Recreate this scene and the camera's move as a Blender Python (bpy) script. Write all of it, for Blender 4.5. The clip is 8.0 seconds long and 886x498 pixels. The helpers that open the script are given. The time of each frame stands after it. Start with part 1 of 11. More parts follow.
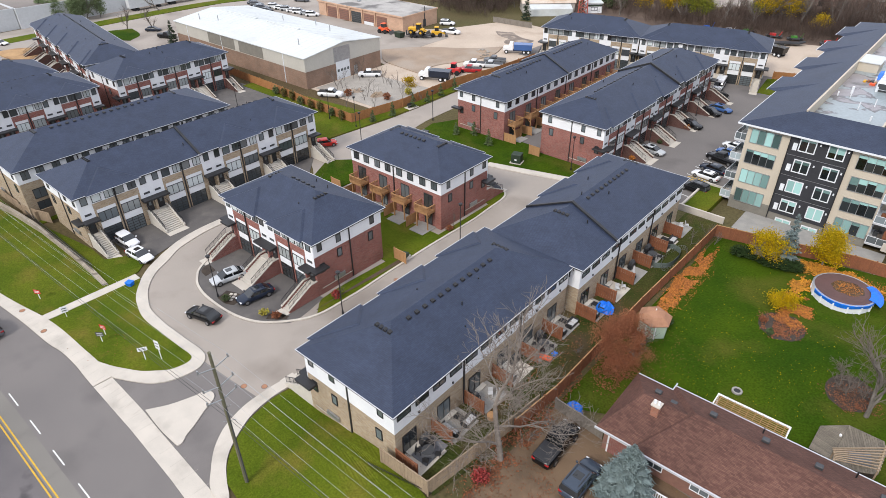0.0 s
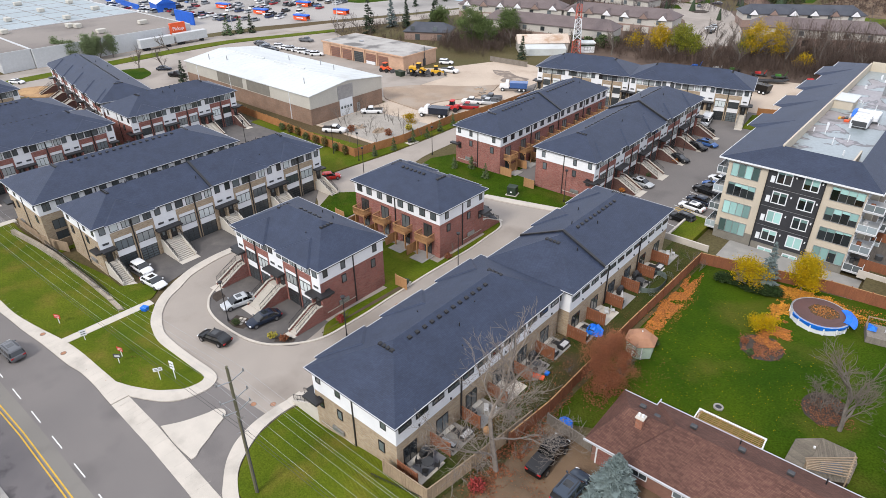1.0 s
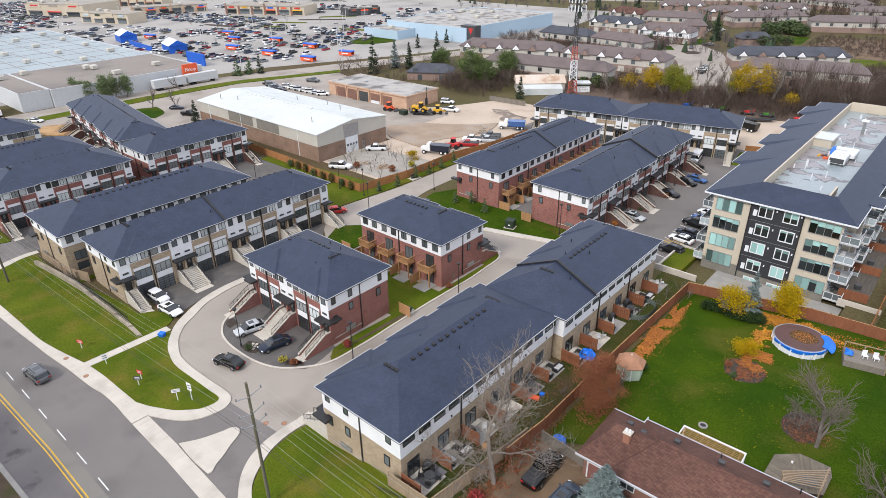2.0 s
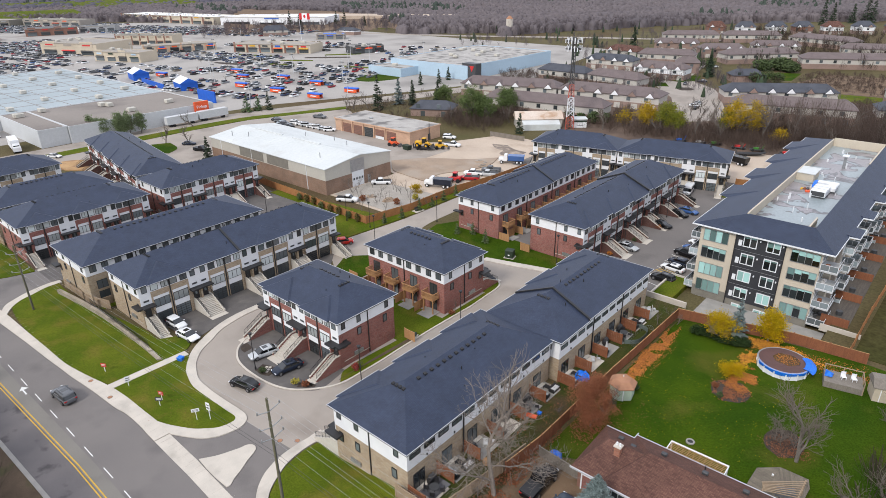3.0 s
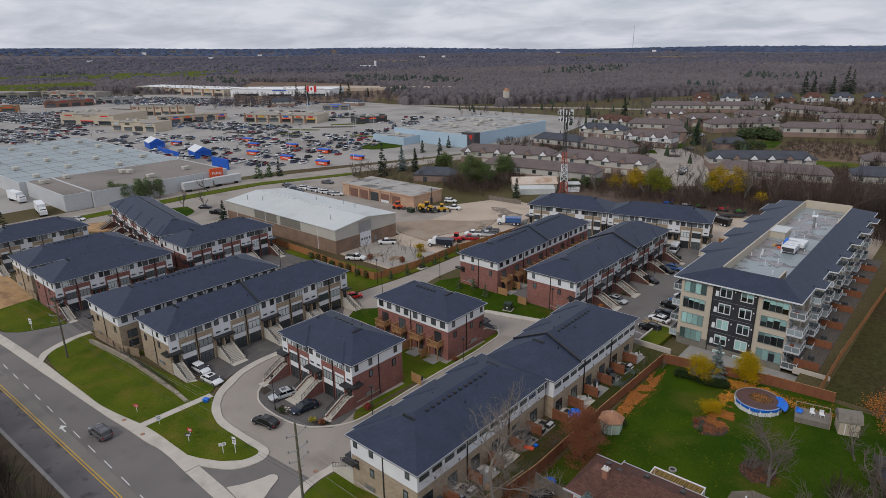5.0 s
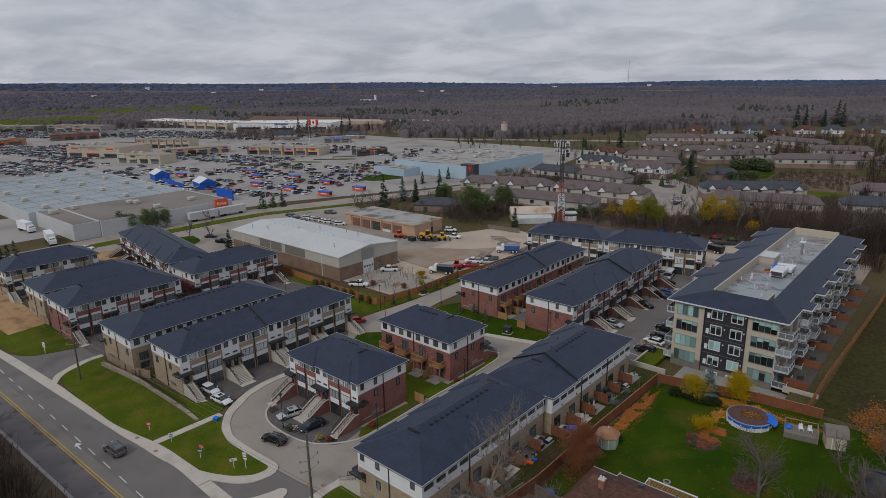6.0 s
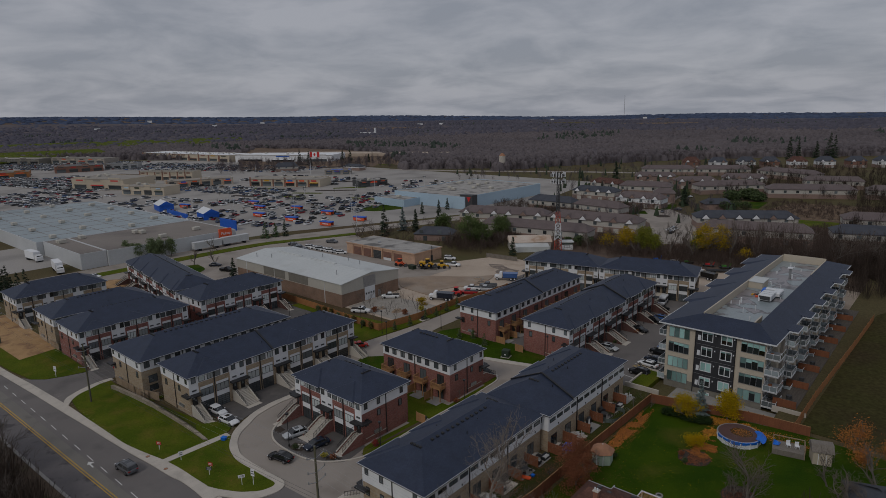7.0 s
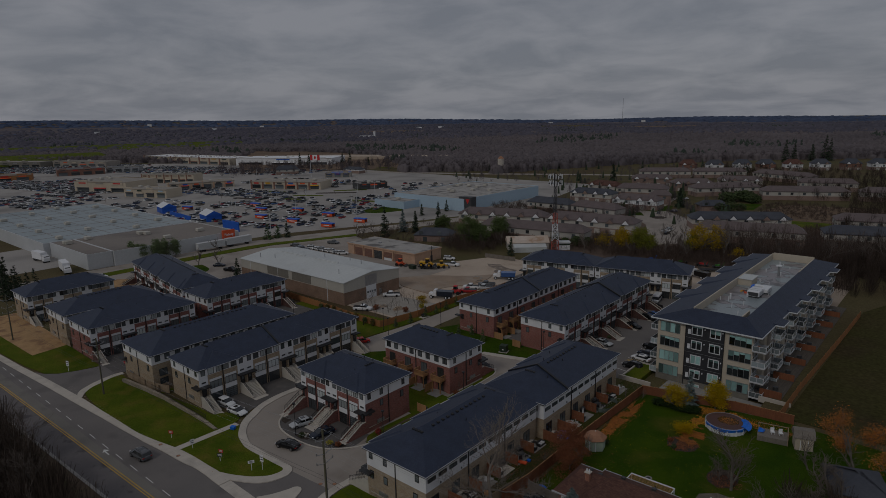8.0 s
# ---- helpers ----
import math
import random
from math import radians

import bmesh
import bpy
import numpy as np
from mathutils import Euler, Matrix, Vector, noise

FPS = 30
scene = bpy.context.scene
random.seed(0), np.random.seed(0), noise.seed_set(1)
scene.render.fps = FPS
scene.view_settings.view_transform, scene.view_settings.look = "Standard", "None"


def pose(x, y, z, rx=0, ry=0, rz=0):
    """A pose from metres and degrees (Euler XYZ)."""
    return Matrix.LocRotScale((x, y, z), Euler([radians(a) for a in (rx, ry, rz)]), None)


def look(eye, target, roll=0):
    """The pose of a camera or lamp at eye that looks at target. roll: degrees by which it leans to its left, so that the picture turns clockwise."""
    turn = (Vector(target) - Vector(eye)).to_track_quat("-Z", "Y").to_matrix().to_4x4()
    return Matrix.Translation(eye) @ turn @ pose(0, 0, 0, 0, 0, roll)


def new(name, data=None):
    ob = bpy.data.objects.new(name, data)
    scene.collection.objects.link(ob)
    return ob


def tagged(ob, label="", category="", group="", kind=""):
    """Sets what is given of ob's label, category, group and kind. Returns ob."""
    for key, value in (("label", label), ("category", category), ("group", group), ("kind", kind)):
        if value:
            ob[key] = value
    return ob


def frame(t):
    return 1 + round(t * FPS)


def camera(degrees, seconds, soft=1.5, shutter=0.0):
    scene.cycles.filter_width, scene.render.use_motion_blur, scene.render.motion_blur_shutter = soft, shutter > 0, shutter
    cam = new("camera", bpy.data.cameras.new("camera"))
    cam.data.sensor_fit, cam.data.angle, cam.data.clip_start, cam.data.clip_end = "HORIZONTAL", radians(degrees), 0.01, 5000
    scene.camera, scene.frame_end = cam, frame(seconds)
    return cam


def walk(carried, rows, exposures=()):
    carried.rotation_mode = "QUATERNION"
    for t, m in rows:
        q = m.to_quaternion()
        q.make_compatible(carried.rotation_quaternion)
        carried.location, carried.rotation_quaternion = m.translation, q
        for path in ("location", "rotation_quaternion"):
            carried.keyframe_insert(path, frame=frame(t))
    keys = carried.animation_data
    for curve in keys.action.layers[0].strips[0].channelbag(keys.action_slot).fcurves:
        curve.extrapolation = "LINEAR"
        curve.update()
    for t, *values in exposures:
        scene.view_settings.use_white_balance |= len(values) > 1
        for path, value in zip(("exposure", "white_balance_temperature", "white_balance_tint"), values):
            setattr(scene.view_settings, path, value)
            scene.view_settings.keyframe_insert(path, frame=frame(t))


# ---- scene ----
cam = camera(71.06, 8.0, soft=0.55)
# seconds, eye x y z, yaw, pitch, roll
PATH_ROWS = [
    (0.0, 0.00, 0.00, 48.00, 41.00, -33.39, 0.52),
    (0.5, 1.45, -1.58, 48.89, 40.93, -31.85, 0.53),
    (1.0, 2.98, -3.23, 49.82, 40.93, -30.34, 0.56),
    (1.5, 4.59, -5.01, 50.79, 40.99, -28.71, 0.56),
    (3.0, 9.74, -11.12, 54.05, 41.17, -24.25, 0.78),
    (3.5, 11.44, -13.25, 55.06, 41.22, -22.76, 0.78),
    (4.0, 13.06, -15.31, 55.63, 41.19, -21.30, 0.82),
    (4.5, 14.61, -17.37, 55.90, 41.15, -19.80, 0.84),
    (6.0, 19.02, -23.73, 56.16, 40.96, -15.38, 0.93),
    (6.5, 20.64, -25.75, 56.28, 40.91, -13.87, 0.96),
    (7.0, 22.27, -27.83, 56.32, 40.84, -12.50, 1.01),
    (7.5, 23.87, -29.83, 56.24, 40.80, -12.16, 1.04),
    (8.0, 25.48, -31.78, 56.26, 40.75, -12.20, 1.04),
]
# the picture fades towards black at the end
EXPOSURES = [(0.0, 0.6), (1.5, 0.6), (3.0, 0.45), (3.5, 0.36), (4.0, 0.15), (4.5, -0.22), (5.8, -0.74), (6.5, -1.1), (7.0, -1.47), (7.5, -1.85), (8.0, -2.16)]
walk(cam, [(t, pose(x, y, z, 90 + pitch, roll, yaw)) for t, x, y, z, yaw, pitch, roll in PATH_ROWS], EXPOSURES)

# ---- daylight: overcast sky and a weak, wide sun ----
SUN_ELEV, SUN_AZ = radians(42), radians(178)
world = bpy.data.worlds.new("overcast_sky")
scene.world = world
world.use_nodes = True
wn, wl = world.node_tree.nodes, world.node_tree.links
wn.clear()
w_out = wn.new("ShaderNodeOutputWorld")
w_bg = wn.new("ShaderNodeBackground")
w_sky = wn.new("ShaderNodeTexSky")
w_sky.sky_type, w_sky.sun_disc = "NISHITA", False
w_sky.sun_elevation, w_sky.sun_rotation = SUN_ELEV, SUN_AZ
w_sky.air_density, w_sky.dust_density = 1.0, 2.0
w_co = wn.new("ShaderNodeTexCoord")
w_sep = wn.new("ShaderNodeSeparateXYZ")
wl.new(w_co.outputs["Generated"], w_sep.inputs[0])
# flat cloud layer: direction over height, so that the clouds crowd towards the horizon
w_add = wn.new("ShaderNodeMath")
w_add.operation = "ADD"
w_add.inputs[1].default_value = 0.20
wl.new(w_sep.outputs[2], w_add.inputs[0])
w_max = wn.new("ShaderNodeMath")
w_max.operation = "MAXIMUM"
w_max.inputs[1].default_value = 0.12
wl.new(w_add.outputs[0], w_max.inputs[0])
w_dx = wn.new("ShaderNodeMath")
w_dy = wn.new("ShaderNodeMath")
w_dx.operation = w_dy.operation = "DIVIDE"
wl.new(w_sep.outputs[0], w_dx.inputs[0])
wl.new(w_sep.outputs[1], w_dy.inputs[0])
wl.new(w_max.outputs[0], w_dx.inputs[1])
wl.new(w_max.outputs[0], w_dy.inputs[1])
w_comb = wn.new("ShaderNodeCombineXYZ")
wl.new(w_dx.outputs[0], w_comb.inputs[0])
wl.new(w_dy.outputs[0], w_comb.inputs[1])
w_noise = wn.new("ShaderNodeTexNoise")
w_noise.inputs["Scale"].default_value = 1.9
w_noise.inputs["Detail"].default_value = 7.0
w_noise.inputs["Roughness"].default_value = 0.55
w_noise.inputs["Distortion"].default_value = 0.3
wl.new(w_comb.outputs[0], w_noise.inputs["Vector"])
w_ramp = wn.new("ShaderNodeValToRGB")
w_ramp.color_ramp.elements[0].position = 0.38
w_ramp.color_ramp.elements[0].color = (4.58, 4.88, 5.65, 1)
w_ramp.color_ramp.elements[1].position = 0.62
w_ramp.color_ramp.elements[1].color = (6.45, 6.62, 7.35, 1)
wl.new(w_noise.outputs[0], w_ramp.inputs[0])
w_mix = wn.new("ShaderNodeMix")
w_mix.data_type = "RGBA"
w_mix.inputs[0].default_value = 0.9
wl.new(w_sky.outputs[0], w_mix.inputs[6])
wl.new(w_ramp.outputs[0], w_mix.inputs[7])
wl.new(w_mix.outputs[2], w_bg.inputs[0])
w_bg.inputs[1].default_value = 0.15
wl.new(w_bg.outputs[0], w_out.inputs[0])
sun = new("sun", bpy.data.lights.new("sun", "SUN"))
sun.data.energy, sun.data.angle, sun.data.color = 1.6, radians(12), (1.0, 0.95, 0.88)
sun.matrix_world = look((0, 0, 0), (-math.sin(SUN_AZ) * math.cos(SUN_ELEV), -math.cos(SUN_AZ) * math.cos(SUN_ELEV), -math.sin(SUN_ELEV)))


# ---- materials ----
def mat(name, c1, c2=None, scale=1.0, rough=0.8, metal=0.0, fine=12.0, grain=0.15, bump=0.0, bump_scale=30.0, spec=0.4, stain=None, stain_scale=0.15, stain_at=(0.55, 0.75), per_object=0.0, island=False, stretch=(1, 1, 1)):
    """Two colours mixed by a broad noise, a fine grain on top, optional stains, optional bump."""
    m = bpy.data.materials.new(name)
    m.use_nodes = True
    n, l = m.node_tree.nodes, m.node_tree.links
    b = n["Principled BSDF"]
    b.inputs["Roughness"].default_value, b.inputs["Metallic"].default_value = rough, metal
    b.inputs["Specular IOR Level"].default_value = spec
    c2 = c2 or tuple(v * 0.8 for v in c1)
    co = n.new("ShaderNodeTexCoord")
    mp = n.new("ShaderNodeMapping")
    mp.inputs["Scale"].default_value = stretch
    l.new(co.outputs["Object"], mp.inputs[0])
    broad = n.new("ShaderNodeTexNoise")
    broad.inputs["Scale"].default_value, broad.inputs["Detail"].default_value = scale, 5
    l.new(mp.outputs[0], broad.inputs["Vector"])
    mix = n.new("ShaderNodeMix")
    mix.data_type = "RGBA"
    mix.inputs[6].default_value, mix.inputs[7].default_value = (*c1, 1), (*c2, 1)
    rmp = n.new("ShaderNodeMapRange")
    rmp.inputs[1].default_value, rmp.inputs[2].default_value = 0.3, 0.7
    l.new(broad.outputs[0], rmp.inputs[0])
    l.new(rmp.outputs[0], mix.inputs[0])
    col = mix.outputs[2]
    if stain:
        sn = n.new("ShaderNodeTexNoise")
        sn.inputs["Scale"].default_value, sn.inputs["Detail"].default_value = stain_scale, 6
        l.new(mp.outputs[0], sn.inputs["Vector"])
        sr = n.new("ShaderNodeMapRange")
        sr.inputs[1].default_value, sr.inputs[2].default_value = stain_at
        l.new(sn.outputs[0], sr.inputs[0])
        sm = n.new("ShaderNodeMix")
        sm.data_type = "RGBA"
        sm.inputs[7].default_value = (*stain, 1)
        l.new(sr.outputs[0], sm.inputs[0])
        l.new(col, sm.inputs[6])
        col = sm.outputs[2]
    gn = n.new("ShaderNodeTexNoise")
    gn.inputs["Scale"].default_value, gn.inputs["Detail"].default_value = fine, 3
    l.new(mp.outputs[0], gn.inputs["Vector"])
    gr = n.new("ShaderNodeMapRange")
    gr.inputs[1].default_value, gr.inputs[2].default_value = 0.25, 0.75
    gr.inputs[3].default_value, gr.inputs[4].default_value = 1 - grain, 1 + grain
    l.new(gn.outputs[0], gr.inputs[0])
    val = gr.outputs[0]
    if per_object:
        src = n.new("ShaderNodeNewGeometry").outputs["Random Per Island"] if island else n.new("ShaderNodeObjectInfo").outputs["Random"]
        pr = n.new("ShaderNodeMapRange")
        pr.inputs[3].default_value, pr.inputs[4].default_value = 1 - per_object, 1 + per_object
        l.new(src, pr.inputs[0])
        mu = n.new("ShaderNodeMath")
        mu.operation = "MULTIPLY"
        l.new(val, mu.inputs[0])
        l.new(pr.outputs[0], mu.inputs[1])
        val = mu.outputs[0]
    vm = n.new("ShaderNodeVectorMath")
    vm.operation = "SCALE"
    l.new(col, vm.inputs[0])
    l.new(val, vm.inputs["Scale"])
    l.new(vm.outputs[0], b.inputs["Base Color"])
    if bump:
        bn = n.new("ShaderNodeTexNoise")
        bn.inputs["Scale"].default_value, bn.inputs["Detail"].default_value = bump_scale, 3
        l.new(mp.outputs[0], bn.inputs["Vector"])
        bp = n.new("ShaderNodeBump")
        bp.inputs["Strength"].default_value, bp.inputs["Distance"].default_value = bump, 0.02
        l.new(bn.outputs[0], bp.inputs["Height"])
        l.new(bp.outputs[0], b.inputs["Normal"])
    return m


def coursed(name, c1, c2, joint, w, h, joint_w, slope=1.0, rough=0.85, bump=0.3, blotch=0.18, blotch_scale=0.35, off=0.5, spec=0.3):
    """Bricks or shingles in level courses: runs along x or y, courses counted in z."""
    m = bpy.data.materials.new(name)
    m.use_nodes = True
    n, l = m.node_tree.nodes, m.node_tree.links
    b = n["Principled BSDF"]
    b.inputs["Roughness"].default_value = rough
    b.inputs["Specular IOR Level"].default_value = spec
    co = n.new("ShaderNodeTexCoord")
    sep = n.new("ShaderNodeSeparateXYZ")
    l.new(co.outputs["Object"], sep.inputs[0])
    ad = n.new("ShaderNodeMath")
    ad.operation = "ADD"
    l.new(sep.outputs[0], ad.inputs[0])
    l.new(sep.outputs[1], ad.inputs[1])
    zz = n.new("ShaderNodeMath")
    zz.operation = "MULTIPLY"
    zz.inputs[1].default_value = slope
    l.new(sep.outputs[2], zz.inputs[0])
    cb = n.new("ShaderNodeCombineXYZ")
    l.new(ad.outputs[0], cb.inputs[0])
    l.new(zz.outputs[0], cb.inputs[1])
    br = n.new("ShaderNodeTexBrick")
    br.inputs["Color1"].default_value, br.inputs["Color2"].default_value, br.inputs["Mortar"].default_value = (*c1, 1), (*c2, 1), (*joint, 1)
    br.inputs["Scale"].default_value = 1.0
    br.inputs["Brick Width"].default_value, br.inputs["Row Height"].default_value, br.inputs["Mortar Size"].default_value = w, h, joint_w
    br.inputs["Mortar Smooth"].default_value = 0.3
    br.offset = off
    l.new(cb.outputs[0], br.inputs["Vector"])
    ns = n.new("ShaderNodeTexNoise")
    ns.inputs["Scale"].default_value, ns.inputs["Detail"].default_value = blotch_scale, 6
    l.new(co.outputs["Object"], ns.inputs["Vector"])
    mr = n.new("ShaderNodeMapRange")
    mr.inputs[1].default_value, mr.inputs[2].default_value = 0.3, 0.7
    mr.inputs[3].default_value, mr.inputs[4].default_value = 1 - blotch, 1 + blotch
    l.new(ns.outputs[0], mr.inputs[0])
    vm = n.new("ShaderNodeVectorMath")
    vm.operation = "SCALE"
    l.new(br.outputs[0], vm.inputs[0])
    l.new(mr.outputs[0], vm.inputs["Scale"])
    l.new(vm.outputs[0], b.inputs["Base Color"])
    bp = n.new("ShaderNodeBump")
    bp.inputs["Strength"].default_value, bp.inputs["Distance"].default_value = bump, 0.01
    inv = n.new("ShaderNodeMath")
    inv.operation = "SUBTRACT"
    inv.inputs[0].default_value = 1.0
    l.new(br.outputs["Fac"], inv.inputs[1])
    l.new(inv.outputs[0], bp.inputs["Height"])
    l.new(bp.outputs[0], b.inputs["Normal"])
    return m


def membrane():
    """Wet roof membrane: pale blue-grey and mauve pools, each edged by a dark tide line."""
    m = bpy.data.materials.new("wet_grey_membrane")
    m.use_nodes = True
    n, l = m.node_tree.nodes, m.node_tree.links
    b = n["Principled BSDF"]
    b.inputs["Roughness"].default_value = 0.32
    co = n.new("ShaderNodeTexCoord")
    big = n.new("ShaderNodeTexNoise")
    big.inputs["Scale"].default_value, big.inputs["Detail"].default_value, big.inputs["Distortion"].default_value = 0.16, 5, 0.6
    l.new(co.outputs["Object"], big.inputs["Vector"])
    ramp = n.new("ShaderNodeValToRGB")
    els = ramp.color_ramp.elements
    els[0].position, els[0].color = 0.0, (0.25, 0.292, 0.308, 1)
    els[1].position, els[1].color = 1.0, (0.205, 0.195, 0.205, 1)
    for p, c in ((0.50, (0.27, 0.312, 0.328)), (0.515, (0.10, 0.095, 0.10)), (0.535, (0.12, 0.11, 0.115)), (0.555, (0.27, 0.25, 0.26)), (0.66, (0.22, 0.20, 0.205)), (0.70, (0.085, 0.075, 0.07))):
        e = els.new(p)
        e.color = (*c, 1)
    l.new(big.outputs[0], ramp.inputs[0])
    fine = n.new("ShaderNodeTexNoise")
    fine.inputs["Scale"].default_value, fine.inputs["Detail"].default_value = 2.5, 5
    l.new(co.outputs["Object"], fine.inputs["Vector"])
    mr = n.new("ShaderNodeMapRange")
    mr.inputs[1].default_value, mr.inputs[2].default_value, mr.inputs[3].default_value, mr.inputs[4].default_value = 0.3, 0.7, 0.88, 1.12
    l.new(fine.outputs[0], mr.inputs[0])
    vm = n.new("ShaderNodeVectorMath")
    vm.operation = "SCALE"
    l.new(ramp.outputs[0], vm.inputs[0])
    l.new(mr.outputs[0], vm.inputs["Scale"])
    l.new(vm.outputs[0], b.inputs["Base Color"])
    return m


M = {}
M["shingle"] = coursed("dark_shingles", (0.026, 0.036, 0.066), (0.034, 0.046, 0.080), (0.018, 0.024, 0.042), 0.33, 0.15, 0.012, slope=2.3, rough=0.55, blotch=0.13, blotch_scale=0.5, spec=0.33)
M["brown_shingle"] = coursed("brown_shingles", (0.088, 0.040, 0.031), (0.150, 0.074, 0.054), (0.048, 0.024, 0.02), 0.33, 0.15, 0.014, slope=2.6, blotch=0.18)
M["far_brown_roof"] = mat("far_brown_shingles", (0.122, 0.095, 0.093), (0.15, 0.119, 0.116), scale=0.3, fine=3, grain=0.14)
M["far_dark_roof"] = mat("far_slate_shingles", (0.05, 0.055, 0.07), (0.07, 0.075, 0.09), scale=0.3, fine=3, grain=0.12)
M["tan_brick"] = coursed("tan_brick", (0.42, 0.33, 0.22), (0.30, 0.21, 0.13), (0.38, 0.35, 0.30), 0.40, 0.13, 0.014, blotch=0.1)
M["red_brick"] = coursed("red_brick", (0.285, 0.105, 0.085), (0.205, 0.074, 0.06), (0.30, 0.22, 0.195), 0.40, 0.13, 0.012, blotch=0.14)
# brown stair brick with the shade on its sides put into the colour
M["shaded_brick"] = coursed("shaded_dark_brown_brick", (0.115, 0.052, 0.044), (0.085, 0.04, 0.034), (0.13, 0.095, 0.085), 0.40, 0.13, 0.012, blotch=0.14)
M["chimney_brick"] = coursed("orange_red_brick", (0.36, 0.13, 0.07), (0.27, 0.10, 0.06), (0.30, 0.22, 0.18), 0.22, 0.075, 0.01, blotch=0.12)
M["peach_block"] = coursed("peach_blockwork", (0.55, 0.36, 0.25), (0.5, 0.33, 0.23), (0.42, 0.29, 0.21), 0.8, 0.4, 0.015, blotch=0.12)
M["wh_brick"] = coursed("warehouse_brick", (0.27, 0.17, 0.12), (0.22, 0.14, 0.10), (0.24, 0.19, 0.15), 0.4, 0.13, 0.014, blotch=0.15)
M["white"] = mat("white_render", (0.78, 0.79, 0.80), (0.72, 0.73, 0.75), scale=0.6, rough=0.7, fine=8, grain=0.04, bump=0.1)
M["cream"] = mat("cream_panel", (0.53, 0.465, 0.37), (0.48, 0.425, 0.34), scale=0.4, rough=0.7, fine=6, grain=0.05)
M["grey_panel"] = mat("charcoal_cladding", (0.03, 0.031, 0.036), (0.04, 0.041, 0.046), scale=0.5, rough=0.55, fine=6, grain=0.08)
M["taupe"] = mat("taupe_masonry", (0.22, 0.205, 0.175), (0.18, 0.17, 0.145), scale=0.8, fine=10, grain=0.12)
M["gutter"] = mat("white_metal_gutter", (0.72, 0.74, 0.76), (0.66, 0.68, 0.7), rough=0.4, fine=4, grain=0.04)
M["eave"] = mat("off_white_eave_gutter", (0.50, 0.51, 0.53), (0.44, 0.45, 0.47), rough=0.45, fine=4, grain=0.05)
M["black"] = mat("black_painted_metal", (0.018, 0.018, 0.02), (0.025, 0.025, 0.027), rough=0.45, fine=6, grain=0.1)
M["charcoal"] = mat("dark_grey_metal", (0.05, 0.052, 0.056), (0.06, 0.062, 0.066), rough=0.5, fine=6, grain=0.1)
M["steel"] = mat("galvanised_steel", (0.42, 0.43, 0.44), (0.34, 0.35, 0.36), rough=0.45, metal=0.7, fine=5, grain=0.1)
M["concrete"] = mat("pale_concrete", (0.55, 0.50, 0.435), (0.475, 0.435, 0.38), scale=0.5, rough=0.9, fine=15, grain=0.07, stain=(0.37, 0.335, 0.29), stain_scale=0.3, stain_at=(0.55, 0.78))
M["stair"] = mat("cast_concrete_stair", (0.55, 0.51, 0.45), (0.49, 0.455, 0.40), scale=1.2, rough=0.85, fine=18, grain=0.06)
M["drive"] = mat("pale_worn_asphalt", (0.345, 0.302, 0.262), (0.295, 0.262, 0.23), scale=0.12, rough=0.9, fine=25, grain=0.1, stain=(0.225, 0.193, 0.165), stain_scale=0.09, stain_at=(0.52, 0.7))
M["asphalt"] = mat("grey_asphalt", (0.185, 0.168, 0.158), (0.155, 0.142, 0.136), scale=0.1, rough=0.9, fine=22, grain=0.14, stain=(0.12, 0.11, 0.106), stain_scale=0.12, stain_at=(0.54, 0.74))
M["lane_pale"] = mat("pale_worn_lane_asphalt", (0.205, 0.192, 0.17), (0.175, 0.163, 0.147), scale=0.15, rough=0.9, fine=20, grain=0.14, stain=(0.14, 0.13, 0.12), stain_scale=0.25, stain_at=(0.58, 0.72))
M["lane_old"] = mat("old_patched_asphalt", (0.15, 0.136, 0.136), (0.118, 0.108, 0.11), scale=0.25, rough=0.9, fine=18, grain=0.16, stain=(0.07, 0.064, 0.066), stain_scale=0.35, stain_at=(0.55, 0.66))
M["driveway"] = mat("dark_driveway_asphalt", (0.125, 0.114, 0.108), (0.095, 0.088, 0.085), scale=0.5, rough=0.9, fine=25, grain=0.14, stain=(0.15, 0.136, 0.125), stain_scale=0.4, stain_at=(0.55, 0.72))
M["lot"] = mat("parking_lot_asphalt", (0.36, 0.335, 0.31), (0.31, 0.292, 0.272), scale=0.03, rough=0.9, fine=2.0, grain=0.1, stain=(0.225, 0.21, 0.195), stain_scale=0.03, stain_at=(0.5, 0.7))
M["grass"] = mat("mown_lawn", (0.053, 0.086, 0.005), (0.101, 0.120, 0.010), scale=0.15, rough=0.95, fine=6, grain=0.32, bump=0.8, bump_scale=30, stain=(0.135, 0.115, 0.020), stain_scale=0.24, stain_at=(0.50, 0.76), spec=0.08)
M["lush"] = mat("lush_garden_lawn", (0.020, 0.049, 0.003), (0.046, 0.078, 0.004), scale=0.13, rough=0.95, fine=5, grain=0.35, bump=0.8, bump_scale=30, stain=(0.085, 0.085, 0.014), stain_scale=0.14, stain_at=(0.5, 0.75), spec=0.05)
M["rough_grass"] = mat("rough_autumn_grass", (0.082, 0.076, 0.032), (0.118, 0.096, 0.05), scale=0.06, rough=0.95, fine=2.5, grain=0.3, stain=(0.095, 0.07, 0.038), stain_scale=0.02, stain_at=(0.45, 0.65), spec=0.1)
M["earth"] = mat("bare_earth_and_leaves", (0.105, 0.073, 0.048), (0.07, 0.048, 0.031), scale=0.5, rough=0.95, fine=10, grain=0.35, bump=0.5, bump_scale=20, stain=(0.05, 0.06, 0.014), stain_scale=0.3, stain_at=(0.55, 0.75))
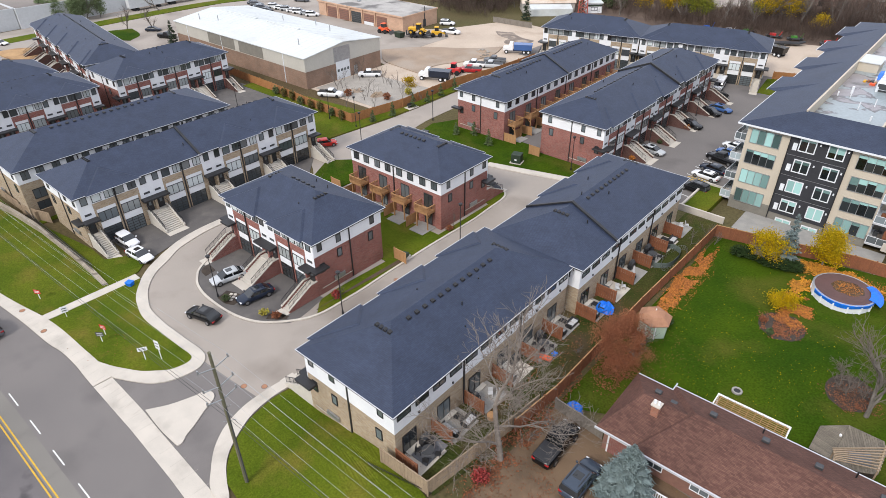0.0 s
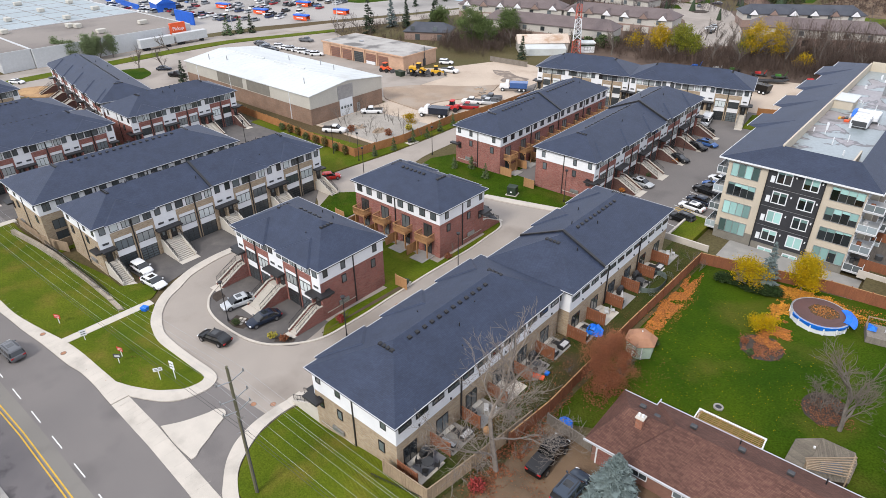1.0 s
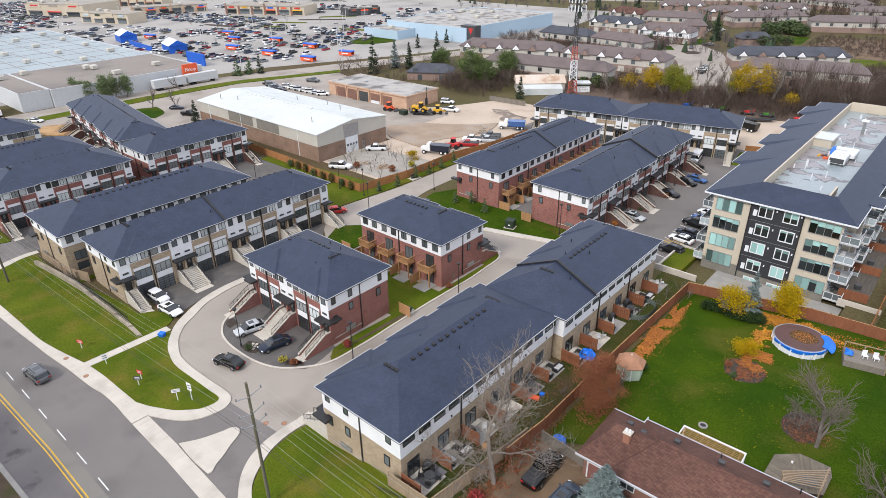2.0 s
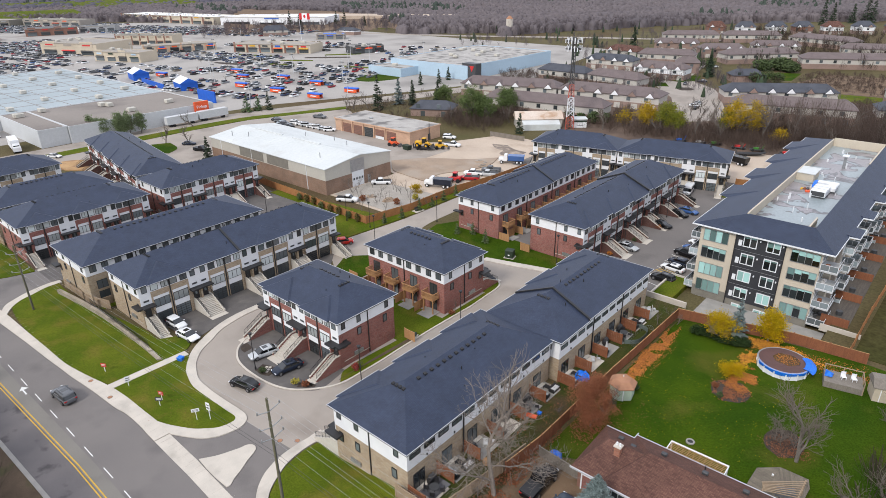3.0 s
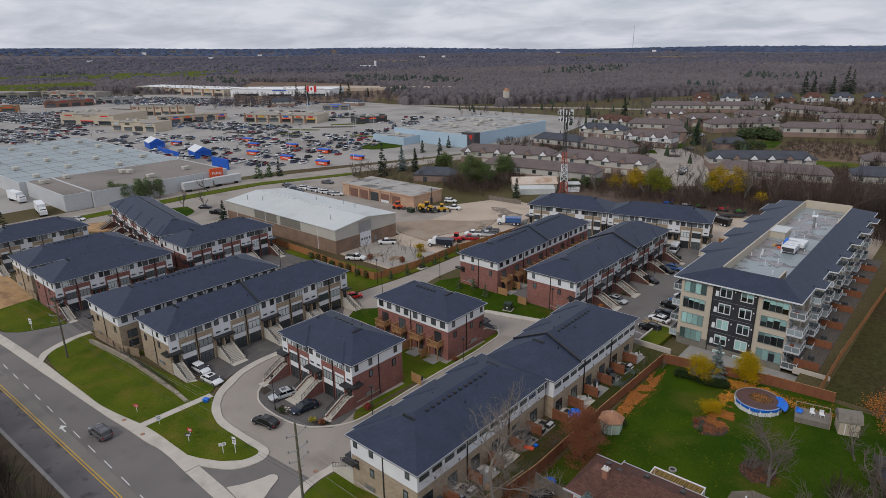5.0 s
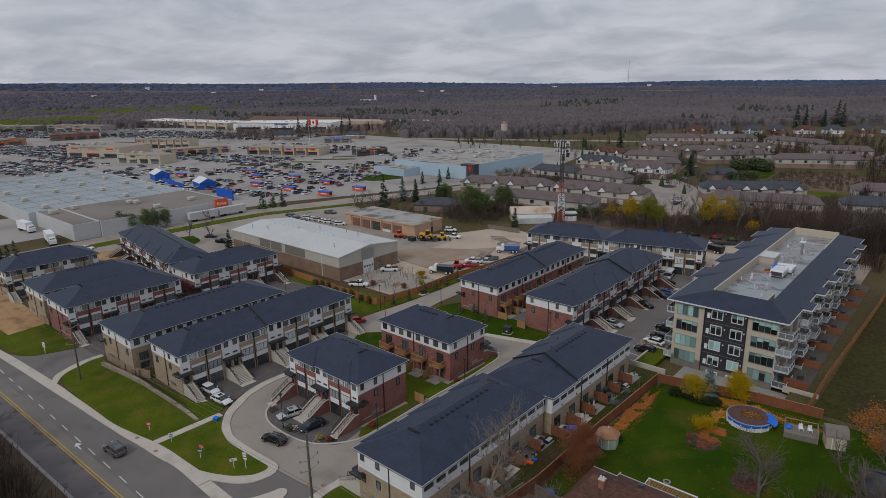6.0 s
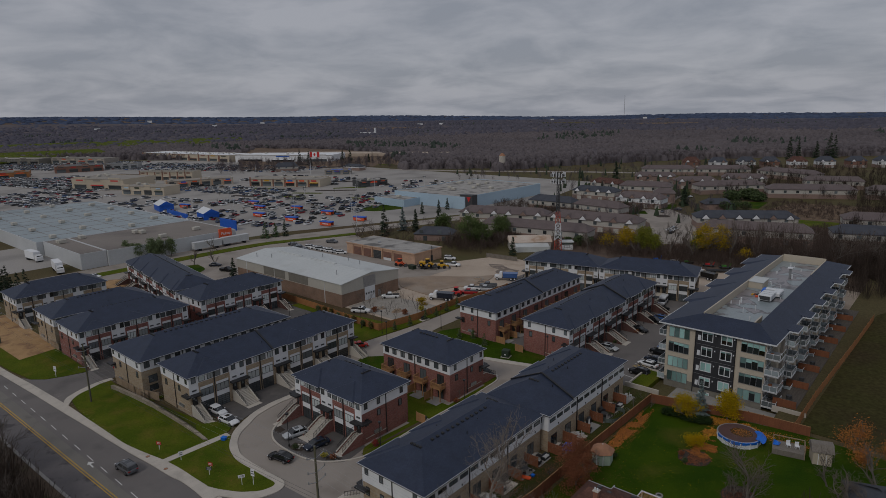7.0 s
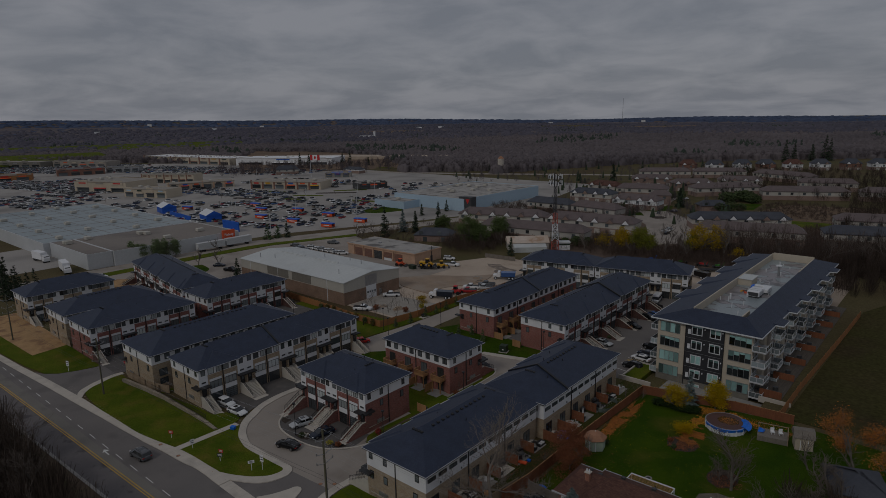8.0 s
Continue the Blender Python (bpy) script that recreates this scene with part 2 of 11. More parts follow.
M["gravel"] = mat("brown_gravel", (0.185, 0.122, 0.074), (0.132, 0.086, 0.053), scale=0.3, rough=0.95, fine=16, grain=0.28, bump=0.5, bump_scale=40, stain=(0.10, 0.068, 0.042), stain_scale=0.3, stain_at=(0.48, 0.66))
M["yard"] = mat("sandy_works_yard", (0.50, 0.41, 0.325), (0.42, 0.34, 0.27), scale=0.08, rough=0.95, fine=6, grain=0.18, stain=(0.33, 0.255, 0.19), stain_scale=0.09, stain_at=(0.54, 0.72))
M["sand"] = mat("orange_building_sand", (0.46, 0.29, 0.14), (0.36, 0.22, 0.105), scale=0.4, rough=0.95, fine=8, grain=0.2, stain=(0.26, 0.15, 0.08), stain_scale=0.3, stain_at=(0.5, 0.65))
M["rubble"] = mat("grey_gravel_storage", (0.36, 0.33, 0.29), (0.28, 0.255, 0.225), scale=0.3, rough=0.95, fine=8, grain=0.25)
M["yellow_line"] = mat("yellow_road_paint", (0.62, 0.38, 0.035), (0.5, 0.31, 0.04), scale=1.5, rough=0.7, fine=18, grain=0.15)
M["white_line"] = mat("white_road_paint", (0.72, 0.72, 0.70), (0.6, 0.6, 0.58), scale=1.5, rough=0.7, fine=18, grain=0.12)
M["cedar"] = mat("red_stained_fence_wood", (0.25, 0.095, 0.045), (0.19, 0.072, 0.036), scale=1.5, rough=0.8, fine=10, grain=0.25, stretch=(3, 3, 0.4), per_object=0.08)
M["newwood"] = mat("fresh_fence_wood", (0.42, 0.235, 0.11), (0.35, 0.19, 0.085), scale=1.2, rough=0.8, fine=10, grain=0.2, stretch=(3, 3, 0.4), per_object=0.08)
M["orange_fence"] = mat("orange_brown_fence_wood", (0.36, 0.165, 0.065), (0.29, 0.13, 0.05), scale=0.8, rough=0.8, fine=6, grain=0.2, per_object=0.08)
M["oldwood"] = mat("weathered_fence_wood", (0.34, 0.255, 0.17), (0.27, 0.20, 0.135), scale=1.2, rough=0.85, fine=9, grain=0.25, stretch=(3, 3, 0.4), per_object=0.08)
M["greywood"] = mat("grey_weathered_wood", (0.22, 0.195, 0.165), (0.165, 0.145, 0.125), scale=1.2, rough=0.9, fine=9, grain=0.25, stretch=(3, 3, 0.4))
M["bark"] = mat("grey_bark", (0.17, 0.15, 0.13), (0.115, 0.10, 0.085), scale=3, rough=0.95, fine=20, grain=0.3, bump=0.4)
M["pole_wood"] = mat("greenish_pole_wood", (0.145, 0.135, 0.085), (0.10, 0.095, 0.06), scale=1.0, rough=0.9, fine=14, grain=0.25, stretch=(4, 4, 0.3))
M["twig"] = mat("grey_brown_twigs", (0.150, 0.122, 0.102), (0.112, 0.09, 0.076), scale=1, rough=0.95, fine=3, grain=0.2)
M["yellow_leaf"] = mat("yellow_leaves", (0.50, 0.31, 0.004), (0.33, 0.27, 0.008), scale=0.7, rough=0.85, fine=3, grain=0.35, per_object=0.4, island=True, spec=0.15)
M["rust_leaf"] = mat("rust_leaves", (0.29, 0.108, 0.048), (0.21, 0.078, 0.038), scale=0.9, rough=0.8, fine=5, grain=0.25, per_object=0.35, island=True)
M["red_leaf"] = mat("crimson_leaves", (0.30, 0.035, 0.03), (0.22, 0.03, 0.028), scale=0.9, rough=0.8, fine=5, grain=0.25, per_object=0.35, island=True)
M["orange_leaf"] = mat("fallen_orange_leaves", (0.42, 0.15, 0.022), (0.29, 0.10, 0.022), scale=0.9, rough=0.85, fine=5, grain=0.25, per_object=0.45, island=True)
M["green_leaf"] = mat("dark_green_leaves", (0.035, 0.06, 0.018), (0.055, 0.075, 0.022), scale=0.9, rough=0.8, fine=5, grain=0.25, per_object=0.4, island=True)
M["willow_leaf"] = mat("yellow_green_leaves", (0.26, 0.25, 0.03), (0.36, 0.27, 0.03), scale=0.4, rough=0.8, fine=5, grain=0.25, per_object=0.4, island=True)
M["spruce_leaf"] = mat("blue_spruce_needles", (0.155, 0.195, 0.19), (0.105, 0.14, 0.135), scale=0.9, rough=0.85, fine=5, grain=0.2, per_object=0.35, island=True)
M["pine_leaf"] = mat("dark_conifer_needles", (0.022, 0.038, 0.02), (0.034, 0.052, 0.024), scale=0.9, rough=0.85, fine=5, grain=0.2, per_object=0.35, island=True)
M["pine_mid"] = mat("green_pine_needles", (0.055, 0.10, 0.035), (0.075, 0.12, 0.045), scale=0.6, rough=0.85, fine=5, grain=0.2, per_object=0.35, island=True)
M["field"] = mat("dull_green_field", (0.045, 0.047, 0.014), (0.062, 0.053, 0.022), scale=0.05, rough=0.95, fine=1.5, grain=0.35, stain=(0.05, 0.038, 0.02), stain_scale=0.06, stain_at=(0.5, 0.7), spec=0.05)
M["far_brick"] = mat("far_pinkish_brick", (0.29, 0.205, 0.17), (0.235, 0.165, 0.14), scale=0.2, rough=0.85, fine=3, grain=0.12)
M["joint"] = mat("dirty_slab_joint", (0.40, 0.36, 0.315), (0.35, 0.315, 0.275), scale=1.0, rough=0.95, fine=12, grain=0.15)
M["olive_leaf"] = mat("olive_brown_cedar_leaves", (0.115, 0.092, 0.03), (0.085, 0.08, 0.028), scale=0.9, rough=0.85, fine=5, grain=0.25, per_object=0.35, island=True, spec=0.1)
M["young_green"] = mat("young_evergreen_needles", (0.06, 0.095, 0.03), (0.085, 0.115, 0.04), scale=0.9, rough=0.85, fine=5, grain=0.25, per_object=0.35, island=True)
M["pen_mesh"] = mat("grey_green_wire_mesh", (0.13, 0.16, 0.145), (0.10, 0.125, 0.115), scale=2.0, rough=0.7, fine=20, grain=0.25)
M["dirt"] = mat("churned_brown_dirt", (0.34, 0.255, 0.185), (0.265, 0.20, 0.148), scale=0.2, rough=0.95, fine=5, grain=0.2, stain=(0.33, 0.27, 0.215), stain_scale=0.12, stain_at=(0.5, 0.65))
M["wet_dirt"] = mat("wet_brown_dirt", (0.20, 0.155, 0.12), (0.14, 0.108, 0.085), scale=0.3, rough=0.6, fine=4, grain=0.3, stain=(0.34, 0.27, 0.21), stain_scale=0.35, stain_at=(0.5, 0.6))
M["wall_stone"] = coursed("tan_garden_stone", (0.36, 0.31, 0.245), (0.28, 0.24, 0.19), (0.17, 0.145, 0.115), 0.6, 0.2, 0.02, blotch=0.2)
M["soft_pine"] = mat("grey_green_pine_needles", (0.20, 0.25, 0.125), (0.145, 0.19, 0.095), scale=0.6, rough=0.85, fine=5, grain=0.25, per_object=0.35, island=True)
M["wood_pale"] = mat("pale_bare_trees", (0.142, 0.119, 0.122), (0.112, 0.095, 0.099), scale=0.02, rough=0.95, fine=0.5, grain=0.12, per_object=0.12, island=True, spec=0.05)
M["thicket"] = mat("dark_brown_twigs", (0.085, 0.065, 0.052), (0.06, 0.046, 0.038), scale=0.2, rough=0.95, fine=1.5, grain=0.25, per_object=0.3, island=True, spec=0.05)
M["wood_far"] = mat("bare_woods", (0.152, 0.131, 0.134), (0.112, 0.099, 0.106), scale=0.006, rough=0.95, fine=0.12, grain=0.12, per_object=0.08, island=True, spec=0.02)
M["wood_brown"] = mat("brown_scrub", (0.135, 0.097, 0.077), (0.092, 0.07, 0.06), scale=0.05, rough=0.95, fine=0.8, grain=0.25, per_object=0.3, island=True, spec=0.1)
M["wood_floor"] = mat("leaf_covered_woodland_floor", (0.150, 0.108, 0.084), (0.108, 0.082, 0.068), scale=0.01, rough=0.95, fine=0.15, grain=0.25, spec=0.05, stain=(0.075, 0.08, 0.045), stain_scale=0.004, stain_at=(0.57, 0.72))
M["metal_roof"] = mat("white_metal_roof", (0.58, 0.60, 0.59), (0.52, 0.545, 0.54), scale=0.1, rough=0.5, fine=1.5, grain=0.05, stain=(0.45, 0.45, 0.43), stain_scale=0.12, stain_at=(0.58, 0.8))
M["mall_wall"] = mat("grey_white_store_wall", (0.55, 0.565, 0.575), (0.48, 0.495, 0.505), scale=0.08, rough=0.75, fine=2, grain=0.06)
M["metal_wall"] = mat("pale_metal_siding", (0.50, 0.48, 0.42), (0.45, 0.43, 0.385), scale=0.3, rough=0.6, fine=3, grain=0.05)
M["flat_roof"] = mat("gravel_flat_roof", (0.42, 0.40, 0.375), (0.31, 0.295, 0.275), scale=0.3, rough=0.95, fine=6, grain=0.12, stain=(0.15, 0.142, 0.135), stain_scale=0.16, stain_at=(0.5, 0.64))
M["mall_roof"] = mat("pale_blue_grey_roof", (0.335, 0.385, 0.405), (0.285, 0.33, 0.35), scale=0.04, rough=0.7, fine=1.2, grain=0.08, stain=(0.22, 0.25, 0.26), stain_scale=0.05, stain_at=(0.55, 0.75))
M["mall_brown"] = mat("taupe_flat_roof", (0.25, 0.22, 0.195), (0.21, 0.185, 0.165), scale=0.05, rough=0.9, fine=2, grain=0.08, stain=(0.15, 0.13, 0.12), stain_scale=0.04, stain_at=(0.55, 0.75))
M["wet_roof"] = membrane()
M["rust_roof"] = mat("rusty_tin_roof", (0.58, 0.50, 0.43), (0.50, 0.40, 0.32), scale=0.2, rough=0.6, fine=2, grain=0.1, stain=(0.36, 0.22, 0.13), stain_scale=0.35, stain_at=(0.5, 0.72))
M["far_wall"] = mat("off_white_siding", (0.50, 0.475, 0.435), (0.43, 0.405, 0.37), scale=0.2, rough=0.85, fine=3, grain=0.08)
M["amber_leaf"] = mat("amber_willow_leaves", (0.46, 0.30, 0.015), (0.30, 0.22, 0.018), scale=0.4, rough=0.85, fine=4, grain=0.3, per_object=0.4, island=True, spec=0.1)
M["lime_leaf"] = mat("lime_green_leaves", (0.145, 0.180, 0.018), (0.225, 0.21, 0.02), scale=0.4, rough=0.85, fine=4, grain=0.3, per_object=0.4, island=True)
M["blue"] = mat("bright_blue_sheet", (0.01, 0.11, 0.55), (0.012, 0.095, 0.46), scale=0.6, rough=0.5, fine=4, grain=0.1)
M["tarp"] = mat("blue_tarpaulin", (0.008, 0.17, 0.72), (0.01, 0.13, 0.58), scale=2.0, rough=0.45, fine=6, grain=0.15, bump=0.6, bump_scale=6)
M["orange"] = mat("orange_red_panel", (0.75, 0.11, 0.035), (0.68, 0.1, 0.03), rough=0.5, fine=3, grain=0.04)
M["red"] = mat("red_panel", (0.55, 0.03, 0.03), (0.5, 0.03, 0.03), rough=0.5, fine=3, grain=0.05)
M["mast_red"] = mat("faded_aviation_red_paint", (0.42, 0.09, 0.06), (0.34, 0.08, 0.06), rough=0.6, fine=3, grain=0.1)
M["lime"] = mat("bright_green_machine_paint", (0.06, 0.26, 0.035), (0.05, 0.2, 0.035), rough=0.5, fine=4, grain=0.12)
M["yellow"] = mat("yellow_machine_paint", (0.65, 0.36, 0.02), (0.55, 0.3, 0.02), rough=0.5, fine=4, grain=0.12)
M["green_box"] = mat("dark_green_cabinet", (0.02, 0.035, 0.022), (0.028, 0.045, 0.028), rough=0.5, fine=5, grain=0.1)
M["ice_blue"] = mat("pale_blue_cladding", (0.42, 0.55, 0.65), (0.38, 0.5, 0.6), scale=0.05, rough=0.6, fine=1, grain=0.05)
M["beige"] = mat("beige_stucco", (0.52, 0.45, 0.35), (0.46, 0.40, 0.31), scale=0.1, rough=0.85, fine=2, grain=0.07)
M["brown_brick"] = mat("far_brown_brick", (0.25, 0.13, 0.095), (0.2, 0.105, 0.08), scale=0.2, rough=0.85, fine=3, grain=0.12)
M["pale_wall"] = mat("pale_siding", (0.33, 0.30, 0.265), (0.28, 0.255, 0.225), scale=0.2, rough=0.85, fine=3, grain=0.1)
M["rubber"] = mat("black_rubber", (0.015, 0.015, 0.016), (0.02, 0.02, 0.021), rough=0.85, fine=8, grain=0.1)
M["rim"] = mat("grey_alloy", (0.35, 0.35, 0.36), (0.28, 0.28, 0.29), rough=0.3, metal=0.8, fine=8, grain=0.1)
M["lamp_red"] = mat("red_tail_lamp", (0.35, 0.012, 0.012), (0.3, 0.01, 0.01), rough=0.2)
M["lamp_white"] = mat("clear_head_lamp", (0.7, 0.72, 0.75), (0.6, 0.62, 0.65), rough=0.1)
M["cushion"] = mat("pale_grey_cushion", (0.5, 0.5, 0.5), (0.44, 0.44, 0.45), scale=2, rough=0.95, fine=12, grain=0.08)
M["pool_cover"] = mat("brown_pool_cover", (0.11, 0.055, 0.05), (0.085, 0.045, 0.04), scale=0.6, rough=0.55, fine=5, grain=0.12)
M["mulch"] = mat("dark_mulch", (0.06, 0.045, 0.035), (0.04, 0.03, 0.024), scale=1.5, rough=0.95, fine=14, grain=0.3)
M["deck_wood"] = mat("weathered_deck_boards", (0.175, 0.15, 0.115), (0.13, 0.11, 0.085), scale=0.8, rough=0.9, fine=9, grain=0.25, per_object=0.16)
M["slab"] = mat("grey_patio_paving", (0.33, 0.315, 0.29), (0.27, 0.26, 0.245), scale=0.8, rough=0.9, fine=12, grain=0.1)
M["slate"] = mat("blue_grey_patio_rug", (0.16, 0.165, 0.18), (0.13, 0.135, 0.15), scale=1.2, rough=0.9, fine=12, grain=0.1)
# the blue is aerial haze painted into the base colour
M["far_hill"] = mat("haze_blue_hills", (0.082, 0.105, 0.165), (0.062, 0.08, 0.13), scale=0.002, rough=1.0, fine=0.03, grain=0.25, spec=0.0, per_object=0.12, island=True)


def glass(name, tint, rough=0.06):
    """Window glass with a dim room behind it: glossy, its tint nearly black, or pale for blinds and reflected sky."""
    m = bpy.data.materials.new(name)
    m.use_nodes = True
    n, l = m.node_tree.nodes, m.node_tree.links
    b = n["Principled BSDF"]
    b.inputs["Roughness"].default_value = rough
    b.inputs["IOR"].default_value = 1.5
    b.inputs["Coat Weight"].default_value = 0.6
    b.inputs["Coat Roughness"].default_value = 0.03
    inf = n.new("ShaderNodeObjectInfo")
    mr = n.new("ShaderNodeMapRange")
    mr.inputs[3].default_value, mr.inputs[4].default_value = 0.3, 2.1
    l.new(inf.outputs["Random"], mr.inputs[0])
    vm = n.new("ShaderNodeVectorMath")
    vm.operation = "SCALE"
    vm.inputs[0].default_value = tint
    l.new(mr.outputs[0], vm.inputs["Scale"])
    l.new(vm.outputs[0], b.inputs["Base Color"])
    return m


# facade tints are lightened to hold reflected sky, besides blinds and dim rooms
M["glass"] = glass("dark_window_glass", (0.075, 0.088, 0.095))
M["glass_pale"] = glass("window_glass_pale_blind_and_sky", (0.34, 0.37, 0.37))
M["glass_aqua"] = glass("greenish_window_glass_with_blind", (0.19, 0.315, 0.30))
M["glass_rail"] = glass("pale_balcony_glass", (0.20, 0.235, 0.25), 0.04)
M["glass_dark"] = glass("dark_flat_window_glass", (0.018, 0.022, 0.024))
M["car_glass"] = glass("tinted_car_glass", (0.012, 0.014, 0.016), 0.03)


def paint(name, c):
    m = mat(name, c, tuple(v * 0.92 for v in c), scale=0.5, rough=0.2, fine=5, grain=0.04, spec=0.3)
    b = m.node_tree.nodes["Principled BSDF"]
    b.inputs["Coat Weight"].default_value, b.inputs["Coat Roughness"].default_value = 0.15, 0.05
    return m


CAR_PAINT = {k: paint(k + "_car_paint", c) for k, c in dict(
    white=(0.75, 0.76, 0.77), black=(0.006, 0.006, 0.007), silver=(0.46, 0.48, 0.5), navy=(0.015, 0.022, 0.04), grey=(0.12, 0.125, 0.135),
    blue=(0.05, 0.12, 0.32), red=(0.35, 0.015, 0.02), steel=(0.28, 0.33, 0.38), steel_blue=(0.045, 0.06, 0.085), bright_red=(0.55, 0.03, 0.02)).items()}

# bluer than the near woods: thinner haze put into the colour
M["wood_mid"] = mat("hazy_blue_brown_woods", (0.118, 0.110, 0.132), (0.084, 0.082, 0.104), scale=0.004, rough=0.97, fine=0.08, grain=0.12, per_object=0.08, island=True, spec=0.02)
M["pine_wood"] = mat("far_evergreen_wood", (0.062, 0.078, 0.062), (0.048, 0.06, 0.052), scale=0.01, rough=0.95, fine=0.3, grain=0.15, per_object=0.15, island=True, spec=0.02)
M["puddle"] = mat("leaf_stained_puddle", (0.05, 0.028, 0.012), (0.10, 0.055, 0.018), scale=1.2, rough=0.25, fine=5, grain=0.4)
M["broad_green"] = mat("green_late_leaves", (0.125, 0.17, 0.052), (0.088, 0.125, 0.042), scale=0.4, rough=0.85, fine=4, grain=0.3, per_object=0.35, island=True)
M["gold_leaf"] = mat("fallen_gold_leaves", (0.52, 0.235, 0.02), (0.36, 0.14, 0.02), scale=0.9, rough=0.85, fine=5, grain=0.25, per_object=0.45, island=True)
M["dry_ridge"] = mat("dry_brown_meadow", (0.20, 0.145, 0.105), (0.155, 0.115, 0.09), scale=0.02, rough=0.95, fine=0.5, grain=0.25, spec=0.02)
M["hedge_leaf"] = mat("dark_yew_leaves", (0.016, 0.032, 0.010), (0.028, 0.046, 0.014), scale=0.9, rough=0.8, fine=5, grain=0.25, per_object=0.4, island=True, spec=0.1)
M["slab_grey"] = mat("off_white_slab_paint", (0.50, 0.51, 0.52), (0.43, 0.44, 0.45), scale=0.5, rough=0.7, fine=4, grain=0.12)
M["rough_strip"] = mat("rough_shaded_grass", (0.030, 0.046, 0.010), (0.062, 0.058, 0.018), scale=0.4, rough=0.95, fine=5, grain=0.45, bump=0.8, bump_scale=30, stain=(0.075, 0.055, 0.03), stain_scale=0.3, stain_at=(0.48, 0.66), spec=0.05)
M["terrace_deck"] = mat("damp_dark_deck_boards", (0.115, 0.098, 0.082), (0.075, 0.064, 0.055), scale=0.8, rough=0.85, fine=8, grain=0.3, stretch=(4, 0.5, 1))


def let_light_through(m, share=0.5):
    """Thin twigs pass on as much light as they throw back."""
    n, l = m.node_tree.nodes, m.node_tree.links
    b = n["Principled BSDF"]
    tr = n.new("ShaderNodeBsdfTranslucent")
    l.new(b.inputs["Base Color"].links[0].from_socket, tr.inputs["Color"])
    mx = n.new("ShaderNodeMixShader")
    mx.inputs[0].default_value = share
    l.new(b.outputs[0], mx.inputs[1])
    l.new(tr.outputs[0], mx.inputs[2])
    l.new(mx.outputs[0], n["Material Output"].inputs["Surface"])


for k in ("wood_pale", "wood_brown", "thicket"):
    let_light_through(M[k])
for k in ("amber_leaf", "lime_leaf", "yellow_leaf", "broad_green", "soft_pine", "rust_leaf"):
    let_light_through(M[k], 0.35)


# ---- mesh helpers ----
class Geo:
    """Collects faces, then becomes one mesh."""

    def __init__(self):
        self.v, self.f = [], []

    def poly(self, pts):
        k = len(self.v)
        self.v += [tuple(p) for p in pts]
        self.f.append(tuple(range(k, k + len(pts))))
        return self

    def faces(self, pts, faces):
        k = len(self.v)
        self.v += [tuple(p) for p in pts]
        self.f += [tuple(k + i for i in f) for f in faces]
        return self

    def box(self, x0, y0, z0, x1, y1, z1):
        return self.faces([(x0, y0, z0), (x1, y0, z0), (x1, y1, z0), (x0, y1, z0), (x0, y0, z1), (x1, y0, z1), (x1, y1, z1), (x0, y1, z1)],
                          [(0, 3, 2, 1), (4, 5, 6, 7), (0, 1, 5, 4), (1, 2, 6, 5), (2, 3, 7, 6), (3, 0, 4, 7)])

    def bevel_box(self, x0, y0, z0, x1, y1, z1, c):
        """A box whose top and upright edges are chamfered by c."""
        def ring(z, i):
            a, b, d, e = x0 + i, y0 + i, x1 - i, y1 - i
            return [(a + c, b, z), (d - c, b, z), (d, b + c, z), (d, e - c, z), (d - c, e, z), (a + c, e, z), (a, e - c, z), (a, b + c, z)]
        return self.loft([ring(z0, 0), ring(z1 - c, 0), ring(z1, c * 0.8)])

    def loft(self, rings, cap=True):
        n = len(rings[0])
        k = len(self.v)
        for r in rings:
            self.v += [tuple(p) for p in r]
        for i in range(len(rings) - 1):
            for j in range(n):
                a, b = k + i * n + j, k + i * n + (j + 1) % n
                self.f.append((a, b, b + n, a + n))
        if cap:
            self.f.append(tuple(k + j for j in reversed(range(n))))
            self.f.append(tuple(k + (len(rings) - 1) * n + j for j in range(n)))
        return self

    def tube(self, p0, p1, r0, r1=None, n=8, cap=True):
        r1 = r0 if r1 is None else r1
        p0, p1 = Vector(p0), Vector(p1)
        w = (p1 - p0).normalized()
        u = w.orthogonal().normalized()
        v = w.cross(u)
        ring = lambda p, r: [p + (u * math.cos(a) + v * math.sin(a)) * r for a in (2 * math.pi * i / n for i in range(n))]
        return self.loft([ring(p0, r0), ring(p1, r1)], cap)

    def prism(self, pts, z0, z1):
        """An upright prism on a plan outline; z1 may be a function of x and y."""
        area = sum(a[0] * b[1] - b[0] * a[1] for a, b in zip(pts, pts[1:] + pts[:1]))
        pts = pts if area > 0 else pts[::-1]
        n = len(pts)
        return self.faces([(x, y, z0) for x, y in pts] + [(x, y, z1) for x, y in pts],
                          [tuple(range(n, 2 * n)), tuple(reversed(range(n)))] + [(i, (i + 1) % n, n + (i + 1) % n, n + i) for i in range(n)])

    def hip(self, x0, y0, x1, y1, z0, z1, ends=(True, True), thick=0.16, hip_len=None):
        """A hip roof along x; an end that is not hipped stops as a gable."""
        hw = (y1 - y0) / 2
        hl = hw if hip_len is None else hip_len
        ym = (y0 + y1) / 2
        a, b = x0 + (hl if ends[0] else 0), x1 - (hl if ends[1] else 0)
        t = thick
        pts = [(x0, y0, z0 - t), (x1, y0, z0 - t), (x1, y1, z0 - t), (x0, y1, z0 - t), (x0, y0, z0), (x1, y0, z0), (x1, y1, z0), (x0, y1, z0), (a, ym, z1), (b, ym, z1)]
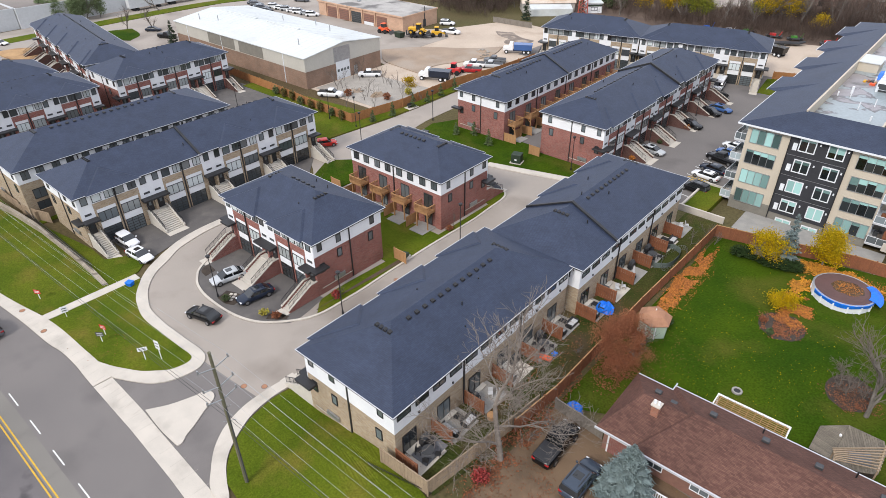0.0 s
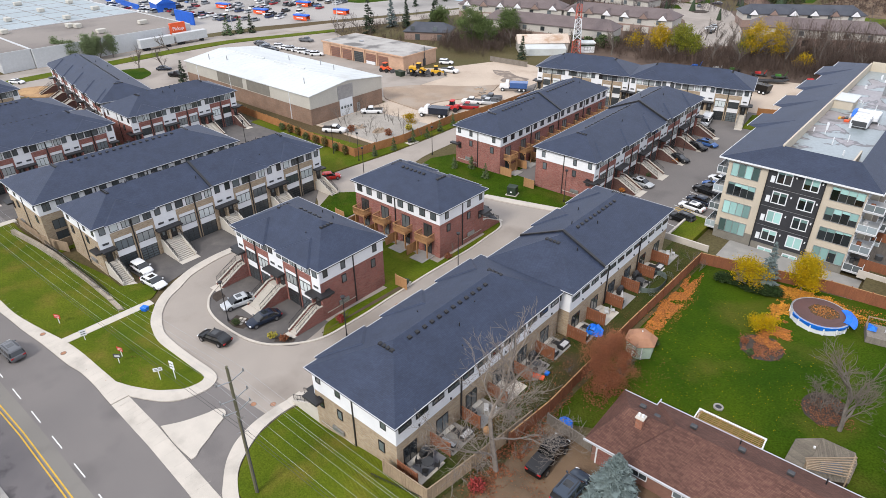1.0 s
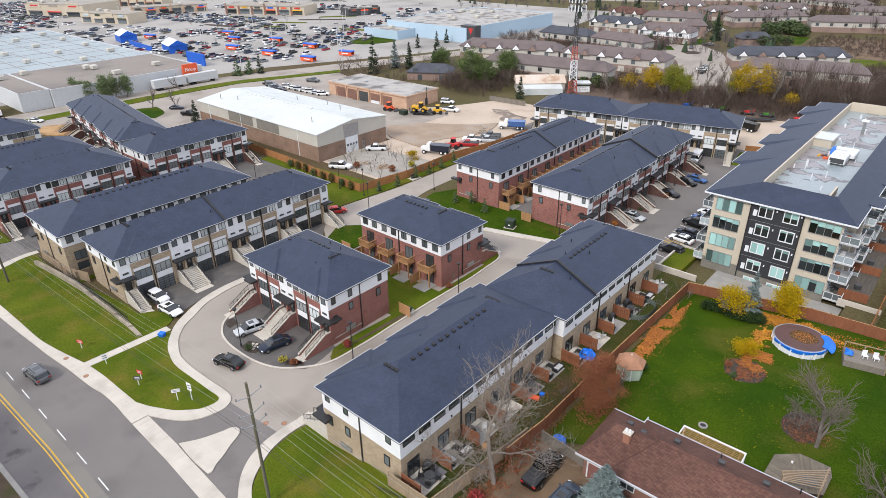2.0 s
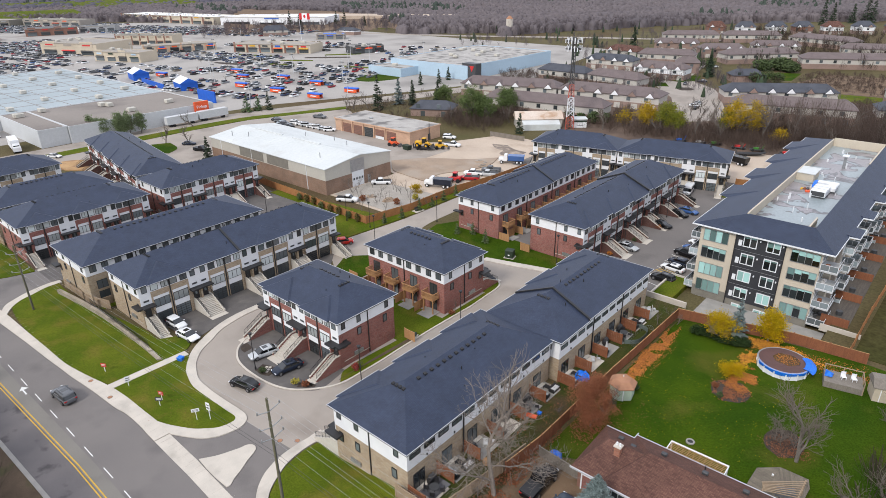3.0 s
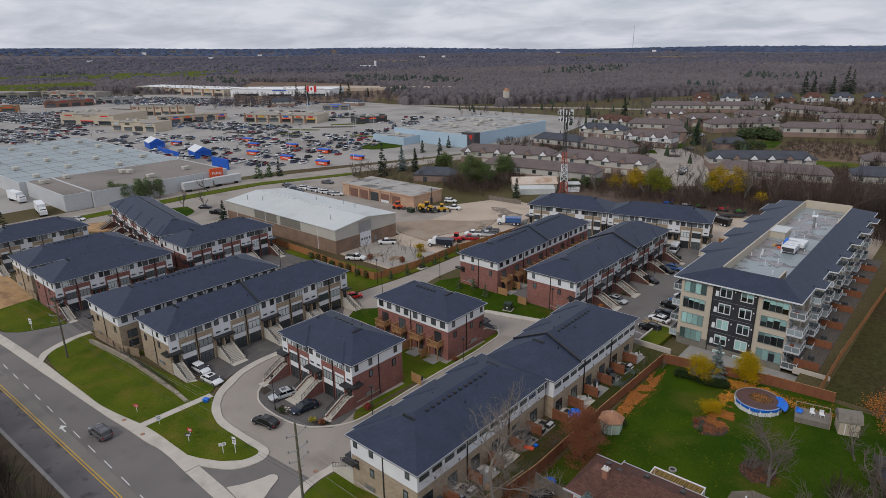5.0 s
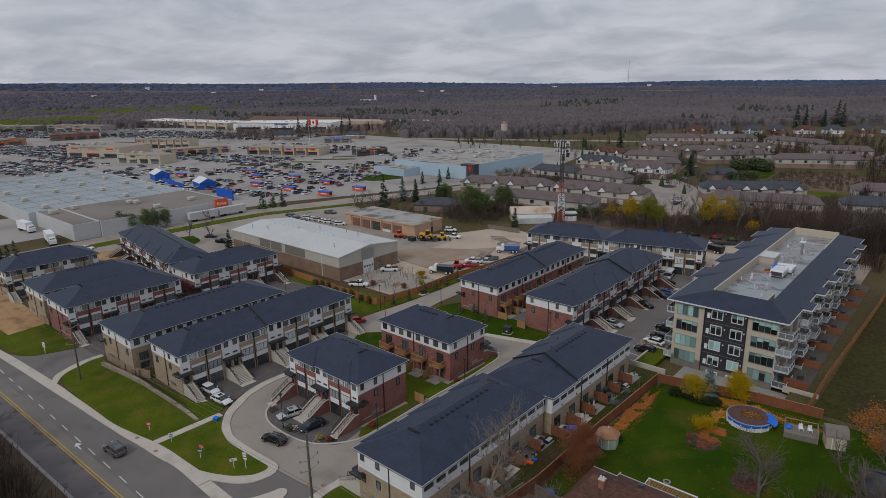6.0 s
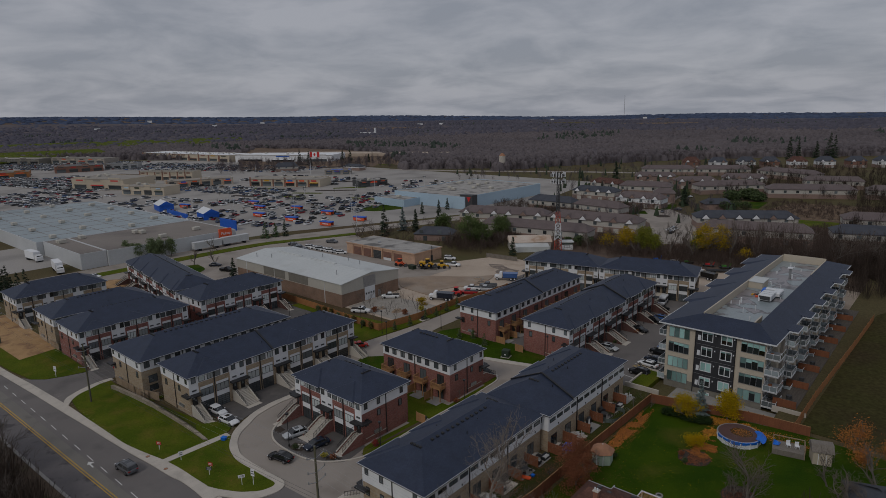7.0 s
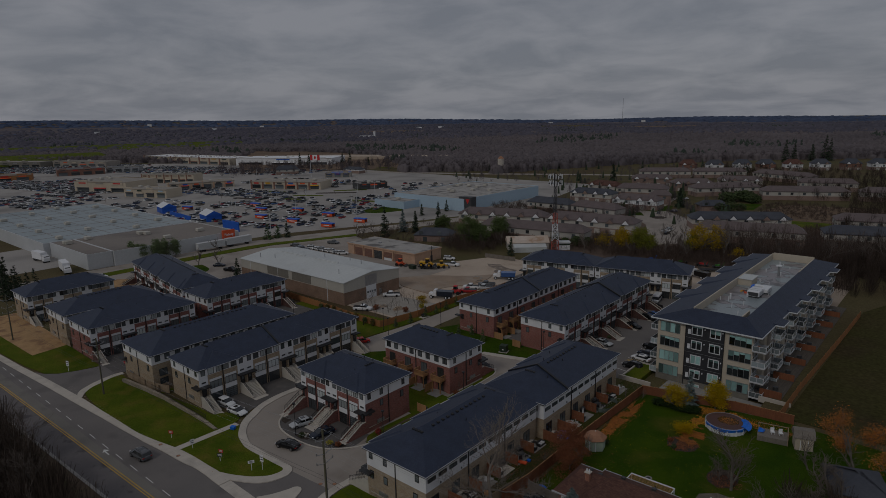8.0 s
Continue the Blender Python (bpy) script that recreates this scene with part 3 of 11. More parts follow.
        return self.faces(pts, [(0, 3, 2, 1), (0, 1, 5, 4), (1, 2, 6, 5), (2, 3, 7, 6), (3, 0, 4, 7), (4, 5, 9, 8), (6, 7, 8, 9), (7, 4, 8), (5, 6, 9)])

    def lattice(self, xs, zs, y0, y1, solid):
        """A flat frame of bars on a grid of lines, as one connected body; solid(i, j) tells which cells are filled."""
        at = {}
        def v(i, j, s):
            if (i, j, s) not in at:
                at[i, j, s] = len(self.v)
                self.v.append((xs[i], (y0, y1)[s], zs[j]))
            return at[i, j, s]
        nx, nz = len(xs) - 1, len(zs) - 1
        full = lambda i, j: 0 <= i < nx and 0 <= j < nz and solid(i, j)
        for i in range(nx):
            for j in range(nz):
                if not solid(i, j):
                    continue
                self.f.append((v(i, j, 0), v(i + 1, j, 0), v(i + 1, j + 1, 0), v(i, j + 1, 0)))
                self.f.append((v(i, j, 1), v(i, j + 1, 1), v(i + 1, j + 1, 1), v(i + 1, j, 1)))
                for di, dj, a, b in ((-1, 0, (i, j + 1), (i, j)), (1, 0, (i + 1, j), (i + 1, j + 1)), (0, -1, (i, j), (i + 1, j)), (0, 1, (i + 1, j + 1), (i, j + 1))):
                    if not full(i + di, j + dj):
                        self.f.append((v(*a, 0), v(*a, 1), v(*b, 1), v(*b, 0)))
        return self

    def bars(self, w, h, t, nx, nz, y0, y1, z0=0.0):
        """A frame w by h with bars t wide between nx by nz openings."""
        xs, zs = [], []
        for k in range(nx + 1):
            c = -w / 2 + t / 2 + (w - t) * k / nx
            xs += [c - t / 2, c + t / 2]
        for k in range(nz + 1):
            c = z0 + t / 2 + (h - t) * k / nz
            zs += [c - t / 2, c + t / 2]
        return self.lattice(xs, zs, y0, y1, lambda i, j: i % 2 == 0 or j % 2 == 0)

    def mesh(self, name):
        me = bpy.data.meshes.new(name)
        me.from_pydata(self.v, [], self.f)
        return me


def part(name, geo, material, parent=None, label=""):
    """Links a Geo or a mesh as one object, under a thing or part where one is given."""
    me = geo.mesh(name) if isinstance(geo, Geo) else geo
    if not me.materials:
        me.materials.append(material)
    ob = new(name, me)
    ob.parent = parent
    return tagged(ob, label) if label else ob


def thing(name, x, y, z=0.0, rz=0.0, label="", category="", group="", kind=""):
    ob = new(name)
    ob.empty_display_size = 0.3
    ob.matrix_world = pose(x, y, z, 0, 0, rz)
    return tagged(ob, label, category, group, kind)


def setting(name, geo, material, label, category):
    ob = part(name, geo, material)
    return tagged(ob, label, category, "", "structure")


CACHE = {}


def shared(key, make, material):
    if key not in CACHE:
        me = make().mesh(key[0])
        me.materials.append(material)
        CACHE[key] = me
    return CACHE[key]


def placed(name, me, parent, x, y, z, rz=0.0, label=""):
    ob = new(name, me)
    ob.parent = parent
    ob.matrix_basis = pose(x, y, z, 0, 0, rz)
    return tagged(ob, label) if label else ob


def smooth(a):
    a = min(1.0, max(0.0, a))
    return a * a * (3 - 2 * a)


def ground_z(x, y):
    """The gardens to the east lie higher than the new estate."""
    if y > 84.05 and x < -0.5:
        return 0.0
    up = smooth((x + 39.5) / 11.5) if y < 84 else smooth((x + 22) / 3.0)
    return 1.5 * up * smooth((y - 13.5) / 8.0)


# ---- ground, roads, pavements, lawns ----
def ground_sheet():
    g = Geo()
    xs = [-5200, -3000, -1500, -800, -400, -200, -120, -80, -60, -50, -44, -40] + [-39 + i for i in range(14)] + [-24, -23, -22, -21, -20, -19, -16, -10, -0.6, -0.4, 20, 60, 150, 400, 1000, 2500, 5200]
    ys = [-2500, -600, -200, -60, -20, 0, 10, 12] + [13.5 + i for i in range(10)] + [26, 30, 40, 50, 60, 70, 78, 83.9, 84.1, 90, 100, 120, 160, 240, 400, 800, 1600, 3000, 5200]
    k = len(xs)
    pts = [(x, y, ground_z(x, y) - 0.06) for y in ys for x in xs]
    g.faces(pts, [(j * k + i, j * k + i + 1, (j + 1) * k + i + 1, (j + 1) * k + i) for j in range(len(ys) - 1) for i in range(k - 1)])
    return g


ground = setting("ground", ground_sheet(), M["rough_grass"], "rough autumn grass and earth out to the horizon", "ground")


def rounded(pts, closed=True, steps=5, sharp=52):
    """Turns a plan outline into a smooth curve, but for its sharp corners."""
    n = len(pts)
    P2 = [Vector(p) for p in pts]
    at = (lambda i: P2[i % n]) if closed else (lambda i: P2[min(max(i, 0), n - 1)])
    def hard(i):
        a, b = at(i) - at(i - 1), at(i + 1) - at(i)
        return a.length < 1e-6 or b.length < 1e-6 or abs(a.angle_signed(b)) > radians(sharp)
    out = []
    for i in range(n if closed else n - 1):
        p0, p1, p2, p3 = at(i - 1), at(i), at(i + 1), at(i + 2)
        L = (p2 - p1).length
        t1 = (p2 - p1).normalized() if hard(i) else (p2 - p0).normalized()
        t2 = (p2 - p1).normalized() if hard(i + 1) else (p3 - p1).normalized()
        straight = abs(t1.angle_signed(p2 - p1)) < 0.02 and abs(t2.angle_signed(p2 - p1)) < 0.02
        for k in range(1 if straight else steps):
            t = k / steps
            h1, h2, h3, h4 = 2 * t**3 - 3 * t**2 + 1, t**3 - 2 * t**2 + t, -2 * t**3 + 3 * t**2, t**3 - t**2
            out.append(tuple(p1 * h1 + t1 * L * h2 + p2 * h3 + t2 * L * h4))
    if not closed:
        out.append(tuple(P2[-1]))
    return out


def flat(name, pts, z, material, label, category, z0=-0.3, curve=False):
    return setting(name, Geo().prism(rounded(pts) if curve else pts, z0, z), material, label, category)


def sheet_on_ground(name, pts, lift, material, label, category, step=2.0):
    """A sheet draped on the ground inside a plan outline, cut into strips."""
    xs, ys = [p[0] for p in pts], [p[1] for p in pts]
    g = Geo()
    n = max(1, math.ceil((max(ys) - min(ys)) / step))
    for j in range(n):
        ya, yb = min(ys) + (max(ys) - min(ys)) * j / n, min(ys) + (max(ys) - min(ys)) * (j + 1) / n
        spans = []
        for y in (ya + 1e-4, yb - 1e-4):
            cut = sorted(a[0] + (b[0] - a[0]) * (y - a[1]) / (b[1] - a[1]) for a, b in zip(pts, pts[1:] + pts[:1]) if (a[1] > y) != (b[1] > y))
            spans.append((cut[0], cut[-1]) if len(cut) > 1 else None)
        if None in spans:
            continue
        (a0, a1), (b0, b1) = spans
        m = max(1, math.ceil(max(a1 - a0, b1 - b0) / step))
        for i in range(m):
            q = [(a0 + (a1 - a0) * i / m, ya), (a0 + (a1 - a0) * (i + 1) / m, ya), (b0 + (b1 - b0) * (i + 1) / m, yb), (b0 + (b1 - b0) * i / m, yb)]
            g.poly([(x, y, ground_z(x, y) + lift) for x, y in q])
    return setting(name, g, material, label, category)


# main road along x, its markings and pavement
flat("road", [(-420, -17), (150, -9), (150, 10.2), (-38, 10.3), (-47, 10.6), (-60, 11.0), (-67, 11.0), (-72.3, 10.5), (-81.4, 9.5), (-100, 8.2), (-121, 6.7), (-160, 3.9), (-420, -6)], 0.0, M["asphalt"], "wide grey asphalt road with yellow and white lines", "road")
for dy in (-0.2, 0.2):
    line = [(150, 2.6 + dy), (-62, 2.6 + dy), (-100, 1.3 + dy), (-160, -0.8 + dy), (-420, -9.9 + dy)]
    setting("yellow_line", Geo().loft([[(x, y - 0.07, 0.002), (x, y + 0.07, 0.002), (x, y + 0.07, 0.009), (x, y - 0.07, 0.009)] for x, y in line]), M["yellow_line"], "double yellow centre line on the road", "road marking")
flat("turn_lane", [(150, 2.6), (150, 4.2), (-62, 4.2), (-100, 3.3), (-160, 1.6), (-160, -0.8), (-100, 1.3), (-62, 2.6)], 0.0045, M["lane_pale"], "paler worn asphalt strip along the centre line", "road")
flat("south_lane", [(150, 2.6), (-62, 2.6), (-100, 1.3), (-160, -0.8), (-420, -9.9), (-420, -16), (-140, -4.8), (-60, -1.5), (150, -1.1)], 0.0045, M["lane_old"], "dark patched asphalt of the older lane", "road")
flat("south_kerb", [(150, -1.0), (-50, -1.0), (-60, -1.4), (-75, -2.0), (-88, -2.6), (-110, -3.5), (-140, -4.6), (-420, -15.4), (-420, -15.9), (-140, -5.1), (-110, -4.0), (-88, -3.1), (-75, -2.5), (-60, -1.9), (-50, -1.5), (150, -1.5)], 0.1, M["slab"], "weathered grey kerb south of the road", "kerb")
dash = thing("lane_line", 0, 0, 0, 0, "broken white lane line on grey asphalt", "road marking", "", "structure")
for i in range(44):
    placed("dash", shared(("dash",), lambda: Geo().box(0, -0.06, 0.002, 2.6, 0.06, 0.009), M["white_line"]), dash, -160 + i * 5.6, 4.6 + 0.012 * min(0.0, -100 + i * 5.6), 0)
arrow = thing("turn_arrow", -84, 3.5, 0, 0, "worn white turn arrow painted on the asphalt", "road marking", "", "structure")
part("arrow_stem", Geo().prism([(0, -0.1), (1.6, -0.1), (1.6, 0.1), (0, 0.1)], 0.002, 0.006), M["white_line"], arrow)
part("arrow_head", Geo().prism([(-0.9, 0.15), (0.1, 0.75), (0.1, -0.45)], 0.002, 0.006), M["white_line"], arrow)
PAVE_ROAD = [(-160, 3.6), (-140, 5.0), (-121.1, 6.5), (-106.5, 7.5), (-97.0, 8.25), (-90.5, 8.65), (-84.8, 9.1), (-81.8, 9.3), (-76.2, 9.9), (-69.7, 10.4), (-67.1, 10.8), (-63.5, 10.9), (-61.1, 10.8), (-58.95, 10.75)]
PAVE_LAWN = [(-62.3, 12.8), (-66.0, 12.65), (-70.9, 12.45), (-75.0, 12.0), (-79.0, 11.2), (-82.5, 10.55), (-86.5, 10.0), (-93.3, 9.75), (-100.7, 9.45), (-110.4, 9.1), (-126.8, 7.9), (-140, 6.6), (-160, 5.2)]
flat("pavement", PAVE_ROAD + [(-58.9, 12.7)] + PAVE_LAWN, 0.12, M["concrete"], "pale concrete pavement beside the road", "pavement", curve=True)
flat("verge_path", [(-75.6, 11.9), (-74.2, 12.1), (-73.95, 23.5), (-75.35, 23.5)], 0.125, M["concrete"], "straight pale concrete footpath across the lawn", "path")
# the concrete apron across the entrance
flat("entrance_apron", [(-58.9, 10.75), (-54.0, 10.65), (-50.4, 10.6), (-42.1, 10.25), (-39.3, 10.05), (-28, 9.7), (-28, 11.7), (-38.3, 12.0), (-48.3, 12.4), (-52.0, 12.6), (-58.85, 12.7)], 0.03, M["concrete"], "pale concrete apron across the driveway entrance", "pavement")

# estate drive: a curved lane from the entrance round the central court, and along the front of the long row
DRIVE = [(-59.0, 12.6), (-56.2, 13.9), (-54.0, 16.0), (-53.2, 18.5), (-54.2, 21.0), (-55.8, 21.1), (-60.4, 20.9), (-66.5, 21.0), (-70.8, 22.9), (-73.5, 25.2), (-75.4, 28.0), (-77.4, 30.8), (-78.4, 34.0), (-78.2, 38.7),
         (-78.0, 46), (-79.2, 56), (-84.5, 60.5), (-90, 62), (-90, 70), (-88.5, 86), (-88.5, 110), (-84, 110), (-82.4, 98), (-82.0, 88), (-80.2, 80.0), (-72, 77.5), (-60, 80.6), (-46, 84.6), (-44.5, 86.5), (-40, 86.5), (-40, 45), (-40, 26.5), (-43.9, 26.0), (-44.4, 22.8), (-44.5, 19.5), (-43.6, 16.9),
         (-42.1, 15.1), (-40.8, 13.6), (-38, 11.9), (-58.9, 11.9)]
flat("estate_drive", DRIVE, 0.0, M["drive"], "pale worn asphalt drive curving through the estate", "road", curve=True)
WALK_OUT = [(-77.6, 47), (-77.9, 40), (-77.9, 36), (-77.3, 32.8), (-76.6, 30.5), (-75.1, 28.1), (-73.5, 25.4), (-71.0, 23.1), (-68.0, 21.6), (-66.5, 21.15), (-63.4, 20.95), (-60.4, 21.0), (-58.2, 21.1), (-55.6, 21.25), (-54.3, 21.1), (-53.4, 20.5), (-52.9, 19.4), (-53.0, 18.1), (-53.3, 17.0), (-53.8, 16.0), (-54.8, 14.9), (-56.2, 14.0), (-57.7, 13.2), (-58.9, 12.7)]
WALK_IN = [(-62.3, 12.8), (-60.4, 13.5), (-58.8, 14.3), (-57.2, 15.2), (-56.1, 16.2), (-55.1, 17.3), (-54.7, 18.4), (-54.65, 19.4), (-55.0, 19.9), (-55.7, 20.05), (-57.3, 19.95), (-61.4, 19.8), (-65.8, 19.75), (-69.1, 20.6), (-70.5, 21.2), (-71.9, 22.1), (-72.9, 22.9), (-73.9, 23.7)]
EAST_OUT = [(-38.3, 12.0), (-40.2, 13.2), (-41.5, 14.2), (-42.4, 15.1), (-43.4, 16.5), (-44.0, 17.9), (-44.4, 19.4), (-44.55, 20.9), (-44.5, 23.6), (-43.9, 27.4), (-43.6, 33)]
EAST_IN = [(-42.2, 33), (-42.6, 27.4), (-43.1, 24.6), (-43.25, 22.4), (-43.1, 20.6), (-42.7, 19.0), (-41.7, 17.0), (-40.8, 15.6), (-39.7, 14.5), (-38.1, 13.5), (-36.3, 12.6), (-35.6, 11.9)]
flat("entrance_throat", WALK_OUT[::-1][:9] + [(-49, 20.8), (-44.6, 21.2)] + EAST_OUT[:7][::-1], 0.006, M["asphalt"], "grey asphalt throat of the drive round the island", "road")
# dark asphalt driveways before the garages
flat("court_driveway", [(-72.2, 36.5), (-71.4, 32.2), (-69.9, 29.5), (-68.2, 28.2), (-66.8, 27.5), (-64.6, 27.0), (-62.0, 26.85), (-59.1, 26.95), (-56.6, 27.4), (-54.4, 28.3), (-52.8, 29.6), (-51.4, 31.2), (-52.2, 36.5)], 0.03, M["driveway"], "dark asphalt driveway with pale kerb before the garages", "driveway", curve=True)
flat("garage_driveway", [(-86.5, 25.3), (-77.2, 25.9), (-78.4, 30.5), (-78.9, 38.7), (-78.6, 46), (-79.8, 56), (-86.5, 63)], 0.03, M["driveway"], "dark asphalt driveways before the tan houses", "driveway")
flat("rear_driveway", [(-132, 19), (-117.5, 19), (-117.5, 78), (-132, 78)], 0.02, M["driveway"], "grey asphalt lane between the rear houses", "driveway")
flat("side_street", [(-134, 7.4), (-110.5, 9.0), (-112.1, 8.9), (-114.9, 11.4), (-116.7, 13.9), (-117.3, 16.6), (-117.5, 21), (-132, 21), (-125.6, 18.4), (-126.9, 14), (-128.5, 10.6), (-131.2, 8.4)], 0.015, M["asphalt"], "grey asphalt side entrance off the road", "road")
flat("north_street", [(-43.2, 86.6), (-24.4, 86.0), (-24.4, 118), (-28, 170), (-95, 152), (-95, 139), (-78, 139), (-62, 136.5), (-62, 88), (-56.8, 88), (-56.8, 140), (-43.2, 140)], 0.01, M["asphalt"], "grey asphalt lane and parking beside the flats", "road")


def kerb(name, line, w=0.22, h=0.13, material="concrete", label="pale concrete kerb", closed=False):
    """A kerb that follows a line, offset to its left by w."""
    g = Geo()
    pts = [Vector((*p, 0)) for p in rounded(line, False)]
    rings = []
    for i, p in enumerate(pts):
        a, b = pts[max(0, i - 1)], pts[min(len(pts) - 1, i + 1)]
        d = (b - a).normalized()
        s = Vector((-d.y, d.x, 0)) * w
        z = ground_z(p.x, p.y)
        rings.append([(p.x, p.y, z - 0.2), (p.x, p.y, z + h), (p.x + s.x, p.y + s.y, z + h), (p.x + s.x, p.y + s.y, z - 0.2)])
    g.loft(rings)
    return setting(name, g, M[material], label, "kerb")


kerb("court_kerb", [(-72.0, 34.6), (-71.4, 32.0), (-69.9, 29.5), (-68.2, 28.2), (-66.8, 27.5), (-64.6, 27.0), (-62.0, 26.85), (-59.1, 26.95), (-56.6, 27.4), (-54.4, 28.3), (-52.8, 29.6), (-51.4, 31.2), (-50.3, 33.0), (-49.8, 35.1), (-49.7, 38.1), (-49.65, 41.3), (-49.8, 45.5), (-49.85, 49.2), (-49.9, 53.8), (-49.8, 58.7), (-49.7, 63.7), (-50.0, 68.5), (-50.2, 71.7), (-50.7, 73.2), (-51.7, 74.1), (-53.4, 74.5), (-58, 74.6), (-66, 74.6)], 0.3, 0.14)
kerb("lane_kerb", [(-44.0, 29), (-45.0, 34), (-45.4, 42), (-45.6, 56), (-45.3, 68), (-45.0, 84)], -0.3, 0.14)
# broad concrete walk that sweeps round the lawn and along the driveways
flat("curved_walk", WALK_OUT + WALK_IN + [(-75.4, 25.4), (-77.2, 28.4), (-78.6, 31.6), (-79.3, 35), (-79.4, 39), (-79.2, 47)], 0.14, M["concrete"], "broad pale concrete walk curving round the lawn", "pavement", curve=True)
flat("island", [(-51.6, 12.75), (-50.4, 14.7), (-49.5, 17.1), (-49.3, 18.0), (-48.7, 18.5), (-48.0, 18.4), (-47.5, 17.8), (-46.9, 16.5), (-46.1, 15.1), (-45.5, 13.8), (-44.95, 13.0), (-45.0, 12.55), (-48.2, 12.5)], 0.14, M["concrete"], "three-cornered concrete traffic island", "traffic island", curve=True)
flat("east_walk", EAST_OUT + EAST_IN, 0.14, M["concrete"], "pale concrete walk along the lawn edge", "pavement", curve=True)
# lawns
flat("small_lawn", [(-74.1, 12.15), (-74.0, 23.5)] + [(x * 1.0005, y) for x, y in WALK_IN[::-1][1:]] + PAVE_LAWN[1:3], 0.11, M["grass"], "small mown lawn with yellowing patches", "lawn", curve=True)
flat("front_lawn", [(-112.4, 10.5)] + PAVE_LAWN[4:9][::-1] + [(-75.7, 12.0), (-75.45, 23.4), (-77.2, 25.8), (-80, 25.2), (-82, 22.4), (-86.5, 22.4), (-100.5, 20.2), (-112, 19.4), (-116.3, 19.6), (-116.1, 17.2), (-115.1, 14.8), (-114.2, 12.5)], 0.1, M["grass"], "long mown lawn between the road and the houses", "lawn", curve=True)
flat("corner_walk", [(-110.3, 9.1), (-112.4, 10.5), (-114.2, 12.5), (-115.1, 14.8), (-116.1, 17.2), (-116.3, 20.2), (-117.6, 20.2), (-117.7, 18.4), (-117.3, 16.1), (-116.5, 13.7), (-115.6, 12.0), (-114.3, 10.1), (-112.1, 8.9)], 0.125, M["concrete"], "pale concrete walk round the lawn's corner", "pavement", curve=True)
flat("far_front_lawn", [(-190, 4.5), (-160, 5.6), (-140, 7.2), (-131.2, 8.6), (-128.6, 10.6), (-127, 14), (-125.8, 18.5), (-160, 19), (-190, 19)], 0.1, M["grass"], "mown lawn beyond the side street", "lawn")
flat("sand_heap_plot", [(-190, 9), (-146, 10.5), (-147.5, 19.5), (-190, 19.5)], 0.13, M["sand"], "bare orange-brown earth on a building plot", "ground")
sheet_on_ground("east_lawn", [(-36.2, 12.5), (-38.0, 13.45), (-39.6, 14.45), (-40.7, 15.6), (-41.6, 17.0), (-42.6, 19.0), (-43.15, 22.4), (-42.5, 26), (-38.9, 26), (-38.9, 24.1), (-27, 24.1), (-22, 23.0), (20, 19), (20, 12.3), (-30, 12.3)], 0.1, M["grass"], "mown lawn rising beside the corner house", "lawn", 1.0)
flat("court_lawn", [(-52.2, 36.4), (-50.4, 34.0), (-50.0, 37.6), (-50.0, 45), (-50.1, 53.6), (-50.1, 62), (-50.3, 69), (-51.0, 73), (-52.2, 74.0), (-55.3, 74.3), (-66, 74.3), (-66, 70), (-51, 69), (-51, 57), (-72, 57), (-72, 47.3), (-52, 47.3)], 0.1, M["grass"], "strip of grass between the red-brick houses", "lawn", curve=True)
flat("north_lawn", [(-78.5, 80.6), (-72, 78), (-60, 81.1), (-46, 85.1), (-43.6, 88), (-43.6, 92), (-62, 92), (-62, 96), (-76, 96), (-80, 88)], 0.1, M["lush"], "bright green lawn before the red-brick rows", "lawn")
flat("north_walk", [(-60.3, 79.4), (-53, 81.4), (-45.4, 83.6), (-45.0, 84.7), (-46, 85.1), (-60, 81.1)], 0.13, M["concrete"], "pale concrete walk beside the lawn", "pavement")
flat("corner_lawn", [(-80.0, 57.5), (-73.2, 58), (-73.2, 66), (-78, 68), (-83, 63)], 0.1, M["lush"], "small triangle of green lawn", "lawn")
flat("fence_lawn", [(-90.3, 62.2), (-90.3, 70), (-88.9, 86), (-88.9, 112), (-93, 112), (-94, 84), (-130, 80), (-130, 77), (-112, 77), (-100, 64)], 0.1, M["grass"], "strip of grass along the orange fence", "lawn")
flat("field", [(4, 86), (170, 86), (170, 230), (30, 230), (6, 165)], 1.56, M["field"], "dull green field beside the flats", "field", 0.5)
sheet_on_ground("garden_lawn", [(-19.8, 39), (-6, 46), (12, 46), (40, 60), (40, 82), (4, 84.5), (-4, 83.4), (-10.4, 81.8), (-19.3, 80.5)], 0.07, M["lush"], "lush green garden lawn strewn with leaves", "lawn", 2.0)
sheet_on_ground("gravel_yard", [(-20.2, 23), (-8, 22), (10, 22), (10, 36.5), (-14.3, 38.2), (-19.8, 38.6)], 0.06, M["gravel"], "brown gravel parking yard beside the bungalow", "driveway", 2.0)
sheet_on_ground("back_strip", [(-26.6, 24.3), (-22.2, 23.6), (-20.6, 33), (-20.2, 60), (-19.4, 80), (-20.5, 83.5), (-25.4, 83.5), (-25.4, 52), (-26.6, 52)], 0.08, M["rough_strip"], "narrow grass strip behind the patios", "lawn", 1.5)
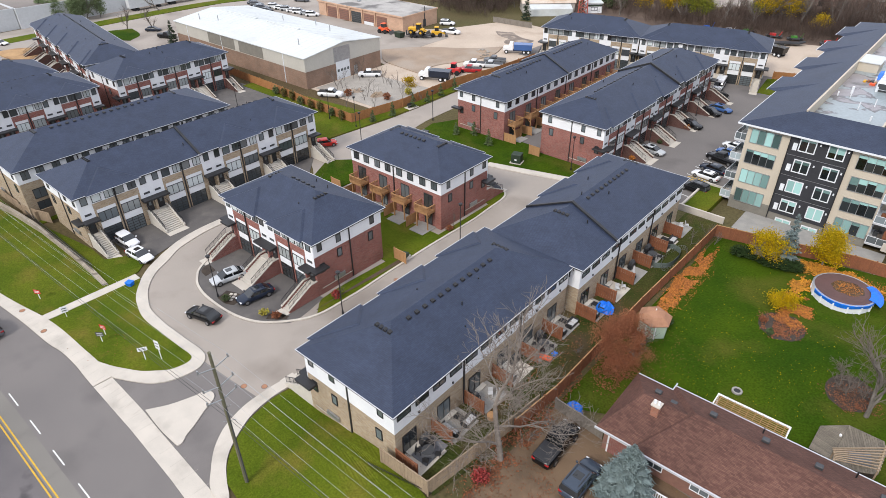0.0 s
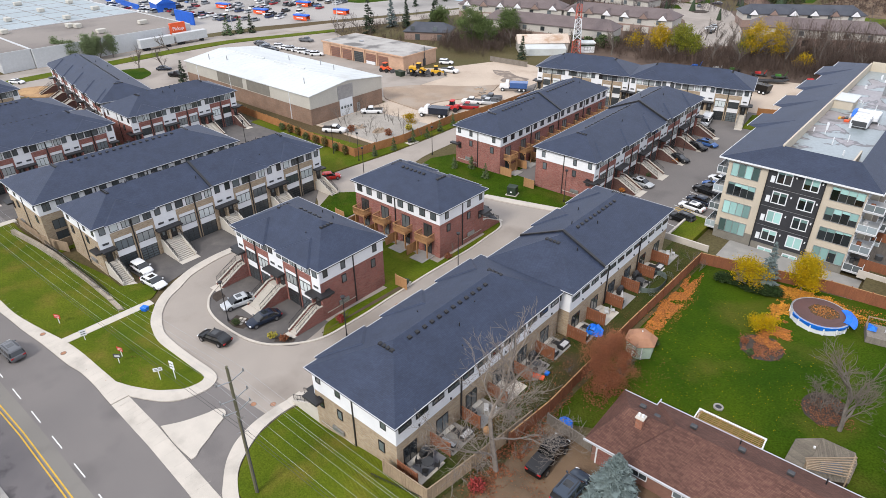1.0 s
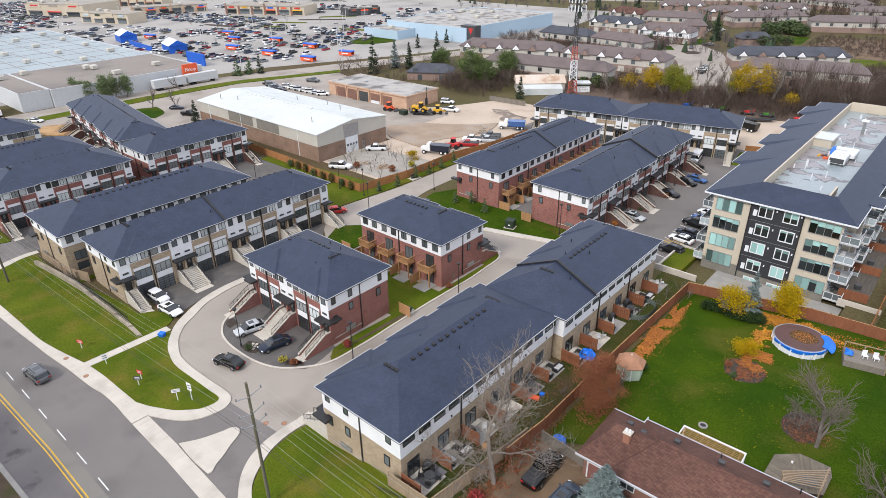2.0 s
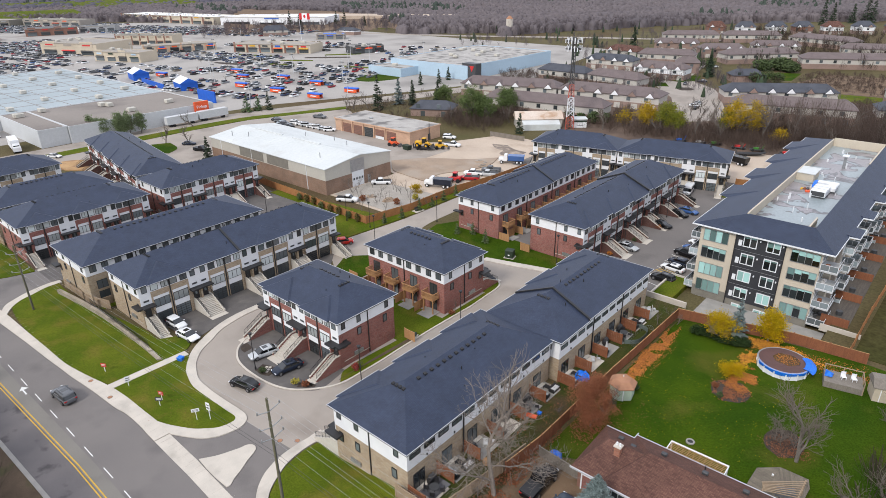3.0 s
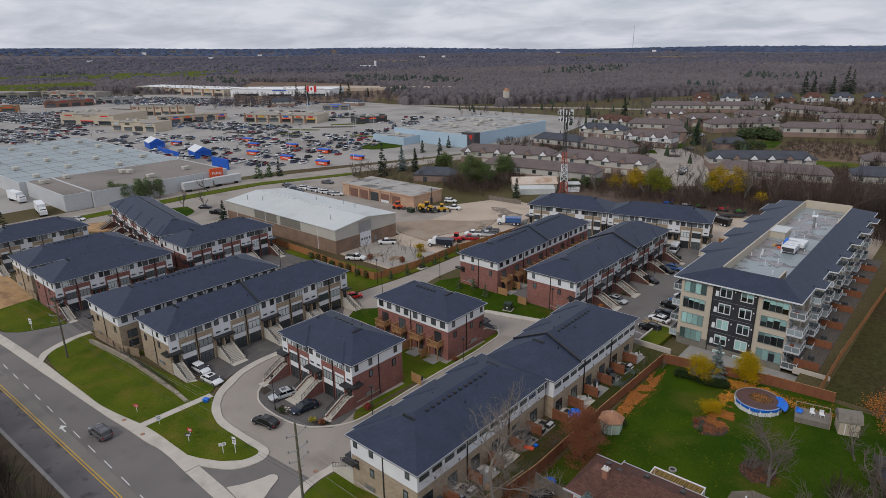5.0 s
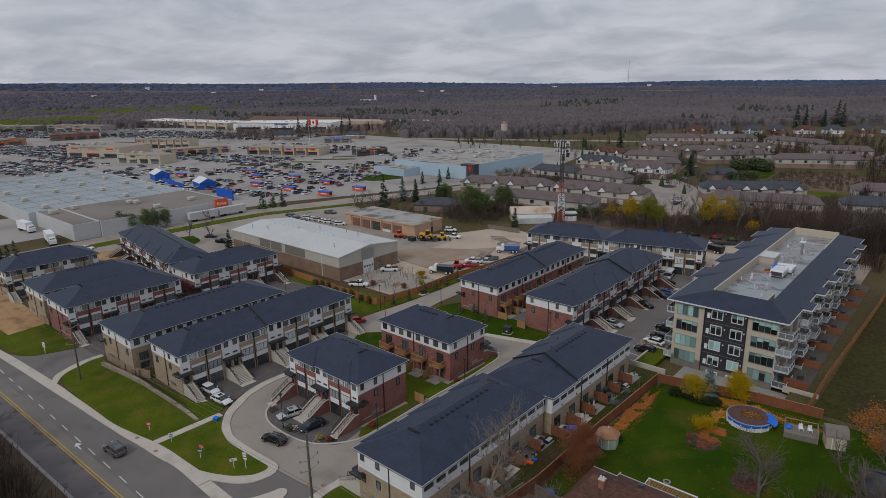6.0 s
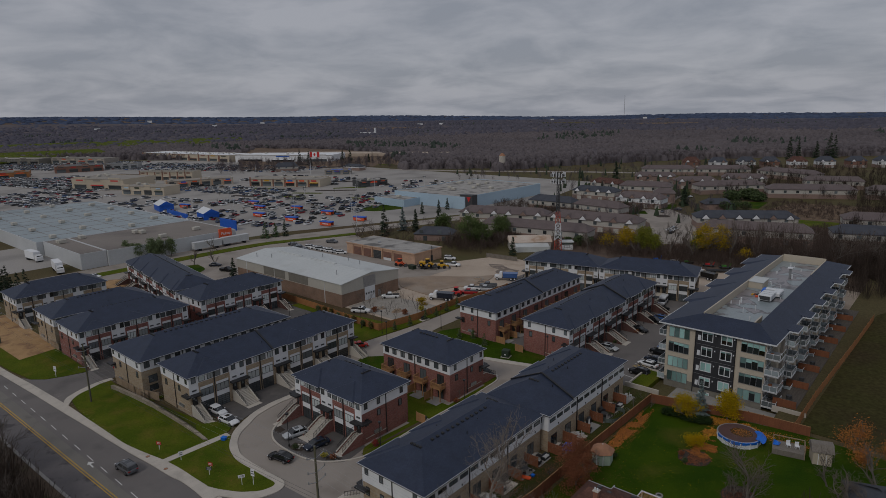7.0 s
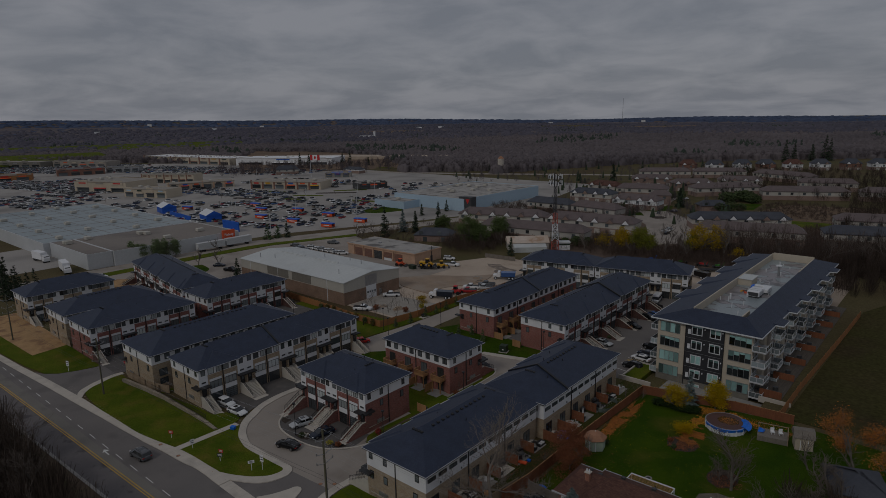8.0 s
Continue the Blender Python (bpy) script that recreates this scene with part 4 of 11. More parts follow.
# works yard, warehouse lot, back street and the shopping centre's parking
flat("works_yard", [(-172, 113), (-128, 146), (-118, 168), (-96, 166), (-86, 142), (-92.5, 113), (-94, 86), (-116, 86), (-116, 110), (-130, 113)], 0.0, M["yard"], "sandy earth works yard with tyre tracks", "yard")
flat("dirt_bank", [(-126, 118.6), (-120, 127), (-108, 135), (-102, 142), (-99.5, 134), (-101, 126), (-105, 118), (-104.5, 110), (-113.5, 111), (-118.4, 112)], 0.2, M["dirt"], "low bank of churned brown dirt", "yard", curve=True)
flat("wet_track", [(-114, 154.5), (-109, 156.5), (-104, 153.5), (-99, 153), (-98.5, 150.5), (-101, 148), (-103, 145), (-105, 146.5), (-106, 150), (-110, 151)], 0.006, M["wet_dirt"], "dark wet tyre-churned patch in the yard", "yard", curve=True)
flat("storage_strip", [(-93.6, 87), (-115.5, 87), (-115.5, 102), (-93.2, 104)], 0.03, M["rubble"], "grey gravel storage ground", "yard")
flat("depot_forecourt", [(-172, 112), (-120, 112), (-120, 140), (-172, 133)], 0.04, M["drive"], "pale asphalt forecourt of the depot", "road")
flat("back_street", [(-222, 22), (-221, 72), (-221, 101), (-219, 125), (-211, 145), (-203, 166), (-186, 215), (-160, 330), (-168, 334), (-197, 218), (-214, 174), (-219, 158), (-227, 135), (-229.8, 119), (-229.8, 22)], 0.004, M["drive"], "pale street behind the estate", "road", curve=True)
flat("street_verge", [(-221, 36), (-220.8, 72), (-220.8, 101), (-218.8, 125), (-210.8, 145), (-202.6, 166), (-198.4, 164), (-206, 143), (-213.2, 124), (-214.6, 101), (-214.6, 72), (-216, 40)], 0.1, M["grass"], "green grass verge along the back street", "lawn", curve=True)
flat("warehouse_lot", [(-172.9, 76), (-172.9, 110), (-172, 121), (-162, 128), (-160, 136), (-192, 160), (-198.2, 162), (-206, 143), (-213, 124), (-214.4, 101), (-214, 72), (-190, 72)], 0.03, M["drive"], "worn asphalt lot behind the warehouse", "parking lot")
flat("lot_island", [(-207, 78), (-198, 75), (-190, 79), (-194, 84), (-203, 86)], 0.12, M["lush"], "small green island in the lot", "lawn", curve=True)
flat("rear_lane", [(-216, 36), (-214.5, 66), (-199, 66), (-196.6, 52), (-206, 36)], 0.035, M["drive"], "pale asphalt lane at the estate's end", "road")
flat("sand_patch", [(-207, 49), (-197, 49.5), (-191, 54), (-193, 58), (-200, 59), (-206, 55)], 0.3, M["sand"], "heap of orange sand at the lane's end", "sand", curve=True)
flat("parking_lot", [(-760, 60), (-247, 60), (-243, 92), (-232, 150), (-205, 210), (-180, 280), (-210, 420), (-330, 420), (-700, 420), (-860, 300)], -0.01, M["lot"], "vast pale asphalt parking lot", "parking lot")
flat("truck_court", [(-300, 18), (-247, 18), (-247, 60), (-300, 60)], 0.012, M["lot"], "asphalt loading court", "parking lot")
flat("oval_lawn", [(-261, 221), (-262, 232), (-257, 245), (-246, 243), (-237, 233), (-243, 218), (-252, 215)], 0.12, M["lush"], "oval green lawn in the parking lot", "lawn", curve=True)
flat("far_highway", [(-700, 318), (-350, 436), (-250, 484), (-150, 520), (-150, 530), (-250, 494), (-354, 446), (-700, 330)], 0.02, M["drive"], "far pale highway", "road")
flat("crescent", [(-134, 306), (-120, 298), (-110, 282), (-100, 270), (-86, 240), (-76, 226), (-66, 236), (-74, 262), (-86, 290), (-92, 302), (-108, 318), (-116, 336), (-126, 390), (-134, 390), (-123, 334), (-114, 312), (-128, 314)], 0.025, M["drive"], "pale street of the far housing", "road")
flat("round_island", [(-106, 292), (-103, 289.5), (-99.5, 292), (-99.5, 296), (-103, 298), (-106, 296)], 0.2, M["mulch"], "planted island in the far street", "traffic island", curve=True)
flat("woodland_floor", [(-128, 186), (70, 186), (170, 240), (170, 345), (-60, 345), (-128, 262)], 0.0, M["wood_floor"], "leaf-covered brown ground under the scrub", "ground")
flat("meadow", [(-70, 322), (60, 330), (60, 400), (-60, 380)], 0.04, M["gravel"], "brown reedy meadow", "field")
flat("green_strip", [(-66, 302), (60, 312), (60, 328), (-70, 320)], 0.04, M["grass"], "green grass strip before the reeds", "field")

# slab joints across the pavement
joints = thing("slab_joint", 0, 0, 0, 0, "dark joint between pale pavement slabs", "joint", "", "structure")
for k in range(46):
    x = -118 + k * 1.5
    yc = 9.5 if x < -100 else 9.5 + (x + 100) / 14 * 0.45 if x < -86 else 9.95 + (x + 86) / 14 * 1.2 if x < -72 else 11.2 + (x + 72) / 12 * 0.55
    placed("joint", shared(("slab_joint",), lambda: Geo().box(-0.012, -0.55, 0.118, 0.012, 0.55, 0.124), M["joint"]), joints, x, yc, 0, 6 if x > -86 else 2)
for k in range(14):
    x = -58 + k * 2.1
    placed("joint", shared(("apron_joint",), lambda: Geo().box(-0.012, -0.8, 0.028, 0.012, 0.8, 0.034), M["joint"]), joints, x, 11.95 - (x + 58) * 0.018, 0, -3)

# planted beds beside the court stairs
flat("mulch_bed", [(-62.4, 27.8), (-62.9, 29.4), (-61.4, 30.0), (-60.0, 30.1), (-59.6, 28.3), (-60.8, 27.8)], 0.06, M["mulch"], "mulched bed with stepping stones by the driveway", "planting bed", curve=True)
flat("mulch_bed", [(-54.3, 29.3), (-54.8, 30.1), (-54.3, 31.1), (-52.6, 31.4), (-52.4, 30.9)], 0.06, M["mulch"], "mulched bed at the stair foot", "planting bed", curve=True)
flat("mulch_bed", [(-69.2, 29.6), (-69.9, 30.4), (-69.8, 31.2), (-68.0, 31.0), (-67.8, 29.4)], 0.06, M["mulch"], "mulched bed inside the court kerb", "planting bed", curve=True)
flat("side_bed", [(-51.0, 34.4), (-50.9, 37.6), (-50.4, 45), (-50.2, 48.5), (-50.9, 48.5), (-51.1, 42)], 0.12, M["earth"], "bare brown bed along the brick wall", "planting bed", curve=True)
stepping = thing("stepping_stone", -61.2, 29.0, 0.06, 30, "small pale stepping stones in the bed", "paving", "", "structure")
for i in range(2):
    for j in range(3):
        placed("stone", shared(("stepping_stone",), lambda: Geo().bevel_box(-0.2, -0.2, 0, 0.2, 0.2, 0.05, 0.02), M["concrete"]), stepping, i * 0.55 - 0.3, j * 0.55 - 0.5, 0)


# grass at the lane's end, side yard between the tan rows
flat("end_lawn", [(-36.2, 148.2), (-33.2, 148.4), (-32.6, 158), (-32.2, 162.0), (-37.4, 159.6)], 0.1, M["grass"], "green lawn at the lane's end", "lawn", curve=True)
flat("side_yard", [(-113.5, 20.2), (-99.0, 20.7), (-99.0, 23.4), (-113.5, 22.6)], 0.07, M["grass"], "small grassed side yard between the rows", "lawn")


# ---- townhouses ----
def window_mesh(w, h, bars, d=0.12):
    return lambda: Geo().bars(w, h, 0.07, bars, 1, -0.05, d)


def window(parent, x, y, z, w, h, rz=0.0, bars=2, frame_mat="black", pane_mat="glass"):
    """A framed window whose outer face looks along local -y."""
    w, h = round(w, 2), round(h, 2)
    fr = placed("window", shared(("window", w, h, bars, frame_mat), window_mesh(w, h, bars), M[frame_mat]), parent, x, y, z, rz)
    placed("pane", shared(("pane", w, h, pane_mat), lambda: Geo().box(-w / 2 + 0.05, -0.01, 0.05, w / 2 - 0.05, 0.02, h - 0.05), M[pane_mat]), fr, 0, 0, 0)
    return fr


def garage_door(parent, x, y, z, w=2.5, h=2.15):
    frame_geo = lambda: Geo().bars(w, h, 0.075, 3, 5, -0.052, 0.0)
    d = placed("garage_door", shared(("garage_door", w, h), frame_geo, M["black"]), parent, x, y, z)
    placed("glazing", shared(("glazing", w, h), lambda: Geo().box(-w / 2 + 0.02, -0.02, 0.02, w / 2 - 0.02, 0.03, h - 0.02), M["glass"]), d, 0, 0, 0)
    return d


def stair(parent, x, w, style, rise=2.0, run=3.5, landing=1.0, n=11, far=False):
    """Outside stair that climbs towards local +y, meeting the wall at y = 0."""
    key = ("stair", round(w, 2), style)
    def side(s):
        a, b = (-w / 2 - 0.18, -w / 2) if s < 0 else (w / 2, w / 2 + 0.18)
        prof = [(0.0, 0.0), (-landing - run - 0.15, 0.0), (-landing - run - 0.15, 0.35), (-landing, rise + 0.22), (0.0, rise + 0.22)]
        return Geo().loft([[(a, y, z) for y, z in prof], [(b, y, z) for y, z in prof]])
    def caps(s):
        a, b = (-w / 2 - 0.22, -w / 2 + 0.03) if s < 0 else (w / 2 - 0.03, w / 2 + 0.22)
        prof = [(-landing - run - 0.2, 0.35), (-landing - run - 0.2, 0.47), (-landing, rise + 0.34), (0.0, rise + 0.34), (0.0, rise + 0.22), (-landing, rise + 0.22)]
        return Geo().loft([[(a, y, z) for y, z in prof], [(b, y, z) for y, z in prof]])
    def rails(s):
        g = Geo()
        sx = s * (w / 2 + 0.09)
        for k in range(6):
            y = -landing - run + run * k / 5
            z = 0.4 + (rise - 0.15) * k / 5
            g.tube((sx, y, z), (sx, y, z + 0.95), 0.03, n=4)
        g.tube((sx, -landing - run, 1.38), (sx, -landing, rise + 1.2), 0.035, n=4).tube((sx, -landing, rise + 1.2), (sx, -0.1, rise + 1.2), 0.035, n=4)
        g.tube((sx, -landing - run, 0.75), (sx, -landing, rise + 0.6), 0.02, n=4)
        for k in range(20):
            y = -landing - run + run * k / 20
            z = 0.6 + (rise - 0.15) * k / 20
            g.box(sx - 0.01, y - 0.01, z, sx + 0.01, y + 0.01, z + 0.75)
        return g
    st = placed("stair", shared(("landing", round(w, 2)), lambda: Geo().box(-w / 2, -landing, 0, w / 2, 0, rise), M["stair"]), parent, x, 0, 0)
    for s in (-1, 1):
        # dark style: brick colour darkened for the shade on the stair sides
        placed("stringer", shared(key + (s,), lambda: side(s), M["stair"] if style == "tan" else M["shaded_brick"] if style == "dark" else M["red_brick"]), st, 0, 0, 0)
        placed("coping", shared(("coping", round(w, 2), s), lambda: caps(s), M["stair"]), st, 0, 0, 0)
    if far:
        def flight():
            g = Geo()
            for k in range(n):
                y1 = -landing - run + run * k / n
                g.box(-w / 2, y1, 0, w / 2, y1 + run / n, rise * (k + 1) / (n + 1))
            return g
        placed("flight", shared(("flight", round(w, 2)), flight, M["stair"]), st, 0, 0, 0)
    for k in range(0 if far else n):
        y1 = -landing - run + run * k / n
        placed("step", shared(("step", round(w, 2), k), lambda: Geo().box(-w / 2, y1 + 0.05, 0, w / 2, y1 + run / n + 0.06, rise * (k + 1) / (n + 1) - 0.05).box(-w / 2, y1 - 0.03, rise * (k + 1) / (n + 1) - 0.05, w / 2, y1 + run / n + 0.05, rise * (k + 1) / (n + 1)), M["stair"]), st, 0, 0, 0)
    for s in (-1, 1):
        placed("railing", shared(("stair_rail", round(w, 2), s), lambda: rails(s), M["black"]), st, 0, 0, 0)
    placed("foot_slab", shared(("foot_slab", round(w, 2)), lambda: Geo().box(-w / 2 - 0.2, -landing - run - 1.2, 0, w / 2 + 0.2, -landing - run, 0.06), M["concrete"]), st, 0, 0, 0)
    return st


def balcony(parent, x, y, z, w=2.6, d=1.7):
    """Timber balcony beyond the back wall (towards local +y)."""
    def deck():
        # one slab with a groove between the boards
        prof = [(-w / 2, -0.22), (w / 2, -0.22)]
        for i in range(9, 0, -1):
            prof += [(-w / 2 + i * w / 9 - 0.012, 0.025), (-w / 2 + (i - 1) * w / 9 + 0.012, 0.025), (-w / 2 + (i - 1) * w / 9, 0.0)]
        return Geo().loft([[(x, y, z) for x, z in prof] for y in (0.0, d)])
    def rail():
        g = Geo()
        for a, b in (((-w / 2, 0), (-w / 2, d)), ((-w / 2, d), (w / 2, d)), ((w / 2, d), (w / 2, 0))):
            a3, b3 = Vector((*a, 0)), Vector((*b, 0))
            n = int((b3 - a3).length / 0.13)
            for i in range(n + 1):
                p = a3.lerp(b3, i / n)
                g.box(p.x - 0.02, p.y - 0.02, 0.02, p.x + 0.02, p.y + 0.02, 1.0)
            lo, hi = (min(a[0], b[0]) - 0.06, min(a[1], b[1]) - 0.06), (max(a[0], b[0]) + 0.06, max(a[1], b[1]) + 0.06)
            g.box(lo[0], lo[1], 1.0, hi[0], hi[1], 1.08).box(lo[0] + 0.02, lo[1] + 0.02, 0.1, hi[0] - 0.02, hi[1] - 0.02, 0.18)
        return g
    b = placed("balcony", shared(("balcony", w, d), deck, M["newwood"]), parent, x, y, z)
    placed("railing", shared(("bal_rail", w, d), rail, M["newwood"]), b, 0, 0, 0)
    for s in (-1, 1):
        placed("post", shared(("bal_post", z), lambda: Geo().box(-0.08, -0.08, -z, 0.08, 0.08, -0.2), M["newwood"]), b, s * (w / 2 - 0.25), d - 0.25, 0)
        placed("brace", shared(("bal_brace",), lambda: Geo().tube((0, 0, -1.0), (0, -0.8, -0.2), 0.06, n=4), M["newwood"]), b, s * (w / 2 - 0.25), d - 0.25, 0)
    return b


def roof_vents(roof, x0, x1, y, z, n=12):
    g = lambda: Geo().loft([[(-0.24, -0.2, 0), (0.24, -0.2, 0), (0.24, 0.2, 0), (-0.24, 0.2, 0)], [(-0.2, -0.17, 0.24), (0.2, -0.17, 0.24), (0.2, 0.17, 0.16), (-0.2, 0.17, 0.16)]])
    for i in range(n):
        placed("roof_vent", shared(("roof_vent",), g, M["black"]), roof, x0 + (x1 - x0) * (i + 0.5) / n, y, z)


def townhouse(origin, rz, L, D, brick, periods, label, back="plain", base=0.0, joint=None, eave=8.0, detail=True, rise=2.55, front="full", lift=0.0, back_base=0.0, ends="both"):
    """A row of narrow houses: local x runs along the front, the front looks along -y, the back along +y."""
    h = thing("townhouse_row", origin[0], origin[1], base, rz, label, "house", "rows of townhouses")
    B, W = M[brick], M["white"]
    style = "tan" if brick == "tan_brick" else "red"
    split = 5.75 if back != "patio" else 5.15
    # walls: brick below, white above
    part("lower_wall", Geo().box(0, 0, -0.6, L, D, split), B, h)
    part("upper_wall", Geo().box(-0.04, -0.04, split, L + 0.04, D + 0.04, eave - 0.19), W, h)
    # roof sections; a later section stands a little higher, with a step between, black for its shadow line
    cuts = [0.0] + ([joint] if joint else []) + [L]
    o = 0.5
    for s, (a, b) in enumerate(zip(cuts, cuts[1:])):
        dz = lift if s else 0.0
        first, last = s == 0, s == len(cuts) - 2
        x0, x1 = a - (o if first else 0.0 if not lift else 0.25), b + (o if last else 0.0)
        r = part("roof", Geo().hip(x0, -o, x1, D + o, eave + dz, eave + dz + rise, (first, last) if len(cuts) > 2 else (True, True)), M["shingle"], h)
        g = Geo().box(x0 - 0.07, -o - 0.08, eave + dz - 0.05, x1 + 0.07, -o + 0.0, eave + dz + 0.01).box(x0 - 0.07, D + o, eave + dz - 0.05, x1 + 0.07, D + o + 0.08, eave + dz + 0.01)
        if first:
            g.box(x0 - 0.08, -o, eave - 0.05, x0, D + o, eave + 0.01)
        if last:
            g.box(x1, -o, eave + dz - 0.05, x1 + 0.08, D + o, eave + dz + 0.01)
        part("gutter", g, M["eave"], h)
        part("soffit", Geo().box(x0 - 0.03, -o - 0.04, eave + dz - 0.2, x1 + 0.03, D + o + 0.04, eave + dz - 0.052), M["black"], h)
        if detail:
            hw = (D + 2 * o) / 2
            y_ridge = D / 2 + 0.75
            zr = eave + dz + rise * (1 - 0.75 / hw) - 0.02
            xa, xb = x0 + (hw if first else 1.0), x1 - (hw if last else 1.0)
            if xb - xa > 3:
                roof_vents(r, xa + 1.5, xb - 1.0, y_ridge, zr, max(3, int((xb - xa) / 1.3)))
            for e, xe in ((first, xa - 0.9), (last, xb + 0.9)):
                if e:
                    for k in range(4):
                        ze = eave + dz + rise * (1 - 1.1 / hw)
                        placed("roof_vent", shared(("roof_vent",), None, None), r, xe, D / 2 - 0.9 + k * 0.55, ze)
            rnd = random.Random(int(L * 10) + s)
            for k in range(int((b - a) / 6)):
                px, py = rnd.uniform(xa, xb), rnd.uniform(1.0, D - 1.0)
                pz = eave + dz + rise * (1 - abs(py - D / 2) / hw)
                tall = 0.45 if rnd.random() < 0.5 else 0.16
                placed("roof_pipe", shared(("roof_pipe", tall), lambda: Geo().tube((0, 0, -0.1), (0, 0, tall), 0.07, n=6), M["black"]), r, px, py, pz)
    if joint:
        hw = (D + 2 * o) / 2
        g = Geo()
        for y0, y1, z0, z1 in ((-o, D / 2, eave, eave + rise), (D / 2, D + o, eave + rise, eave)):
            q = [(joint - 0.28, y0, z0), (joint + 0.1, y0, z0), (joint + 0.1, y1, z1), (joint - 0.28, y1, z1)]
            g.loft([[(x, y, z - 0.1) for x, y, z in q], [(x, y, z + 0.09 + max(lift, 0.0)) for x, y, z in q]])
        # black puts the step's shadow line into the colour
        part("roof_step", g, M["black"], h)
    # shallow roof bays over the projecting fronts
    slope = rise / ((D + 2 * o) / 2)
    for k in range(periods):
        w, p = L / periods * 0.74, 0.42
        m = (k + 0.5) * L / periods
        e = eave + 0.015
        if joint and abs(m - joint) < w / 2 + 0.3:
            continue
        e += lift if joint and m > joint else 0.0
        ya = -o - p
        part("roof_bay", Geo().faces([(m - w / 2, ya, e), (m + w / 2, ya, e), (m, ya + w / 2, e + w / 2 * slope), (m, -o + w / 2, e + w / 2 * slope), (m - w / 2, -o, e), (m + w / 2, -o, e), (m - w / 2, ya, e - 0.14), (m + w / 2, ya, e - 0.14), (m - w / 2, -o, e - 0.14), (m + w / 2, -o, e - 0.14)],
             [(0, 1, 2), (1, 5, 3, 2), (4, 0, 2, 3), (6, 7, 1, 0), (7, 9, 5, 1), (8, 6, 0, 4), (9, 7, 6, 8)]), M["shingle"], h)
        part("bay_gutter", Geo().box(m - w / 2 - 0.06, ya - 0.08, e - 0.05, m + w / 2 + 0.06, ya, e), M["eave"], h)
    # front
    P = L / periods
    E, G_ = P * 0.36, P * 0.32
    if front:
        for k in range(periods + 1):
            if front == "last" and k != periods or front == "first" and k != 0:
                continue
            cx = k * P
            x0, x1 = max(cx - E / 2, 0.0), min(cx + E / 2, L)
            # white entrance bay above the canopy
            part("white_panel", Geo().box(x0, -0.1, 4.35, x1, -0.04, 7.85), W, h)
            half = k in (0, periods)
            mid = (x0 + x1) / 2
            doors = [mid] if half else [mid - 0.85, mid + 0.85]
            for dx in doors:
                dr = placed("door", shared(("door",), lambda: Geo().box(-0.5, -0.09, 0, 0.5, -0.03, 2.1).box(-0.32, -0.11, 0.2, 0.32, -0.09, 1.9), M["black"]), h, dx, 0, 2.0)
                placed("door_glass", shared(("door_glass",), lambda: Geo().box(-0.18, -0.12, 0.9, 0.18, -0.11, 1.8), M["glass"]), dr, 0, 0, 0)
                window(h, dx + (0.0 if half else math.copysign(0.1, dx - mid)), -0.14, 6.5, 0.9, 1.25, bars=1)
                placed("vent_grille", shared(("vent_grille",), lambda: Geo().box(-0.45, -0.16, 0, 0.45, -0.1, 0.3), M["charcoal"]), h, dx, 0, 4.85)
            part("canopy", Geo().bevel_box(x0 - 0.15, -1.35, 4.1, x1 + 0.15, -0.03, 4.36, 0.05), M["black"], h)
            part("entrance_pier", Geo().box(mid - 0.16, -0.5, 2.0, mid + 0.16, -0.03, 4.1) if not half else Geo().box((x1 - 0.2) if k == 0 else x0, -0.5, 2.0, x1 if k == 0 else (x0 + 0.2), -0.03, 4.1), B, h)
            stair(h, mid, 1.25 if half else 2.7, "dark" if style == "red" and (origin[1] > 85 or origin[0] < -112) else style, far=origin[0] < -112 or origin[1] > 130)
            if k == periods or front != "full":
                continue
            for j in range(2):
                a = cx + E / 2 + j * G_
                b = a + G_
                m = (a + b) / 2
                wpier = 0.3
                # brick surround, white spandrels
                part("brick_surround", Geo().faces([(x, yy, z) for yy in (-0.14, 0.02) for x, z in ((a, 0.0), (a + wpier, 0.0), (a + wpier, 5.3), (b - wpier, 5.3), (b - wpier, 0.0), (b, 0.0), (b, 6.3), (a, 6.3))],
                     [(0, 1, 2, 7), (2, 3, 6, 7), (3, 4, 5, 6), (1, 9, 10, 2), (2, 10, 11, 3), (3, 11, 12, 4), (5, 13, 14, 6), (6, 14, 15, 7), (7, 15, 8, 0)]), B, h)
                for z0, z1 in ((2.2, 3.25), (4.75, 5.3)):
                    part("white_panel", Geo().box(a + wpier, -0.07, z0, b - wpier, -0.03, z1), W, h)
                part("white_panel", Geo().box(a, -0.08, 6.3, b, -0.04, 7.85), W, h)
                garage_door(h, m, -0.02, 0.02, round(G_ - 0.65, 2))
                window(h, m, -0.1, 3.25, G_ - 0.62, 1.5, bars=3, pane_mat="glass" if (k + j) % 3 == 0 else "glass_pale")
                for s in (-0.27, 0.27):
                    # upper panes: sky reflection put into the pale glass colour
                    window(h, m + s * G_, -0.12, 6.45, 1.25, 1.3, bars=1 if s < 0 else 2, pane_mat="glass_pale" if (k * 3 + j * 5 + (s > 0)) % 4 < 2 else "glass")
            xm = cx + E / 2 + G_
            part("downspout", Geo().box(xm - 0.09, -0.26, 0.1, xm + 0.09, -0.14, eave - 0.1), M["black"], h)
